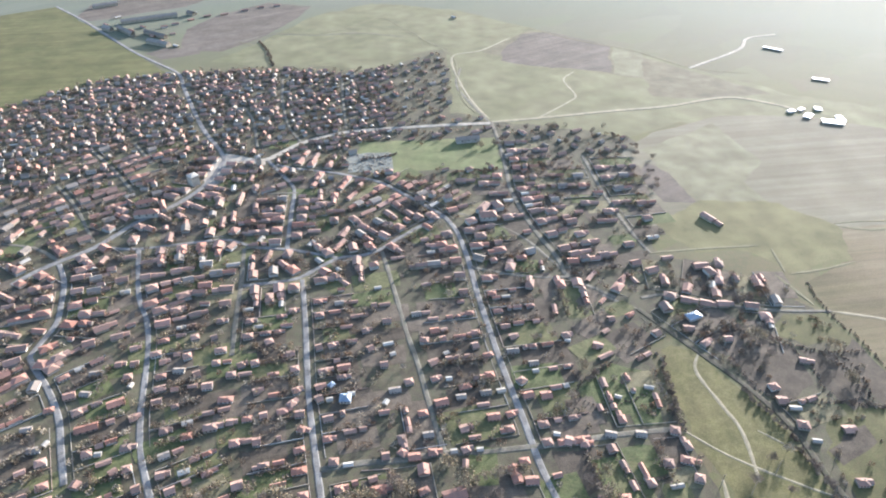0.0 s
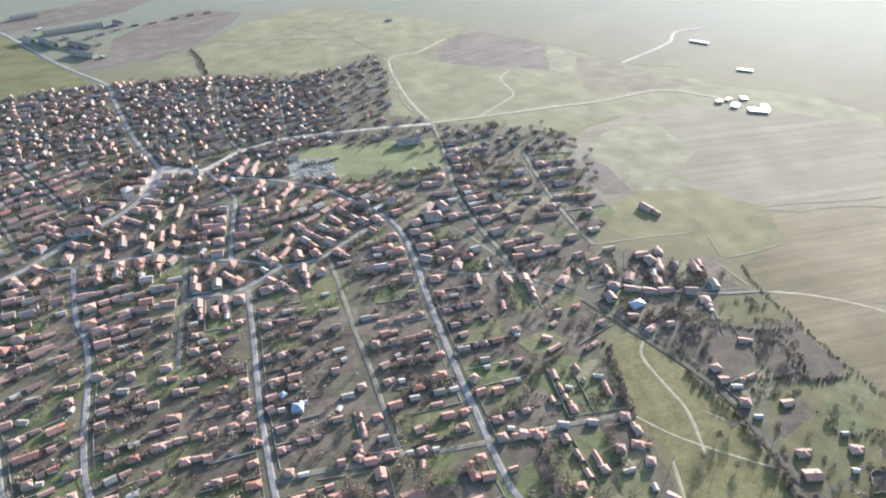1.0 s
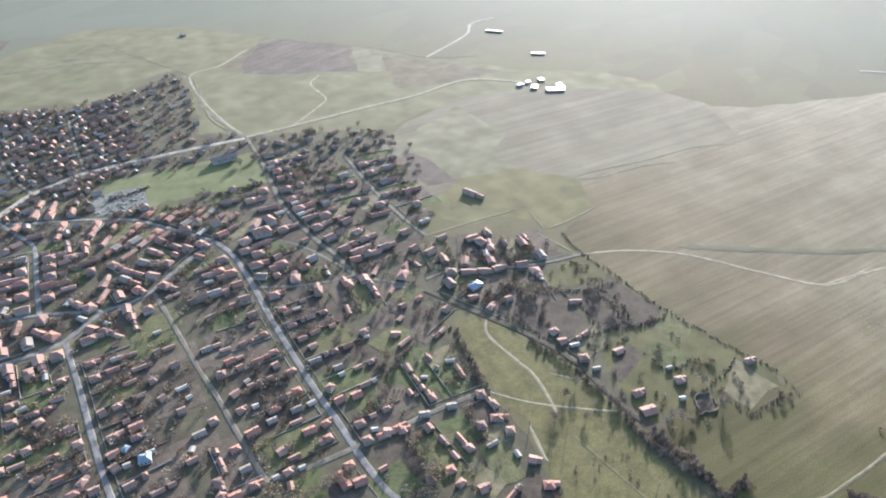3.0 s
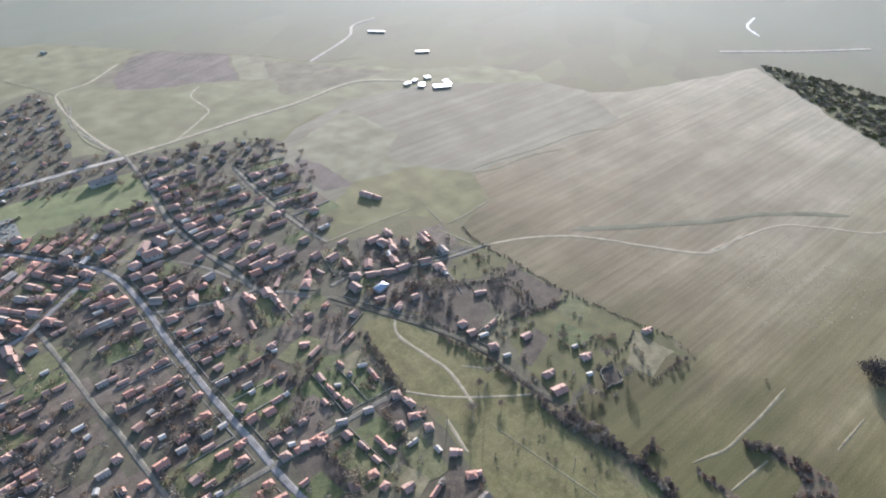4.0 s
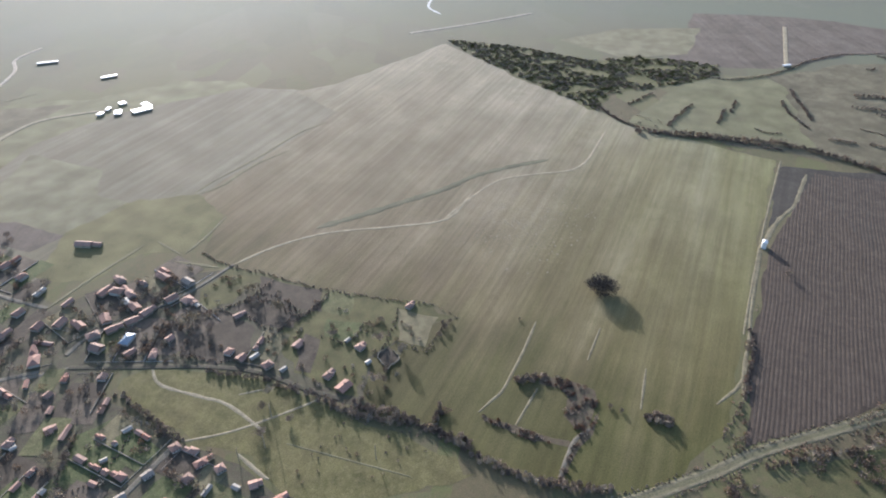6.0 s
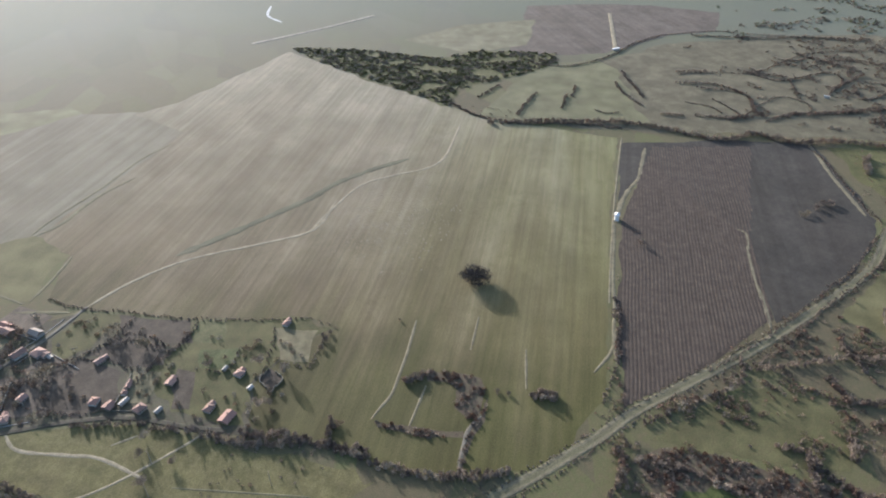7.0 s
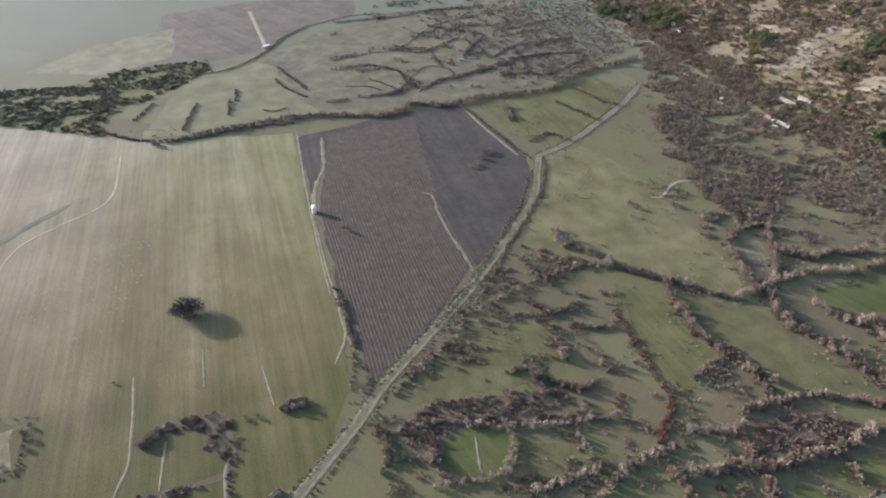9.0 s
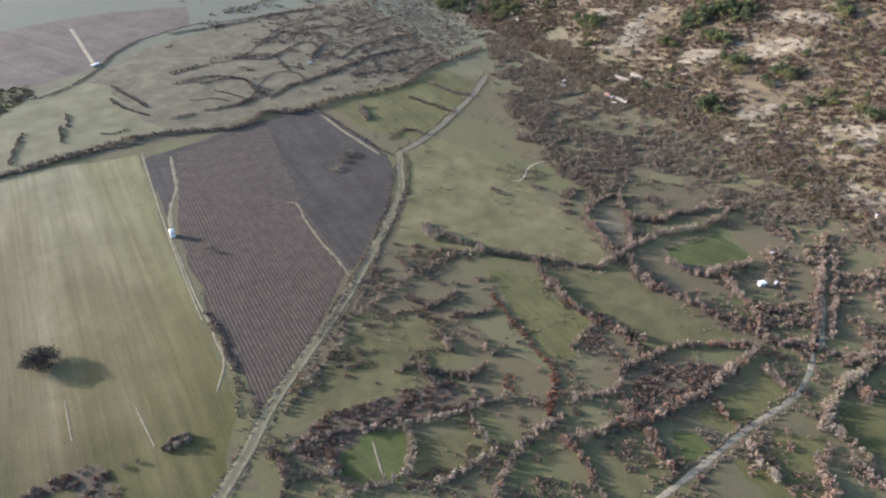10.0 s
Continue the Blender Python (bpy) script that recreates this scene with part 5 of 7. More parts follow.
def lot(x, y, ux, uy, nx, ny, front, depth, zone):
    """One property: a garden plot, a wall on two sides, a house and sheds behind it where there is room."""
    cx, cy = x + nx * (depth / 2 + 3), y + ny * (depth / 2 + 3)
    cells = set()
    for i in range(5):
        for j in range(7):
            px = x + ux * (i / 4 - 0.5) * front * 0.9 + nx * (4 + depth * j / 6)
            py = y + uy * (i / 4 - 0.5) * front * 0.9 + ny * (4 + depth * j / 6)
            cells.add((int(px // 5), int(py // 5)))
    if sum(c in GRID for c in cells) > 0.34 * len(cells):
        return 0
    mid = (x + nx * depth * 0.6, y + ny * depth * 0.6)
    if not off_roads(*mid, 4.0) or not off_roads(x + nx * depth, y + ny * depth, 1.0):
        return 0
    for c in cells:
        GRID[c] = 1
    turn = math.degrees(math.atan2(ny, nx))
    # garden
    z = layer("plot")
    f0, f1, d0, d1 = -front / 2 + 0.4, front / 2 - 0.4, 8 + 3 * R.random(), depth + 2
    ring = []
    for (p, q), (p2, q2) in zip(((f0, d0), (f1, d0), (f1, d1), (f0, d1)), ((f1, d0), (f1, d1), (f0, d1), (f0, d0))):
        for i in range(4):
            s, d = p + (p2 - p) * i / 4, q + (q2 - q) * i / 4
            s, d = s + R.uniform(-0.25, 0.25), d + R.uniform(-0.3, 0.3)
            ring.append((x + ux * s + nx * d, y + uy * s + ny * d, z))
    kind = R.choices((0, 1, 2, 3, 4), zone)[0]
    ob = mesh_of("garden_plot", ring, [tuple(range(16))], GARDENS[kind])
    if ob.data.polygons[0].normal.z < 0:
        ob.data.flip_normals()
    tagged(ob, GARDEN_LABELS[kind], "garden", kind="structure")
    # boundary wall on two sides
    WALLS.append((x, y, [((x + ux * s0 + nx * q0, y + uy * s0 + ny * q0), (x + ux * s1 + nx * q1, y + uy * s1 + ny * q1))
                         for s0, q0, s1, q1 in ((f0, 3.2, f0, depth), (f0, 3.2, f1, 3.2))]))
    # house at the street, outbuildings in line behind it
    s = f0 + 3.7
    d = 7.0
    kind = R.choices(("p", "r", "g"), (6, 5, 0.6))[0]
    hx, hy = x + ux * s + nx * d, y + uy * s + ny * d
    known = x > 150 or (y < 285 and -190 < x < 140)      # quarters whose houses are all listed above
    if clear_of(hx, hy, 3.0) and (not known or R.random() < (0.9 if x < 150 else 0.4)):
        stand(kind, hx, hy, R.uniform(6.0, 8.2), R.uniform(4.8, 6.0), turn + R.uniform(-4, 4))
    d += 5.5
    while d < depth - 5:
        ln = R.uniform(3.0, 7.5)
        hx, hy = x + ux * (f0 + 2.2) + nx * (d + ln / 2), y + uy * (f0 + 2.2) + ny * (d + ln / 2)
        if R.random() < (0.25 if x > 150 else 0.92 if known else 0.75) and clear_of(hx, hy, 1.3):
            stand(R.choices(("s", "w", "p", "r"), (4, 0.3, 2.5, 1.5))[0], hx, hy, ln, R.uniform(2.8, 3.9), turn + R.uniform(-3, 3))
        d += ln + R.choice((0.2, 0.3, 0.6, 2.0, 4.5))
    # fruit trees
    if R.random() < 0.6:
        q = 7.0
        while q < depth:
            YARD_TREES.append((x + ux * (f1 + R.uniform(-0.6, 0.6)) + nx * q, y + uy * (f1 + R.uniform(-0.6, 0.6)) + ny * q))
            q += R.uniform(2.0, 4.5)
    for _ in range(R.randrange(3, 9)):
        tx, ty = x + ux * R.uniform(f0, f1) + nx * R.uniform(8, depth), y + uy * R.uniform(f0, f1) + ny * R.uniform(8, depth)
        if clear_of(tx, ty, 2.0):
            YARD_TREES.append((tx, ty))
    return 1


YARD_TREES, WALLS = [], []


def wall_run(bm, ends, h, w):
    """A wall with an uneven top from end to end."""
    p0, p1 = (Vector((*q, -0.2)) for q in ends)
    n = max(2, int((p1 - p0).length / 5))
    side = (p1 - p0).normalized().cross(Vector((0, 0, 1))) * w
    prev = None
    for i in range(n + 1):
        p = p0.lerp(p1, i / n)
        up = Vector((0, 0, h * (0.85 + 0.3 * R.random())))
        cur = [bm.verts.new(q) for q in (p - side, p + side, p + side + up, p - side + up)]
        if prev:
            for k in range(4):
                bm.faces.new((prev[k], prev[(k + 1) % 4], cur[(k + 1) % 4], cur[k]))
        else:
            bm.faces.new(cur)
        prev = cur
    bm.faces.new(list(reversed(prev)))


near = [r for r in ROADS if r[2] in ("street", "lane", "main_street")]
for line, width, name in near:
    if name == "main_street" and line[-1][1] > 700:
        continue
    nor = normals_of(line)
    seg = np.r_[0, np.cumsum(np.linalg.norm(np.diff(line, axis=0), axis=1))]
    for side in (1, -1):
        s = 6.0
        while s < seg[-1] - 6:
            front = R.uniform(11, 15) if np.interp(s, seg, line[:, 0]) < -10 else R.uniform(13, 20)
            px, py = np.interp(s + front / 2, seg, line[:, 0]), np.interp(s + front / 2, seg, line[:, 1])
            i = min(len(line) - 1, int(np.searchsorted(seg, s + front / 2)))
            n = nor[i] * side
            u = np.array([n[1], -n[0]])
            ok = inside(VILLAGE_EDGE, px + n[0] * 15, py + n[1] * 15) and py < 520
            for other, pts in FIELDS:
                if ok and other not in ("village_ground",) and inside(pts, px + n[0] * 15, py + n[1] * 15):
                    ok = False
            if ok:
                px, py = px + n[0] * width / 2, py + n[1] * width / 2
                lot(px, py, u[0], u[1], n[0], n[1], front, R.uniform(23, 31) if px < -10 else R.uniform(28, 38), (6, 2, 2, 5, 3) if px < 60 else (3, 2, 4, 3, 4))
            s += front

WALLS.sort(key=lambda q: q[0] ** 2 + q[1] ** 2)
rest = bmesh.new()
for k, (x, y, runs) in enumerate(WALLS):
    bm = bmesh.new() if k < 290 else rest
    for ends, h in zip(runs, (R.uniform(0.6, 1.1), R.uniform(0.35, 0.6))):
        wall_run(bm, ends, h, R.uniform(0.1, 0.18))
    if k < 290:
        tagged(part("garden_wall", bm, R.choice((STONEWALL, STONEWALL, BRICKWALL, PLASTER))), "low weathered boundary wall round a garden", "wall", "garden walls")
tagged(part("distant_walls", rest, STONEWALL), "weathered boundary walls of the far yards", "walls", kind="stuff")

# ---- the rest of the village: houses with rows of sheds behind the first yards, small roofs close together further off ----
STREETS = [r[0] for r in ROADS if r[2] in ("street", "lane", "main_street", "road")]


def street_turn(x, y):
    """The direction away from the nearest street."""
    best = None
    for line in STREETS:
        d2 = (line[:, 0] - x) ** 2 + (line[:, 1] - y) ** 2
        k = int(np.argmin(d2))
        if best is None or d2[k] < best[0]:
            best = (d2[k], line[max(0, k - 2)], line[min(len(line) - 1, k + 2)])
    v = best[2] - best[1]
    return math.degrees(math.atan2(v[1], v[0])) + 90


def garden(x, y, turn, w, l):
    c, s = math.cos(radians(turn)), math.sin(radians(turn))
    z = layer("plot")
    ring = []
    for u, v in ((0, 0), (0.5, -0.03), (1, 0), (1.03, 0.5), (1, 1), (0.5, 1.03), (0, 1), (-0.02, 0.5)):
        u, v = (u - 0.5) * l + R.uniform(-0.5, 0.5), (v - 0.5) * w + R.uniform(-0.5, 0.5)
        ring.append((x + u * c - v * s, y + u * s + v * c, z))
    k = R.choices((0, 1, 2, 3, 4), (4, 3, 2, 3, 3))[0]
    tagged(mesh_of("garden_plot", ring, [tuple(range(8))], GARDENS[k]), GARDEN_LABELS[k], "garden", kind="structure")


def far_quarter():
    rng = np.random.default_rng(4)
    near_spots, cells = 0, {}
    for _ in range(42000):
        x, y = rng.uniform(-520, 262), rng.uniform(95, 860)
        if not inside(VILLAGE_EDGE, x, y) or (y > 450 and (int(x // 5), int(y // 5)) in GRID):
            continue
        gap = (rng.uniform(5.0, 9.5) if y > 450 else 12.0) if x < 10 else 14.0 if y > 380 else 18.0
        if (x > 150 and y < 300) or (y < 285 and -190 < x < 140 and (int(x // 5), int(y // 5)) in GRID):
            continue
        cx, cy = int(x // 26), int(y // 26)
        close = [q for i in (-1, 0, 1) for j in (-1, 0, 1) for q in cells.get((cx + i, cy + j), ())]
        if any((x - a) ** 2 + (y - b) ** 2 < gap**2 for a, b in close) or not clear_of(x, y, 2.4) or not off_roads(x, y, 3.2):
            continue
        if any(n != "village_ground" and inside(p, x, y) for n, p in FIELDS):
            continue
        cells.setdefault((cx, cy), []).append((x, y))
        kind = rng.choice(["p", "r", "g", "s", "w"], p=[0.42, 0.07, 0.17, 0.24, 0.1])
        big = kind in "prg"
        if y > 450:
            turn = 15 + 12 * math.sin(x / 90) + (90 if rng.random() < 0.3 else 0) + rng.normal() * 5
            stand(kind, x, y, rng.uniform(3.6, 7.0) if big else rng.uniform(2.5, 6), rng.uniform(3.0, 4.4) if big else 2.5, turn)
        else:
            turn = street_turn(x, y) + rng.normal() * 3
            l = rng.uniform(5.5, 8) if big else rng.uniform(4, 8)
            stand(kind, x, y, l, rng.uniform(4.4, 5.6) if big else 3.2, turn)
            c, s = math.cos(radians(turn)), math.sin(radians(turn))
            l2 = rng.uniform(4, 8)
            qx, qy = x + c * (l + l2 + 0.6) / 2, y + s * (l + l2 + 0.6) / 2
            if rng.random() < 0.5 and off_roads(qx, qy, 3.5):
                stand("s", qx, qy, l2, 3.0, turn)
            if not (int(x // 5), int(y // 5)) in GRID:
                garden(x - s * 8, y + c * 8, turn, rng.uniform(9, 17), rng.uniform(15, 28))
        for _ in range(2 if x < 60 else 1):
            YARD_TREES.append((x + rng.uniform(-11, 11), y + rng.uniform(-11, 11)))


far_quarter()
put_up()

# ---- trees ----
TREES = {
    "fruit": [tree_thing("fruit_tree", 20 + i, 4.2 + 0.5 * i, 4.6, 5, 330, ("tan", "dark", "ochre", "tan")[i], "bare grey-brown fruit tree in a garden", "garden trees", 0.22, 0.8, 0.2) for i in range(4)],
    "tall": [tree_thing("tree", 40 + i, 9.0 + i, 6.5, 6, 620, ("tan", "dark", "pale")[i], "tall bare tree with fine twigs", "tall bare trees", 0.2, 1.0, 0.2) for i in range(3)],
    "pine": [tree_thing("pine", 60 + i, 7.0, 4.6, 7, 520, "green" if i else "olive", "dark green pine on the slope", "pines", 0.1, 0.8, 0.3) for i in range(2)],
    "bush": [tree_thing("bush", 80 + i, 2.8, 3.6, 4, 260, ("tan", "dark", "red", "ochre")[i], ("tan bare bush", "dark grey bare bush", "reddish bramble bush", "straw-coloured bush")[i] + " beside the fields", "bushes", 0.1, 0.7, 0.16) for i in range(4)],
    "copse": [tree_thing("round_thicket", 95 + i, 6.0, 9.5, 14, 3600, "black", "round dark thicket standing alone in a field", "field thickets", 0.1, 0.8, 0.2) for i in range(1)],
}


def plant(kind, x, y, size=1.0, pick=None):
    ob = TREES[kind][R.randrange(len(TREES[kind])) if pick is None else pick]
    m = at_ground(x, y, R.uniform(0, 360), size * R.uniform(0.85, 1.15), size * R.uniform(0.85, 1.15))
    if ob.name in USED:
        return copy_thing(ob, m)
    USED.add(ob.name)
    ob.matrix_basis = m
    return ob


def thicket(name, spots, tones, label, tall=(1.8, 3.2), spread=(1.6, 2.6), count=60, length=0.8, width=0.22, flat=1.0):
    """Scrub that nobody could count: many bushes of twigs, one mesh for each tone."""
    for tone in tones:
        rng = np.random.default_rng(len(spots) + len(tone))
        vs = []
        for k, (x, y) in enumerate(spots):
            if tones[k * 7919 % len(tones)] != tone:
                continue
            h, r = rng.uniform(*tall), rng.uniform(*spread)
            v, f = twigs(rng, np.array([x, y, hill(x, y) + h * 0.45]), np.array([r, r, h * 0.5 * flat]), count, length, width, 0.25)
            vs.append(v)
        if not vs:
            continue
        v = np.concatenate(vs)
        me = bpy.data.meshes.new(name)
        me.vertices.add(len(v))
        me.vertices.foreach_set("co", v.ravel())
        tri = len(v) // 3
        me.loops.add(len(v))
        me.loops.foreach_set("vertex_index", np.arange(len(v), dtype=np.int32))
        me.polygons.add(tri)
        me.polygons.foreach_set("loop_start", np.arange(0, len(v), 3, dtype=np.int32))
        me.update()
        me.materials.append(TWIG[tone])
        tagged(new(name, me), label, "scrub", kind="stuff")


YARD_TREES.sort(key=lambda q: q[0] ** 2 + q[1] ** 2)
for x, y in [q for q in YARD_TREES if off_roads(*q, 1.5)][:150]:
    plant("fruit", x, y, R.uniform(0.7, 1.2))
YARD_TREES = [q for q in YARD_TREES if off_roads(*q, 1.5)]
rng = np.random.default_rng(77)
for x, y in rng.uniform((-430, 110), (250, 740), (4200, 2)):
    if inside(VILLAGE_EDGE, x, y) and noise.noise((x / 35, y / 35, 20.0)) > (-0.15 if x < 60 else 0.1) and off_roads(x, y, 1.5) and not any(n != "village_ground" and inside(p, x, y) for n, p in FIELDS):
        YARD_TREES.append((x, y))
thicket("garden_shrubs", YARD_TREES[150:], ("tan", "pale", "ochre", "tan", "dark"), "bare fruit trees and shrubs in far gardens", (1.8, 4.0), (1.2, 2.3), 40, 1.0, 0.3)

# ---- hedges ----
HEDGE_LABEL = {"tan": "bare tan hedgerow along a field edge", "dark": "dark bare thorn hedgerow between fields", "red": "low reddish bramble hedgerow", "rust": "ribbon of rust-red bracken along a field edge",
               "ochre": "straw-coloured reed and willow hedgerow"}
HEDGES = []


MIX = {"tan": ("tan", "dark", "tan", "pale"), "dark": ("dark", "tan", "dark", "red"), "red": ("red", "tan", "red", "dark"), "rust": ("rust", "rust", "red", "rust"), "ochre": ("ochre", "tan", "pale", "ochre")}
WOODY = []


def hedge(tone, width, height, pts):
    """A row of bushes of twigs, uneven in height and width, of several shrubs, with a tree here and there."""
    line = smooth_line(pts, 1.5)
    nor = normals_of(line)
    rng = np.random.default_rng(int(abs(pts[0][0] * 7 + pts[0][1] * 13)) + 1)
    top = new("hedgerow")
    small = max(0.55, min(1.0, height / 1.8))
    clumps = {}
    for step, (p, n) in enumerate(zip(line, nor)):
        vs, slots = clumps.setdefault(step // 20, ([], []))
        lift = 0.95 + 0.75 * noise.noise((p[0] / 10, p[1] / 10, 6.0)) + 0.2 * rng.normal()
        if lift < 0.45:
            continue
        p = p + n * 1.5 * noise.noise((p[0] / 14, p[1] / 14, 2.0))
        shade = int(4 * (0.5 + 0.9 * noise.noise((p[0] / 9, p[1] / 9, 11.0)) + 0.15 * rng.normal())) % 4
        for _ in range(max(1, int(width / 2.0))):
            q = p + n * rng.uniform(-0.5, 0.5) * width * 0.8 + rng.normal(size=2) * 0.5
            h = 0.9 * height * min(1.8, max(0.4, lift)) * rng.uniform(0.7, 1.25)
            r = rng.uniform(0.5, 1.15) * (1.0 if width > 2.6 else 0.75) * (1.45 if lift > 1.2 else 1.0) * small
            v, f = twigs(rng, np.array([q[0], q[1], hill(q[0], q[1]) + h * 0.46]), np.array([r, r, h * 0.5]), 58, 0.85 * small, 0.2 * small, 0.25)
            vs.append(v)
            slots += [shade] * 58
            if lift > 1.35 and height > 2.3 and rng.random() < 0.3:
                WOODY.append((q[0], q[1]))
    HEDGES.append((line, width))
    for vs, slots in clumps.values():
        if not vs:
            continue
        v = np.concatenate(vs)
        ob = mesh_of("shrub_clump", v, np.arange(len(v)).reshape(-1, 3).tolist(), TWIG[MIX[tone][0]], top)
        for t in MIX[tone][1:]:
            ob.data.materials.append(TWIG[t])
        ob.data.polygons.foreach_set("material_index", slots)
        ob["kind"] = "stuff"
    return tagged(top, HEDGE_LABEL[tone], "hedge", "hedgerows")


hedge("tan", 3.5, 3.5, [(308.2, -97.3), (314.2, -113.5), (324.4, -132.3), (333.2, -155.4), (338.8, -178.2), (334.3, -196.7)])
hedge("dark", 4, 4.6, [(334.3, -196.7), (322.4, -211.0), (311.9, -225.9), (296.7, -241.7), (285.0, -255.0)])
hedge("tan", 5, 5.1, [(285.0, -255.0), (290.3, -277.2), (297.5, -306.9), (296.0, -330.4), (290.5, -350.5), (299.9, -386.8)])
hedge("dark", 4.5, 4.6, [(311.2, -223.3), (295.2, -219.2), (270.1, -218.7), (250.9, -221.0), (236.7, -228.2), (220.3, -236.6)])
hedge("dark", 6, 5.1, [(286.0, -278.3), (268.0, -272.4), (254.7, -274.4), (240.5, -279.5), (222.8, -284.5), (205.3, -293.1), (195.3, -299.7)])
hedge("dark", 5, 5.1, [(271.8, -298.5), (252.8, -304.5), (246.6, -321.8), (247.6, -347.2)])
hedge("dark", 5, 4.6, [(242.8, -318.1), (229.1, -313.3), (212.8, -309.6), (195.7, -299.9)])
hedge("rust", 4.2, 1.2, [(293.5, -181.7), (270.0, -179.5), (251.2, -179.1), (231.2, -178.8)])
hedge("rust", 6, 1.4, [(231.2, -178.8), (218.2, -177.2), (207.3, -166.4), (200.2, -158.2)])
hedge("rust", 7, 1.0, [(231.2, -155.4), (219.6, -150.2)])
hedge("tan", 3.5, 3.5, [(230.3, -74.6), (225.8, -90.2), (220.1, -117.5), (218.5, -135.5), (217.1, -149.3)])
hedge("tan", 3, 3.2, [(243.1, -135.9), (230.1, -135.5), (218.1, -133.6)])
hedge("ochre", 4, 3.8, [(222.4, -94.5), (209.8, -91.8), (198.8, -85.4)])
hedge("tan", 3.5, 3.5, [(198.8, -85.4), (198.7, -75.8), (198.9, -65.3), (199.8, -52.8)])
hedge("tan", 3.5, 3.5, [(187.6, -92.5), (189.7, -107.6), (192.0, -126.5)])
hedge("tan", 3, 3.2, [(213.4, -123.3), (207.1, -126.0), (192.9, -126.1)])
hedge("dark", 5, 3.8, [(168.4, -109.9), (183.4, -128.9), (192.1, -148.1), (194.2, -165.6)])
hedge("dark", 6, 5.5, [(181.7, -156.8), (179.1, -171.2), (178.7, -187.7), (173.7, -200.5), (176.6, -220.7), (176.9, -239.8), (181.6, -259.9), (185.8, -284.8)])
hedge("tan", 4, 4.1, [(199.6, -176.2), (198.7, -189.4), (198.0, -199.3), (207.0, -209.1), (208.6, -215.2), (208.2, -230.1), (208.4, -250.1), (204.3, -260.2)])
hedge("rust", 2.5, 1.2, [(260.8, -216.7), (250.9, -219.5), (241.0, -222.0)])
hedge("rust", 2.5, 1.2, [(232.4, -232.4), (222.4, -231.4), (212.1, -231.4)])
hedge("rust", 3, 1.3, [(196.5, -200.6), (187.4, -199.5), (177.9, -198.7)])
hedge("rust", 4, 1.2, [(201.5, -266.2), (195.7, -275.8), (192.6, -284.1)])
hedge("rust", 2.5, 1.2, [(165.3, -234.9), (156.1, -236.2), (149.3, -236.3)])
hedge("tan", 2, 1.2, [(231.8, -196.0), (235.8, -207.5), (241.0, -222.0)])
hedge("red", 3, 1.2, [(196.6, -233.0), (189.5, -241.1), (188.7, -254.5)])
hedge("red", 4, 2.9, [(194.5, -198.3), (182.6, -197.5), (176.1, -199.0)])
hedge("red", 5, 3.5, [(179.4, -158.5), (169.8, -158.0), (157.2, -154.6), (150.4, -154.2)])
hedge("red", 6, 3.8, [(169.5, -196.8), (159.8, -192.0), (149.0, -189.0)])
hedge("tan", 1.9, 1.1, [(143.6, -172.6), (146.7, -205.2), (151.8, -233.1), (154.4, -254.4), (157.3, -277.2)])
hedge("tan", 1.9, 1.1, [(134.8, -184.3), (142.0, -212.4), (144.7, -236.7), (150.2, -265.3), (155.0, -286.8)])
hedge("red", 4, 3.2, [(166.6, -237.1), (158.2, -236.5)])
hedge("dark", 4, 4.3, [(175.7, -278.2), (163.9, -276.8), (158.1, -276.4)])
hedge("ochre", 6, 4.3, [(134.1, -269.5), (142.1, -287.1), (149.0, -308.9), (151.7, -329.9)])
hedge("ochre", 4, 3.5, [(131.5, -273.9), (121.0, -275.6), (112.3, -275.6)])
hedge("dark", 4, 4.1, [(114.8, -266.5), (105.4, -266.2), (96.7, -266.7)])
hedge("red", 6, 4.3, [(123.2, -253.8), (114.3, -248.3), (105.2, -240.1)])
hedge("ochre", 4, 3.8, [(141.8, -231.7), (131.5, -227.6), (122.8, -228.4)])
hedge("dark", 8, 5.8, [(144.1, -308.6), (134.8, -306.7)])
hedge("red", 5, 3.2, [(201.5, -265.6), (192.1, -283.4)])
hedge("dark", 4, 4.1, [(336.7, -279.6), (315.6, -278.3), (288.1, -273.1)])
hedge("dark", 4, 4.3, [(339.5, -284.0), (350.9, -302.5), (351.7, -322.3), (323.3, -308.6), (299.8, -292.2)])
hedge("dark", 6, 4.6, [(322.5, -312.9), (311.4, -323.6), (312.0, -344.8), (308.9, -368.4)])
hedge("dark", 4, 4.3, [(581.7, 103.3), (597.3, 64.9), (605.6, 27.3), (615.6, -17.9), (609.9, -54.8), (601.2, -97.3), (620.3, -127.5)])
hedge("dark", 5, 4.9, [(620.3, -127.5), (610.5, -162.5), (622.4, -200.0), (621.9, -235.0), (629.1, -274.9), (660.1, -315.2), (690.4, -394.6)])
hedge("tan", 2, 1.2, [(608.5, -170.1), (549.5, -185.1), (512.0, -191.6), (487.5, -199.4)])
hedge("ochre", 6, 4.3, [(595.6, -212.0), (563.0, -206.3)])
hedge("dark", 3, 2.9, [(768.1, -62.6), (778.3, -93.5)])
hedge("dark", 3, 2.9, [(724.0, -84.1), (727.6, -107.4), (720.1, -129.1)])
hedge("dark", 3, 2.9, [(704.6, -131.3), (669.4, -134.3)])
hedge("dark", 3, 3.2, [(672.7, -160.8), (685.6, -197.3), (701.3, -233.9)])
hedge("dark", 3, 3.2, [(704.8, -236.4), (724.9, -275.7), (729.1, -305.1)])
hedge("dark", 3, 2.9, [(752.0, -211.9), (809.6, -254.4)])
hedge("dark", 3, 2.9, [(647.8, -107.4), (668.5, -139.8)])
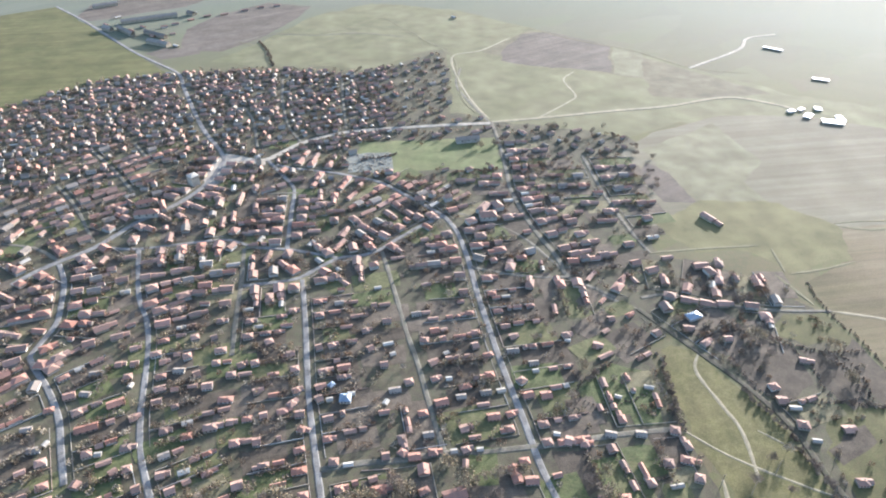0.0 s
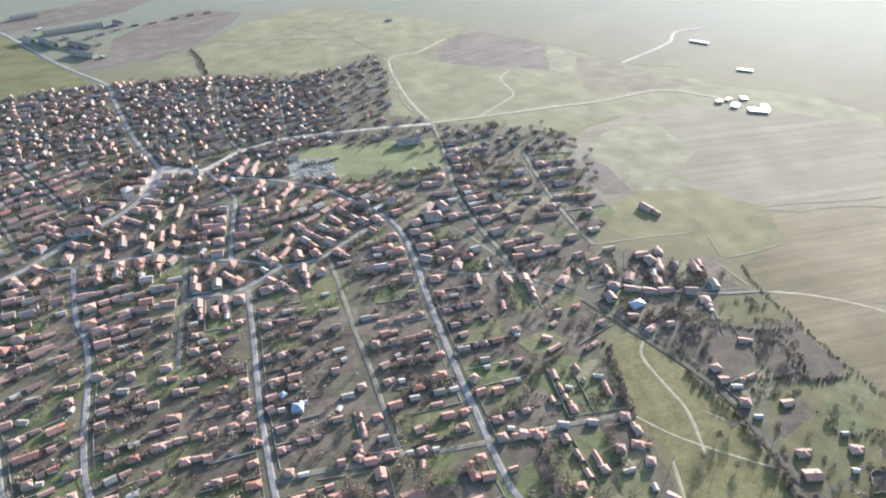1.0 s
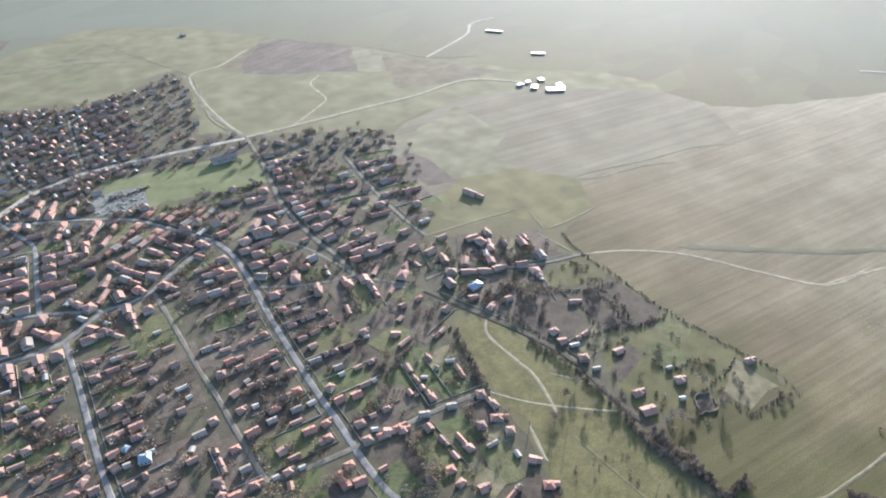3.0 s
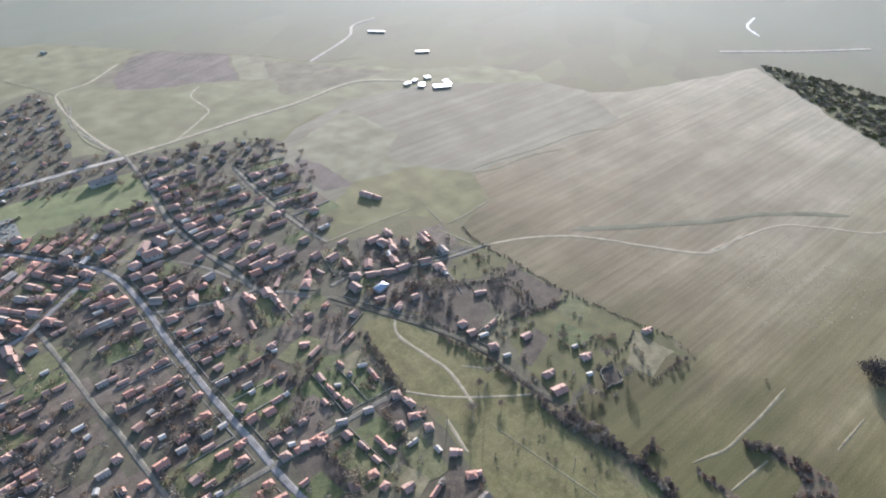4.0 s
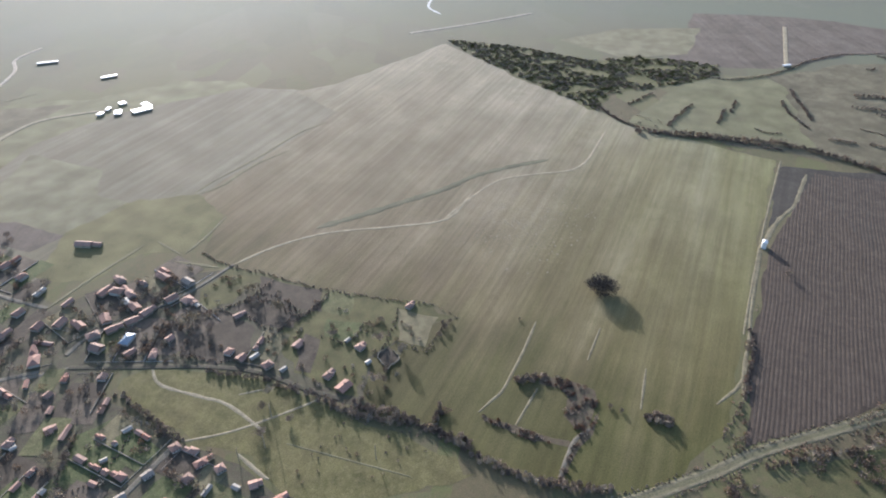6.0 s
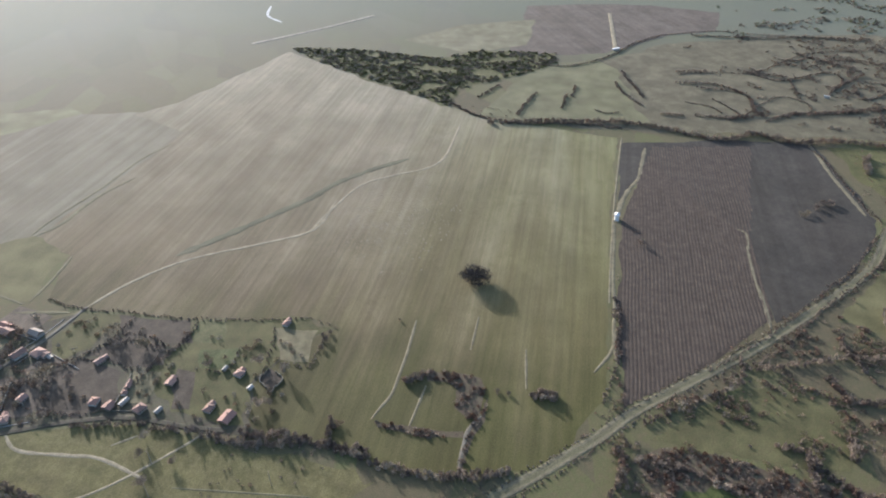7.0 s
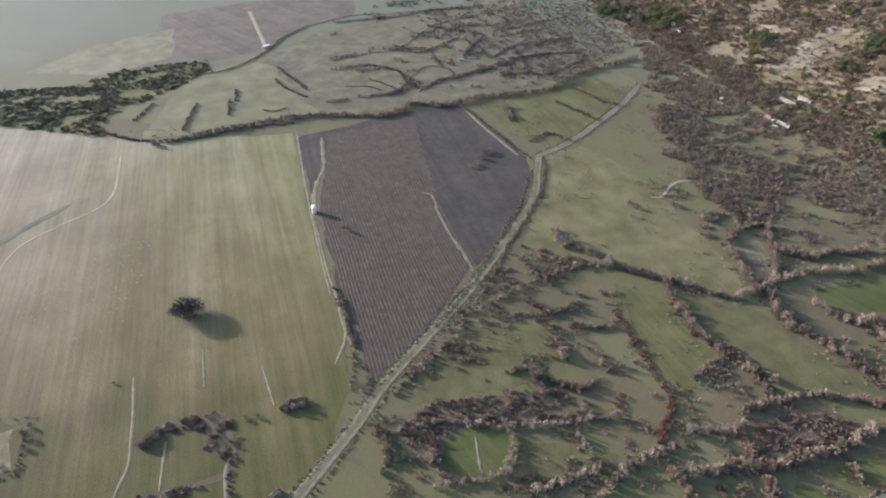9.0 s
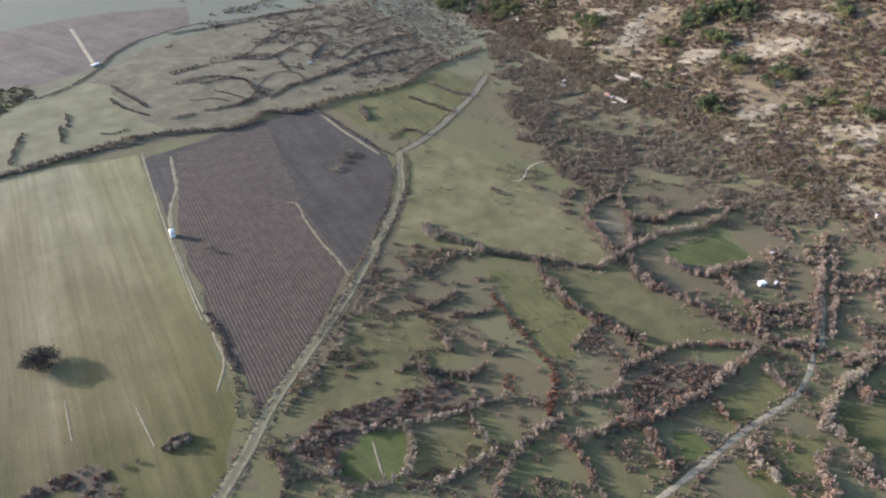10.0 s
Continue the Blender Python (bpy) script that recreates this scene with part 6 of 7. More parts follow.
hedge("dark", 3, 2.9, [(739.1, -267.6), (772.3, -316.3), (778.0, -356.1)])
hedge("dark", 3, 2.9, [(863.5, -196.1), (818.6, -253.9)])
hedge("dark", 3, 2.9, [(789.1, -125.9), (780.4, -174.5)])
hedge("tan", 3, 2.6, [(909.5, -82.4), (916.2, -151.9), (936.0, -215.0), (939.3, -278.1)])
hedge("dark", 3, 2.6, [(619.5, -295.9), (588.4, -305.9), (572.7, -316.5)])
hedge("dark", 3, 2.6, [(599.5, -261.8), (564.7, -275.7), (545.8, -284.1)])
hedge("dark", 3, 2.6, [(517.3, -209.4), (529.9, -230.9), (512.0, -239.1)])
hedge("dark", 3, 1.6, [(352.7, -25.0), (325.1, -28.8), (296.1, -28.6)])
hedge("tan", 2.5, 1.2, [(325.1, -29.8), (287.6, -28.8), (265.8, -23.4)])
hedge("tan", 4.5, 2.6, [(200.4, 140.0), (204.8, 116.6), (203.8, 94.6), (201.0, 72.5), (199.9, 51.4), (204.1, 32.0), (211.8, 12.8)])
hedge("tan", 5, 2.4, [(195.2, 153.3), (194.4, 133.1), (200.8, 113.4), (204.3, 96.0), (206.0, 78.4)])
hedge("dark", 6, 2.4, [(261.5, 10.7), (262.8, -1.3)])
hedge("tan", 3, 2.6, [(315.3, -93.0), (299.2, -92.4), (277.3, -67.4), (257.6, -43.9)])
hedge("tan", 2, 1.1, [(303.0, -75.5), (322.6, -95.5), (356.5, -122.5), (389.6, -145.3), (427.5, -171.7), (466.6, -191.5)])
hedge("tan", 2, 1.3, [(296.1, -83.0), (326.3, -111.0), (352.4, -128.6), (379.2, -147.4), (422.3, -179.5), (462.1, -201.8), (486.6, -207.6)])
hedge("tan", 2, 1.1, [(189.5, 263.6), (209.6, 261.9), (232.0, 245.1), (259.0, 243.2)])
hedge("tan", 2, 1.1, [(243.9, 226.9), (241.4, 204.5), (265.6, 204.6)])
hedge("dark", 3, 1.6, [(642.8, 127.4), (680.3, 114.2)])
hedge("dark", 3, 2.0, [(609.5, 82.4), (669.5, 74.3)])
hedge("dark", 3, 1.6, [(666.9, 36.7), (699.0, 37.7)])
hedge("dark", 3, 1.6, [(756.2, -5.5), (683.6, -30.8)])
hedge("dark", 3, 1.8, [(628.1, 158.3), (598.2, 118.2), (591.0, 74.3), (602.3, 33.6), (604.0, -13.3)])
hedge("dark", 3, 2.0, [(-141.0, 802.4), (-125.6, 760.5), (-115.7, 717.2)])
hedge("dark", 3, 2.0, [(56.2, 460.5), (92.7, 464.8)])
hedge("dark", 3, 1.8, [(-15.1, 487.1), (12.5, 496.4)])
hedge("dark", 5, 4.2, [(177.0, -318.2), (199.4, -348.4), (225.3, -383.2), (245.9, -411.9)])
hedge("tan", 4, 3.6, [(175.8, -330.1), (199.1, -361.8), (225.1, -396.6)])
hedge("dark", 5, 4.0, [(193.3, -295.2), (180.9, -305.1), (172.3, -312.3), (161.5, -325.4), (150.6, -341.1)])
hedge("dark", 4, 3.5, [(247.1, -361.7), (237.2, -370.8), (227.2, -379.4)])
hedge("dark", 4, 3.6, [(212.7, -381.9), (201.6, -392.9), (193.4, -404.7)])
hedge("dark", 4, 3.5, [(181.4, -351.6), (169.3, -354.4), (161.5, -360.1)])
hedge("tan", 4, 3.5, [(158.2, -316.4), (154.5, -334.0), (151.5, -348.3)])
hedge("dark", 6, 4.2, [(213.3, -314.9), (200.3, -323.0), (187.9, -326.8)])
hedge("dark", 5, 4.0, [(272.6, -137.3), (258.6, -137.2)])
hedge("dark", 4, 3.4, [(259.7, -104.6), (258.0, -116.8), (239.3, -117.7)])
hedge("tan", 3.5, 3.2, [(233.6, -42.7), (235.1, -56.7), (232.3, -69.7)])
hedge("dark", 4, 3.2, [(237.3, -35.7), (222.7, -35.8), (212.0, -31.4)])
hedge("red", 4, 2.6, [(225.1, -58.9), (212.7, -56.0)])
hedge("tan", 3.5, 3.0, [(220.9, -35.1), (216.1, -47.8), (214.3, -57.8)])
hedge("dark", 4, 3.4, [(312.1, -134.3), (299.4, -143.2), (300.5, -158.6), (310.6, -167.7)])
hedge("dark", 4, 3.0, [(355.8, -145.7), (336.2, -148.9), (323.1, -154.5)])
hedge("ochre", 7, 3.0, [(381.1, -178.7), (358.8, -175.7)])
hedge("tan", 5, 4.5, [(369.3, -182.9), (356.2, -187.1), (338.7, -199.1)])
hedge("dark", 3, 2.6, [(404.3, -245.3), (391.6, -247.8)])
hedge("red", 4, 3.0, [(248.7, -227.4), (234.2, -228.0), (210.0, -227.9)])
hedge("tan", 3, 2.6, [(232.0, -195.7), (240.1, -213.1), (243.3, -225.3)])
hedge("tan", 3.5, 3.2, [(262.5, -156.8), (247.7, -155.5), (251.7, -168.5)])
hedge("dark", 5, 4.0, [(253.0, -116.1), (242.8, -129.1), (239.0, -143.7)])
hedge("dark", 4, 3.2, [(286.6, -151.5), (279.0, -165.9), (280.3, -174.2)])
hedge("red", 5, 2.4, [(252.4, 75.0), (257.5, 68.9), (262.0, 62.5)])
hedge("dark", 4, 3.0, [(209.1, 99.2), (219.0, 100.1)])
hedge("tan", 3, 2.4, [(148.2, 248.6), (145.5, 222.1), (142.8, 197.7)])
hedge("tan", 3.5, 2.6, [(182.2, 220.7), (188.8, 199.1), (193.4, 172.5), (195.2, 153.3)])
hedge("tan", 1.9, 0.8, [(186.8, 252.7), (190.1, 220.9), (202.7, 211.0), (227.7, 208.2), (245.1, 212.6)])
hedge("tan", 1.9, 0.8, [(222.5, 252.0), (225.0, 228.7), (222.7, 209.9)])
hedge("tan", 1.9, 0.8, [(226.2, 248.7), (247.2, 236.3), (245.1, 212.6)])
hedge("tan", 1.9, 0.8, [(120.7, 244.9), (97.9, 226.8), (108.1, 215.9), (134.4, 221.6)])
hedge("tan", 1.9, 0.8, [(105.7, 188.8), (109.5, 171.1), (132.9, 175.5)])


hedge("tan", 1.9, 0.9, [(260.7, 303.5), (258.6, 277.4), (263.4, 248.4), (266.4, 215.5), (273.6, 186.9), (279.0, 163.7), (287.7, 144.3)])

hedge("tan", 1.9, 1.2, [(211.6, 212.4), (228.2, 207.7), (242.7, 204.2), (262.3, 202.3)])
hedge("tan", 1.9, 1.0, [(240.6, 239.7), (243.4, 225.5), (244.0, 209.8)])
hedge("tan", 1.9, 1.1, [(232.4, 184.0), (235.6, 169.0), (254.8, 169.0)])
hedge("tan", 1.9, 0.9, [(237.4, 148.7), (252.9, 152.3), (273.1, 158.4)])
hedge("tan", 1.9, 0.9, [(249.6, 140.5), (251.5, 127.5), (277.0, 130.7)])

# low growth on both banks of the old canal
for line, width, name in list(ROADS):
    if name == "canal_track" and len(line) > 60:
        for side in (-3.8, 3.9):
            hedge("ochre", 1.9, 0.5, [tuple(q) for q in (line + normals_of(line) * side)[::10]])

# old terrace hedges of the rough grazing
hedge("dark", 1.9, 1.2, [(761.6, -65.0), (777.5, -98.6), (783.2, -138.8), (812.0, -163.7), (871.6, -210.7), (893.3, -267.9)])
hedge("tan", 1.9, 1.9, [(734.1, -62.8), (739.1, -100.6), (718.1, -128.7), (675.7, -133.9)])
hedge("tan", 1.9, 1.8, [(783.2, -138.8), (769.8, -169.4), (806.2, -217.5), (783.7, -229.1), (736.8, -207.7)])
hedge("tan", 1.9, 1.3, [(676.3, -128.1), (720.0, -160.0), (710.5, -182.8), (685.9, -189.5), (707.7, -225.5)])
hedge("dark", 1.9, 1.6, [(779.0, -177.8), (749.5, -177.1), (721.6, -179.0)])
hedge("tan", 1.9, 1.7, [(772.6, -236.3), (733.4, -238.9), (764.5, -274.2), (774.8, -311.3)])
hedge("tan", 1.9, 1.7, [(840.5, -211.2), (859.1, -259.0), (831.5, -294.6), (850.6, -337.2), (868.3, -403.7)])
hedge("tan", 1.9, 1.9, [(680.1, -167.2), (685.9, -189.5), (696.5, -216.4), (712.6, -245.7), (672.3, -240.0)])
hedge("tan", 1.9, 2.0, [(673.2, -231.2), (678.3, -260.0), (667.9, -280.7), (701.0, -336.5)])
hedge("tan", 1.9, 1.9, [(721.8, -261.1), (730.3, -302.5), (725.5, -346.4)])
hedge("tan", 1.9, 1.3, [(836.7, -246.0), (803.9, -239.0), (760.1, -259.5)])
hedge("dark", 1.9, 1.9, [(675.7, -133.9), (654.6, -113.2), (650.9, -78.8)])
hedge("tan", 1.9, 1.5, [(800.4, -271.2), (815.2, -318.0), (790.3, -344.4)])
hedge("tan", 1.9, 1.9, [(719.7, -1.6), (693.9, -10.0), (662.2, -29.1)])
hedge("tan", 1.9, 1.9, [(645.4, -47.7), (647.4, -56.1), (649.1, -67.4)])
hedge("tan", 1.9, 1.2, [(901.8, -46.6), (934.4, -108.6), (934.1, -162.1), (938.6, -248.3)])
hedge("dark", 1.9, 1.3, [(920.0, -368.9), (883.9, -379.2), (821.7, -385.0)])
hedge("dark", 1.9, 1.3, [(696.1, -95.5), (678.2, -110.8), (653.7, -121.6)])
hedge("dark", 1.9, 1.2, [(682.5, -70.5), (676.9, -93.2), (663.3, -103.0)])
hedge("tan", 1.9, 1.4, [(907.9, -279.4), (879.3, -301.7), (831.5, -294.6)])
hedge("tan", 1.9, 1.7, [(764.5, -274.2), (726.1, -272.1), (681.2, -263.9)])
hedge("dark", 1.9, 2.0, [(651.6, -141.2), (672.9, -159.8), (678.2, -169.8)])
hedge("tan", 1.9, 1.8, [(845.0, -169.5), (838.2, -189.5), (859.4, -211.7)])
hedge("tan", 1.9, 1.6, [(901.8, -46.6), (861.5, -16.6), (803.4, 10.8), (760.7, 47.8), (753.6, 84.2)])
hedge("tan", 1.9, 1.8, [(671.6, 43.7), (635.5, 43.1)])
hedge("tan", 1.9, 1.4, [(639.1, 12.6), (634.9, -0.9), (639.6, -9.0)])
hedge("tan", 1.9, 1.2, [(726.7, -301.3), (699.8, -298.1), (667.9, -280.7)])
hedge("tan", 1.9, 1.7, [(790.3, -344.4), (751.4, -340.0), (727.6, -327.6)])
for x, y in WOODY[::max(1, len(WOODY) // 240)]:
    plant("tall", x, y, R.uniform(0.4, 0.8))

# ---- single trees and bushes ----
plant("copse", 346.5, 60.5, 1.12, 0)
plant("tall", 415.4, -37.4, 0.95, 0)
for x, y, s, k in (
    (271.5, 127.6, 0.89, 1),
    (265.0, 127.2, 0.78, 1),
    (277.4, 127.6, 0.72, 1),
    (496.5, -158.4, 1.30, 1),
    (503.8, -165.0, 1.44, 1),
    (506.3, -170.4, 1.23, 1),
    (487.4, -151.5, 0.94, 3),
    (483.0, -147.6, 0.86, 3),
    (419.8, -37.8, 0.68, 3),
    (339.3, -24.8, 0.85, 1),
    (333.9, -25.2, 0.77, 1),
    (252.8, 73.0, 1.03, 1),
    (256.3, 71.0, 1.14, 1),
    (259.9, 68.3, 0.98, 1),
    (258.4, 27.8, 0.78, 1),
    (258.4, 22.0, 0.72, 1),
    (261.1, 8.5, 0.89, 1),
    (262.6, 3.7, 0.98, 1),
    (262.0, -0.6, 0.72, 1),
    (260.0, 162.6, 0.93, 1),
    (217.6, 96.9, 0.72, 2),
    (202.7, 77.0, 0.98, 1),
    (298.4, 93.3, 0.47, 1),
):
    plant("bush", x, y, s, k)

for x, y in [(184.9, 181.6), (162.9, 167.5), (192.9, 171.7), (176.1, 160.7), (175.7, 177.6), (194.8, 162.1)]:
    plant("tall", x, y, R.uniform(0.85, 1.1))

# ---- the slope and the woods ----
def scatter(count, x0, x1, y0, y1, keep, seed):
    rng = np.random.default_rng(seed)
    out = []
    for _ in range(count):
        x, y = rng.uniform(x0, x1), rng.uniform(y0, y1)
        if keep(x, y, rng.random()):
            out.append((x, y))
    return out


def on_slope(x, y, r):
    return noise.noise((x / 45, y / 45, 9.0)) + 0.6 * noise.noise((x / 15, y / 15, 2.0)) > -0.6 + 0.5 * r


OUTCROPS = []


def outcrop(x, y, rx, ry, turn):
    """A bare patch of pale rock on the slope, with a broken margin and loose blocks."""
    rng = np.random.default_rng(int(abs(x)))
    c, s = math.cos(radians(turn)), math.sin(radians(turn))
    bm = bmesh.new()
    rings = []
    for k in range(0, 9):
        row = []
        for i in range(30):
            a = i * math.pi / 15
            f = k / 8 * (1 + 0.75 * noise.noise((x + 1.3 * math.cos(a), y + 1.3 * math.sin(a), 4.0)) + 0.5 * noise.noise((x + 5 * math.cos(a), y + 5 * math.sin(a), 7.0)))
            u, v = rx * f * math.cos(a), ry * f * math.sin(a)
            px, py = x + u * c - v * s, y + u * s + v * c
            lump = 0.35 + 0.9 * noise.noise((px / 4, py / 4, 5.0)) * (1 - k / 8)
            row.append(bm.verts.new((px, py, hill(px, py) + (lump if k < 8 else -0.3))))
        rings.append(row)
    for p, q in zip(rings, rings[1:]):
        for i in range(30):
            bm.faces.new((p[i], q[i], q[(i + 1) % 30], p[(i + 1) % 30]))
    bmesh.ops.remove_doubles(bm, verts=bm.verts, dist=0.001)
    OUTCROPS.append((x, y, max(rx, ry), min(rx, ry), c, s))
    tagged(part("outcrop", bm, ROCK), "bare pale rock outcrop on the slope", "rock", "outcrops")


def bare_rock(x, y):
    for ox, oy, rx, ry, c, s in OUTCROPS:
        if abs(x - ox) > rx or abs(y - oy) > rx:
            continue
        u, v = (x - ox) * c + (y - oy) * s, -(x - ox) * s + (y - oy) * c
        if (u / (rx * 0.9)) ** 2 + (v / (ry * 1.1)) ** 2 < 1:
            return True
    return False


ROCK = land("pale_rock", (0.220, 0.185, 0.128), (0.326, 0.282, 0.207), (0.150, 0.123, 0.077), 9.0, 2.5, 0.85, bump=0.3)
for x, y, rx, ry, turn in OUTCROP_SPOTS:
    outcrop(x, y, rx * 0.9, ry * 0.9, turn)
ledge = random.Random(8)
for _ in range(70):
    x, y, _t = ledge.choice([(q[0], q[1], q[4]) for q in OUTCROP_SPOTS])
    outcrop(x + ledge.gauss(0, 34), min(-452, y + ledge.gauss(0, 22)), ledge.uniform(3, 13), ledge.uniform(1.2, 3.2), ledge.uniform(5, 40))
thicket("slope_scrub", scatter(27000, 230, 950, -740, -435, lambda x, y, r: on_slope(x, y, r) and (r < 0.22 or not bare_rock(x, y)), 3), ("tan", "red", "tan", "dark", "tan", "olive", "dark", "red"), "bare brown scrub covering the slope", (0.9, 3.2), (1.0, 2.4), 26, 1.1, 0.4)
thicket("foot_scrub", scatter(24000, 160, 900, -470, -260, lambda x, y, r: inside(SCRUB_EDGE, x + 22 * noise.noise((x / 25, y / 25, 1.0)), y + 22 * noise.noise((x / 25, y / 25, 14.0))) and noise.noise((x / 28, y / 28, 2.0)) + 0.9 * noise.noise((x / 11, y / 11, 5.0)) > -0.34 and not (inside(YARD_CLEARING, x, y) and noise.noise((x / 14, y / 14, 3.0)) < 0.12) and off_roads(x, y, 1.0), 6),
        ("pale", "tan", "pale", "tan", "pale", "dark"), "bare grey-tan thorn scrub at the foot of the slope", (1.0, 3.6), (0.9, 2.2), 30, 0.95, 0.3)
for cx, cy, count, spread in PINE_CLUMPS:
    for _ in range(int(count * 1.4)):
        x, y = R.gauss(cx, spread), R.gauss(cy, spread * 0.7)
        if not bare_rock(x, y):
            plant("pine", x, y, R.uniform(0.8, 1.3))

for x, y in scatter(160, 260, 760, -700, -455, lambda x, y, r: not bare_rock(x, y) and noise.noise((x / 50, y / 50, 31.0)) > -0.1, 19):
    plant("pine", x, y, R.uniform(0.45, 0.95), 0 if R.random() < 0.45 else 1)
thicket("terrace_scrub", scatter(9000, 600, 980, -480, -60, lambda x, y, r: inside(TERRACES, x, y) and 0.004 * (-220 - y) + 0.9 * noise.noise((x / 30, y / 30, 12.0)) + 0.5 * noise.noise((x / 9, y / 9, 1.0)) > 0.08, 73),
        ("tan", "pale", "dark", "tan"), "brown scrub creeping over the old terraces", (0.7, 2.0), (0.9, 2.0), 24, 0.9, 0.32)
thicket("far_scrub", scatter(3000, 760, 1150, -520, -120, lambda x, y, r: not inside(TERRACES, x, y) and noise.noise((x / 40, y / 40, 5.0)) + 0.0016 * (-300 - y) > 0.0, 71), ("dark", "tan", "dark", "olive"), "brown scrub and trees on the far foot of the slope", (1.0, 3.0), (1.4, 2.8), 26, 1.1, 0.42)

# trees among the eastern yards and along the stream
for x, y in scatter(1700, 60, 250, 120, 540, lambda x, y, r: inside(VILLAGE_EDGE, x, y) and clear_of(x, y, 2.5) and off_roads(x, y, 1.5) and noise.noise((x / 30, y / 30, 7.0)) > -0.1, 12)[:80]:
    plant("tall" if R.random() < 0.45 else "fruit", x, y, R.uniform(0.7, 1.1))


thicket("plot_shrubs", scatter(420, 150, 275, 130, 330, lambda x, y, r: inside(VILLAGE_EDGE, x, y) and clear_of(x, y, 1.5) and off_roads(x, y, 1.2) and noise.noise((x / 18, y / 18, 3.0)) > -0.05, 91),
        ("tan", "ochre", "pale", "tan"), "tan shrubs and small bare trees between the plots", (0.8, 2.4), (0.8, 1.7), 40, 0.8, 0.22)

# brambles over the scrubby ground, and bushes in the small fields by the canal
SCRUBBY = [p for n, p in FIELDS if n == "scrubby_ground"]
thicket("brambles", scatter(19000, 100, 340, -330, 110, lambda x, y, r: any(inside(p, x, y) for p in SCRUBBY) and noise.noise((x / 8, y / 8, 3.0)) > -0.25, 41),
        ("red", "dark", "red", "tan"), "low red-brown brambles", (0.5, 1.4), (0.7, 1.5), 40, 0.6, 0.2)
thicket("field_scrub", scatter(6000, 140, 330, -460, -230, lambda x, y, r: inside(CANAL_SIDE, x, y) and noise.noise((x / 16, y / 16, 6.0)) > 0.06 and off_roads(x, y, 1.0), 42),
        ("dark", "tan", "red", "ochre"), "bare bushes scattered over small fields", (1.0, 3.2), (0.9, 1.9), 46, 0.8, 0.22)


thicket("wild_shrubs", scatter(20000, 60, 430, -440, -30, lambda x, y, r: x + 0.35 * y > 0 and noise.noise((x / 22, y / 22, 17.0)) + 0.6 * noise.noise((x / 7, y / 7, 4.0)) > (0.02 if x < 210 and y < -170 else 0.18) and off_roads(x, y, 1.0)
        and not any(n in ("winter_wheat_field", "meadow", "ploughed_field", "harrowed_field", "stubble_field", "common") and inside(p, x, y) for n, p in FIELDS), 52),
        ("red", "tan", "dark", "tan"), "brown shrubs and brambles spreading between the paddocks", (0.6, 2.2), (0.8, 1.8), 26, 0.7, 0.26)


# ---- the shelter belt and far woods ----
def in_belt(x, y, r):
    return inside(BELT, x, y) and noise.noise((x / 25, y / 25, 3.0)) > -0.3


field("woodland_floor", MEADOW, BELT, 2.0)
thicket("shelter_belt", scatter(9500, 560, 860, 20, 420, in_belt, 15), ("pale", "olive", "tan", "olive"), "green shelter belt of pines and bare trees", (0.7, 1.5), (1.4, 2.8), 34, 1.0, 0.36)


# ---- water in the canal ----
def canal(pts, width):
    line = smooth_line(pts, 6.0)
    nor = normals_of(line)
    z = layer("road")
    verts = [(p[0] + n[0] * o, p[1] + n[1] * o, z) for p, n in zip(line, nor) for o in (-width / 2, width / 2)]
    faces = [(2 * i, 2 * i + 1, 2 * i + 3, 2 * i + 2) for i in range(len(line) - 1)]
    mat, nt, bsdf = blank("canal_water", 0.08)
    bsdf.inputs["Base Color"].default_value = (0.02, 0.03, 0.03, 1)
    bsdf.inputs["Specular IOR Level"].default_value = 0.5
    bumped(nt, bsdf, noise_of(nt, shifted(nt), 1.5), 0.02, 0.3)
    tagged(mesh_of("water", verts, faces, mat), "still dark water in a straight canal", "water", kind="structure")


canal(CANAL, 2.4)


# ---- heaps of straw in the stubble, graves, tufts ----
def heaps(name, spots, size, material, label):
    rng = np.random.default_rng(9)
    chunks = []
    for x, y in spots:
        s = size * rng.uniform(0.6, 1.3)
        a = rng.uniform(0, 6.28, 6)
        ring = [(x + s * math.cos(k * 1.047 + a[0]), y + s * rng.uniform(0.6, 1.0) * math.sin(k * 1.047 + a[0]), hill(x, y)) for k in range(6)]
        top = (x, y, hill(x, y) + s * rng.uniform(0.25, 0.4))
        chunks.append((ring + [top], [(k, (k + 1) % 6, 6) for k in range(6)]))
    v, f = joined(chunks)
    tagged(mesh_of(name, v.tolist(), f, material), label, "heaps", kind="stuff")


STRAW = land("straw", (0.25, 0.215, 0.15), (0.3, 0.26, 0.185), (0.2, 0.17, 0.11), 5.0, 0.8, 0.5)
heaps("straw_heaps", scatter(1500, 320, 470, 70, 190, lambda x, y, r: r < 1.1 - math.hypot((x - 395) / 60, (y - 130) / 45), 21), 0.75, STRAW, "scattered pale straw heaps on the stubble")
stones = []
rng = np.random.default_rng(30)
for x, y in scatter(700, -60, 30, 440, 520, lambda x, y, r: inside(next(p for n, p in FIELDS if n == "cemetery_ground"), x, y), 22):
    w, d, h = rng.uniform(0.25, 0.5), rng.uniform(0.5, 1.0), rng.uniform(0.3, 0.9)
    stones.append(([(x + i * w, y + j * d, k * h) for k in (0, 1) for i, j in ((-1, -1), (1, -1), (1, 1), (-1, 1))],
                   [(4, 5, 6, 7), (0, 1, 5, 4), (1, 2, 6, 5), (2, 3, 7, 6), (3, 0, 4, 7)]))
v, f = joined(stones)
tagged(mesh_of("gravestones", v.tolist(), f, STONEWALL), "crowded pale gravestones of the cemetery", "graves", kind="stuff")
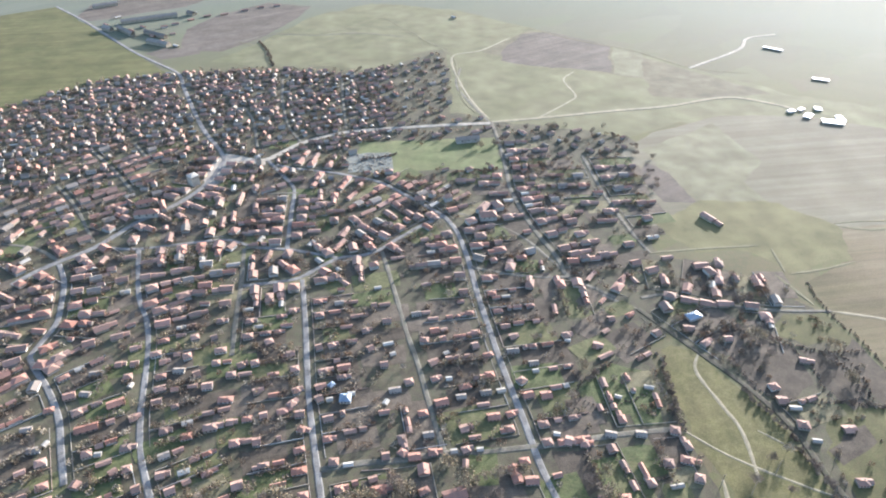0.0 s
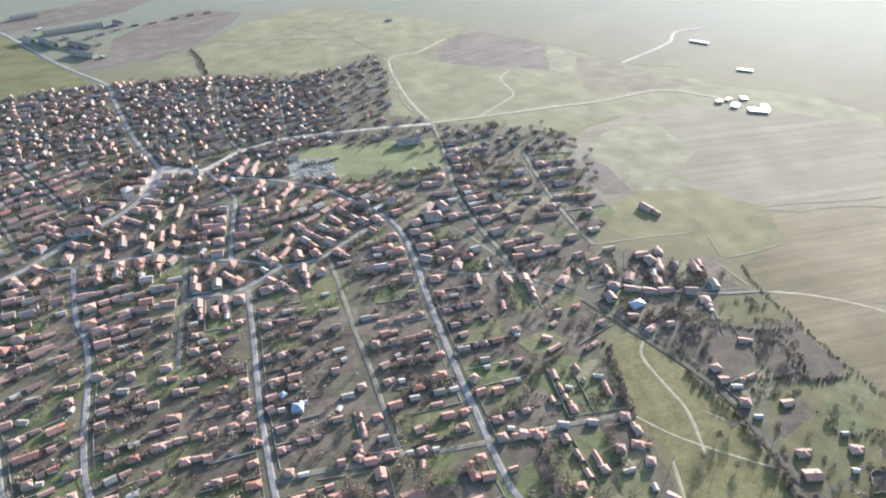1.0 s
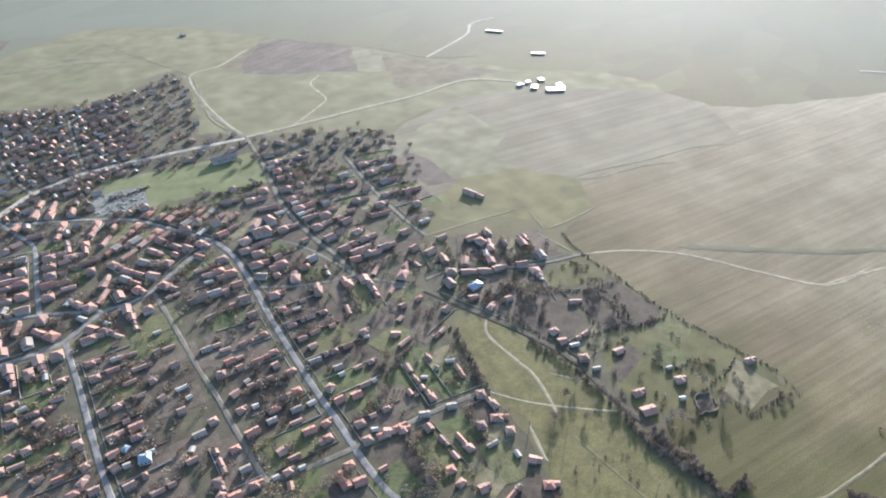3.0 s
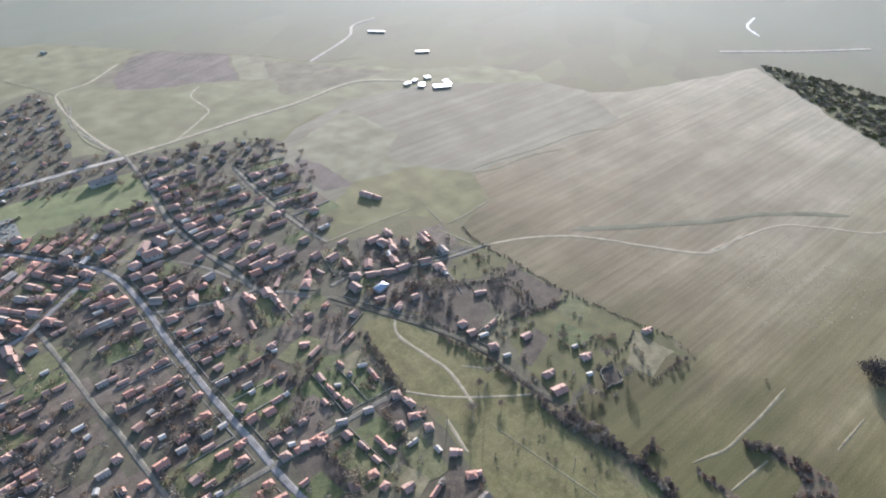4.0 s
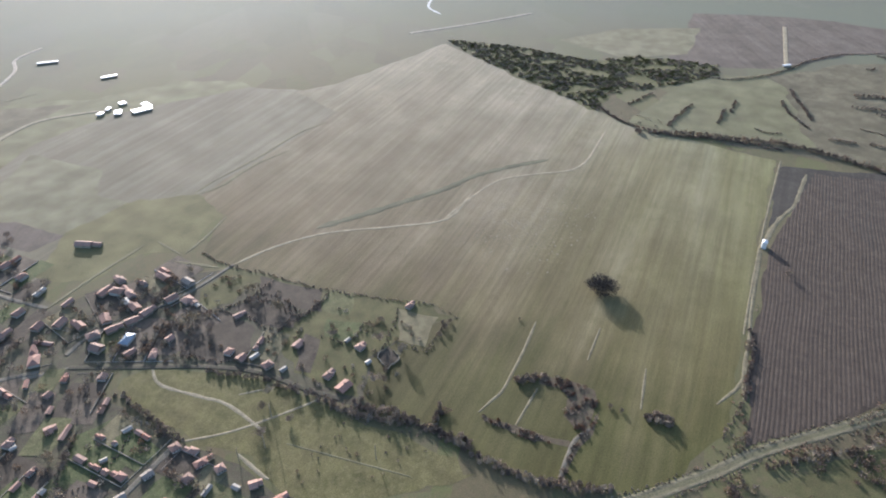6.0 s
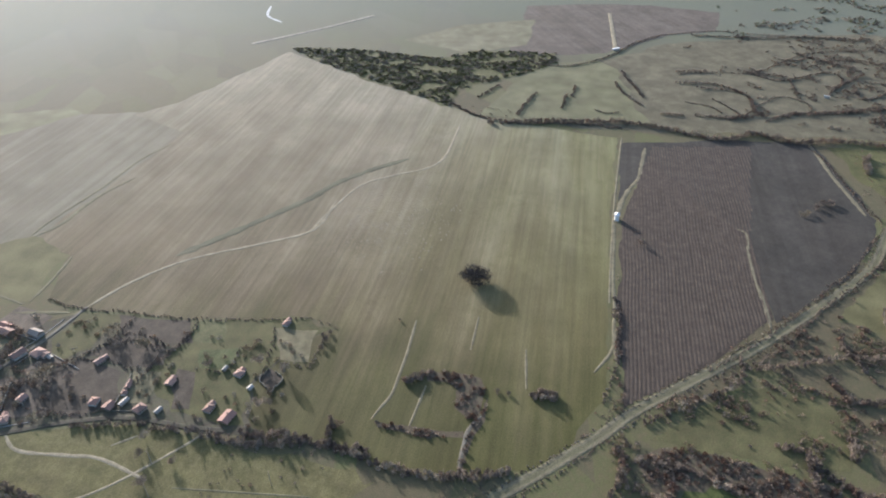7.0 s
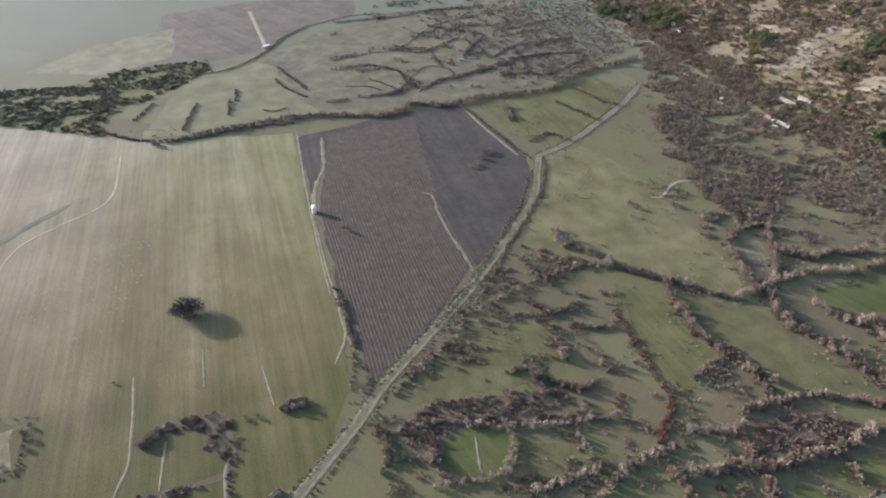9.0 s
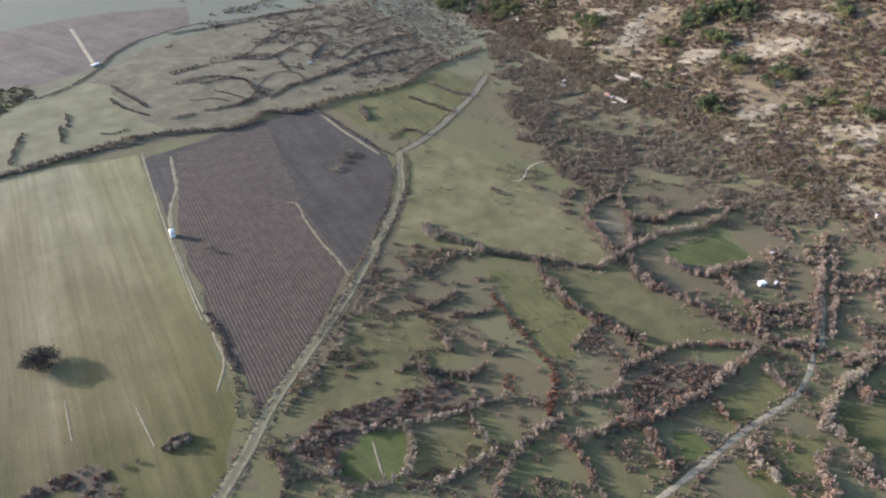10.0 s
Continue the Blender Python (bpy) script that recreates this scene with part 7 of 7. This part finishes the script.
thicket("tufts", scatter(7000, 60, 620, -420, 140, lambda x, y, r: noise.noise((x / 40, y / 40, 13.0)) > 0.05 and off_roads(x, y, 1.5) and not any(n in ("ploughed_field", "harrowed_field", "stubble_field", "winter_wheat_field") and inside(p, x, y) for n, p in FIELDS), 31),
        ("tan", "ochre", "dark", "red"), "low tufts and brambles in the meadows", (0.5, 1.3), (0.5, 1.2), 26, 0.5, 0.14)


# ---- the walled fold, poles and other single things ----
def fold(cx, cy, rx, ry, turn):
    """A round dry-stone enclosure with trodden soil inside."""
    n, c, s = 28, math.cos(radians(turn)), math.sin(radians(turn))
    ring = []
    for i in range(n):
        a = 2 * math.pi * i / n
        k = (1 + 0.16 * math.cos(4 * a + 0.6)) * (1 + 0.3 * noise.noise((2 * math.cos(a), 2 * math.sin(a), 1.0)))
        u, v = rx * k * math.cos(a), ry * k * math.sin(a)
        ring.append((cx + u * c - v * s, cy + u * s + v * c))
    field("scrubby_ground", GARDENS[0], ring, 0.0)
    top = new("sheep_fold")
    bm = bmesh.new()
    rows = []
    for i, (x, y) in enumerate(ring[:-2]):
        d = Vector((x - cx, y - cy, 0)).normalized() * 0.3
        h = 0.7 + 0.5 * R.random()
        p = Vector((x, y, -0.1))
        rows.append([bm.verts.new(q) for q in (p - d, p + d, p + d + Vector((0, 0, h)), p - d + Vector((0, 0, h)))])
    for p, q in zip(rows, rows[1:]):
        for k in range(4):
            bm.faces.new((p[k], p[(k + 1) % 4], q[(k + 1) % 4], q[k]))
    bm.faces.new(list(reversed(rows[0])))
    bm.faces.new(rows[-1])
    part("wall", bm, EARTH, top)
    tagged(top, "rough earth and stone sheep fold with a gap in its wall", "fold")


fold(*FOLD)


def utility_pole(x, y, turn):
    top = new("utility_pole")
    top.matrix_basis = pose(x, y, hill(x, y), 0, 0, turn)
    mesh_of("pole", *limb((0, 0, -0.5), (0, 0, 9.5), 0.18, 0.11, 8), STONEWALL, top)
    bm = bmesh.new()
    box(bm, -1.0, 1.0, -0.06, 0.06, 9.0, 9.14)
    arm = part("crossarm", bm, DOORWOOD, top)
    for k in (-0.85, 0.0, 0.85):
        bm = bmesh.new()
        box(bm, k - 0.05, k + 0.05, -0.05, 0.05, 9.14, 9.34)
        part("insulator", bm, SHEET_PALE, arm, "pale ceramic insulator")
    return tagged(top, "grey concrete utility pole with a crossarm", "pole", "utility poles")


first = utility_pole(*POLES[0], 20)
for x, y in POLES[1:]:
    copy_thing(first, pose(x, y, hill(x, y), 0, 0, 20))
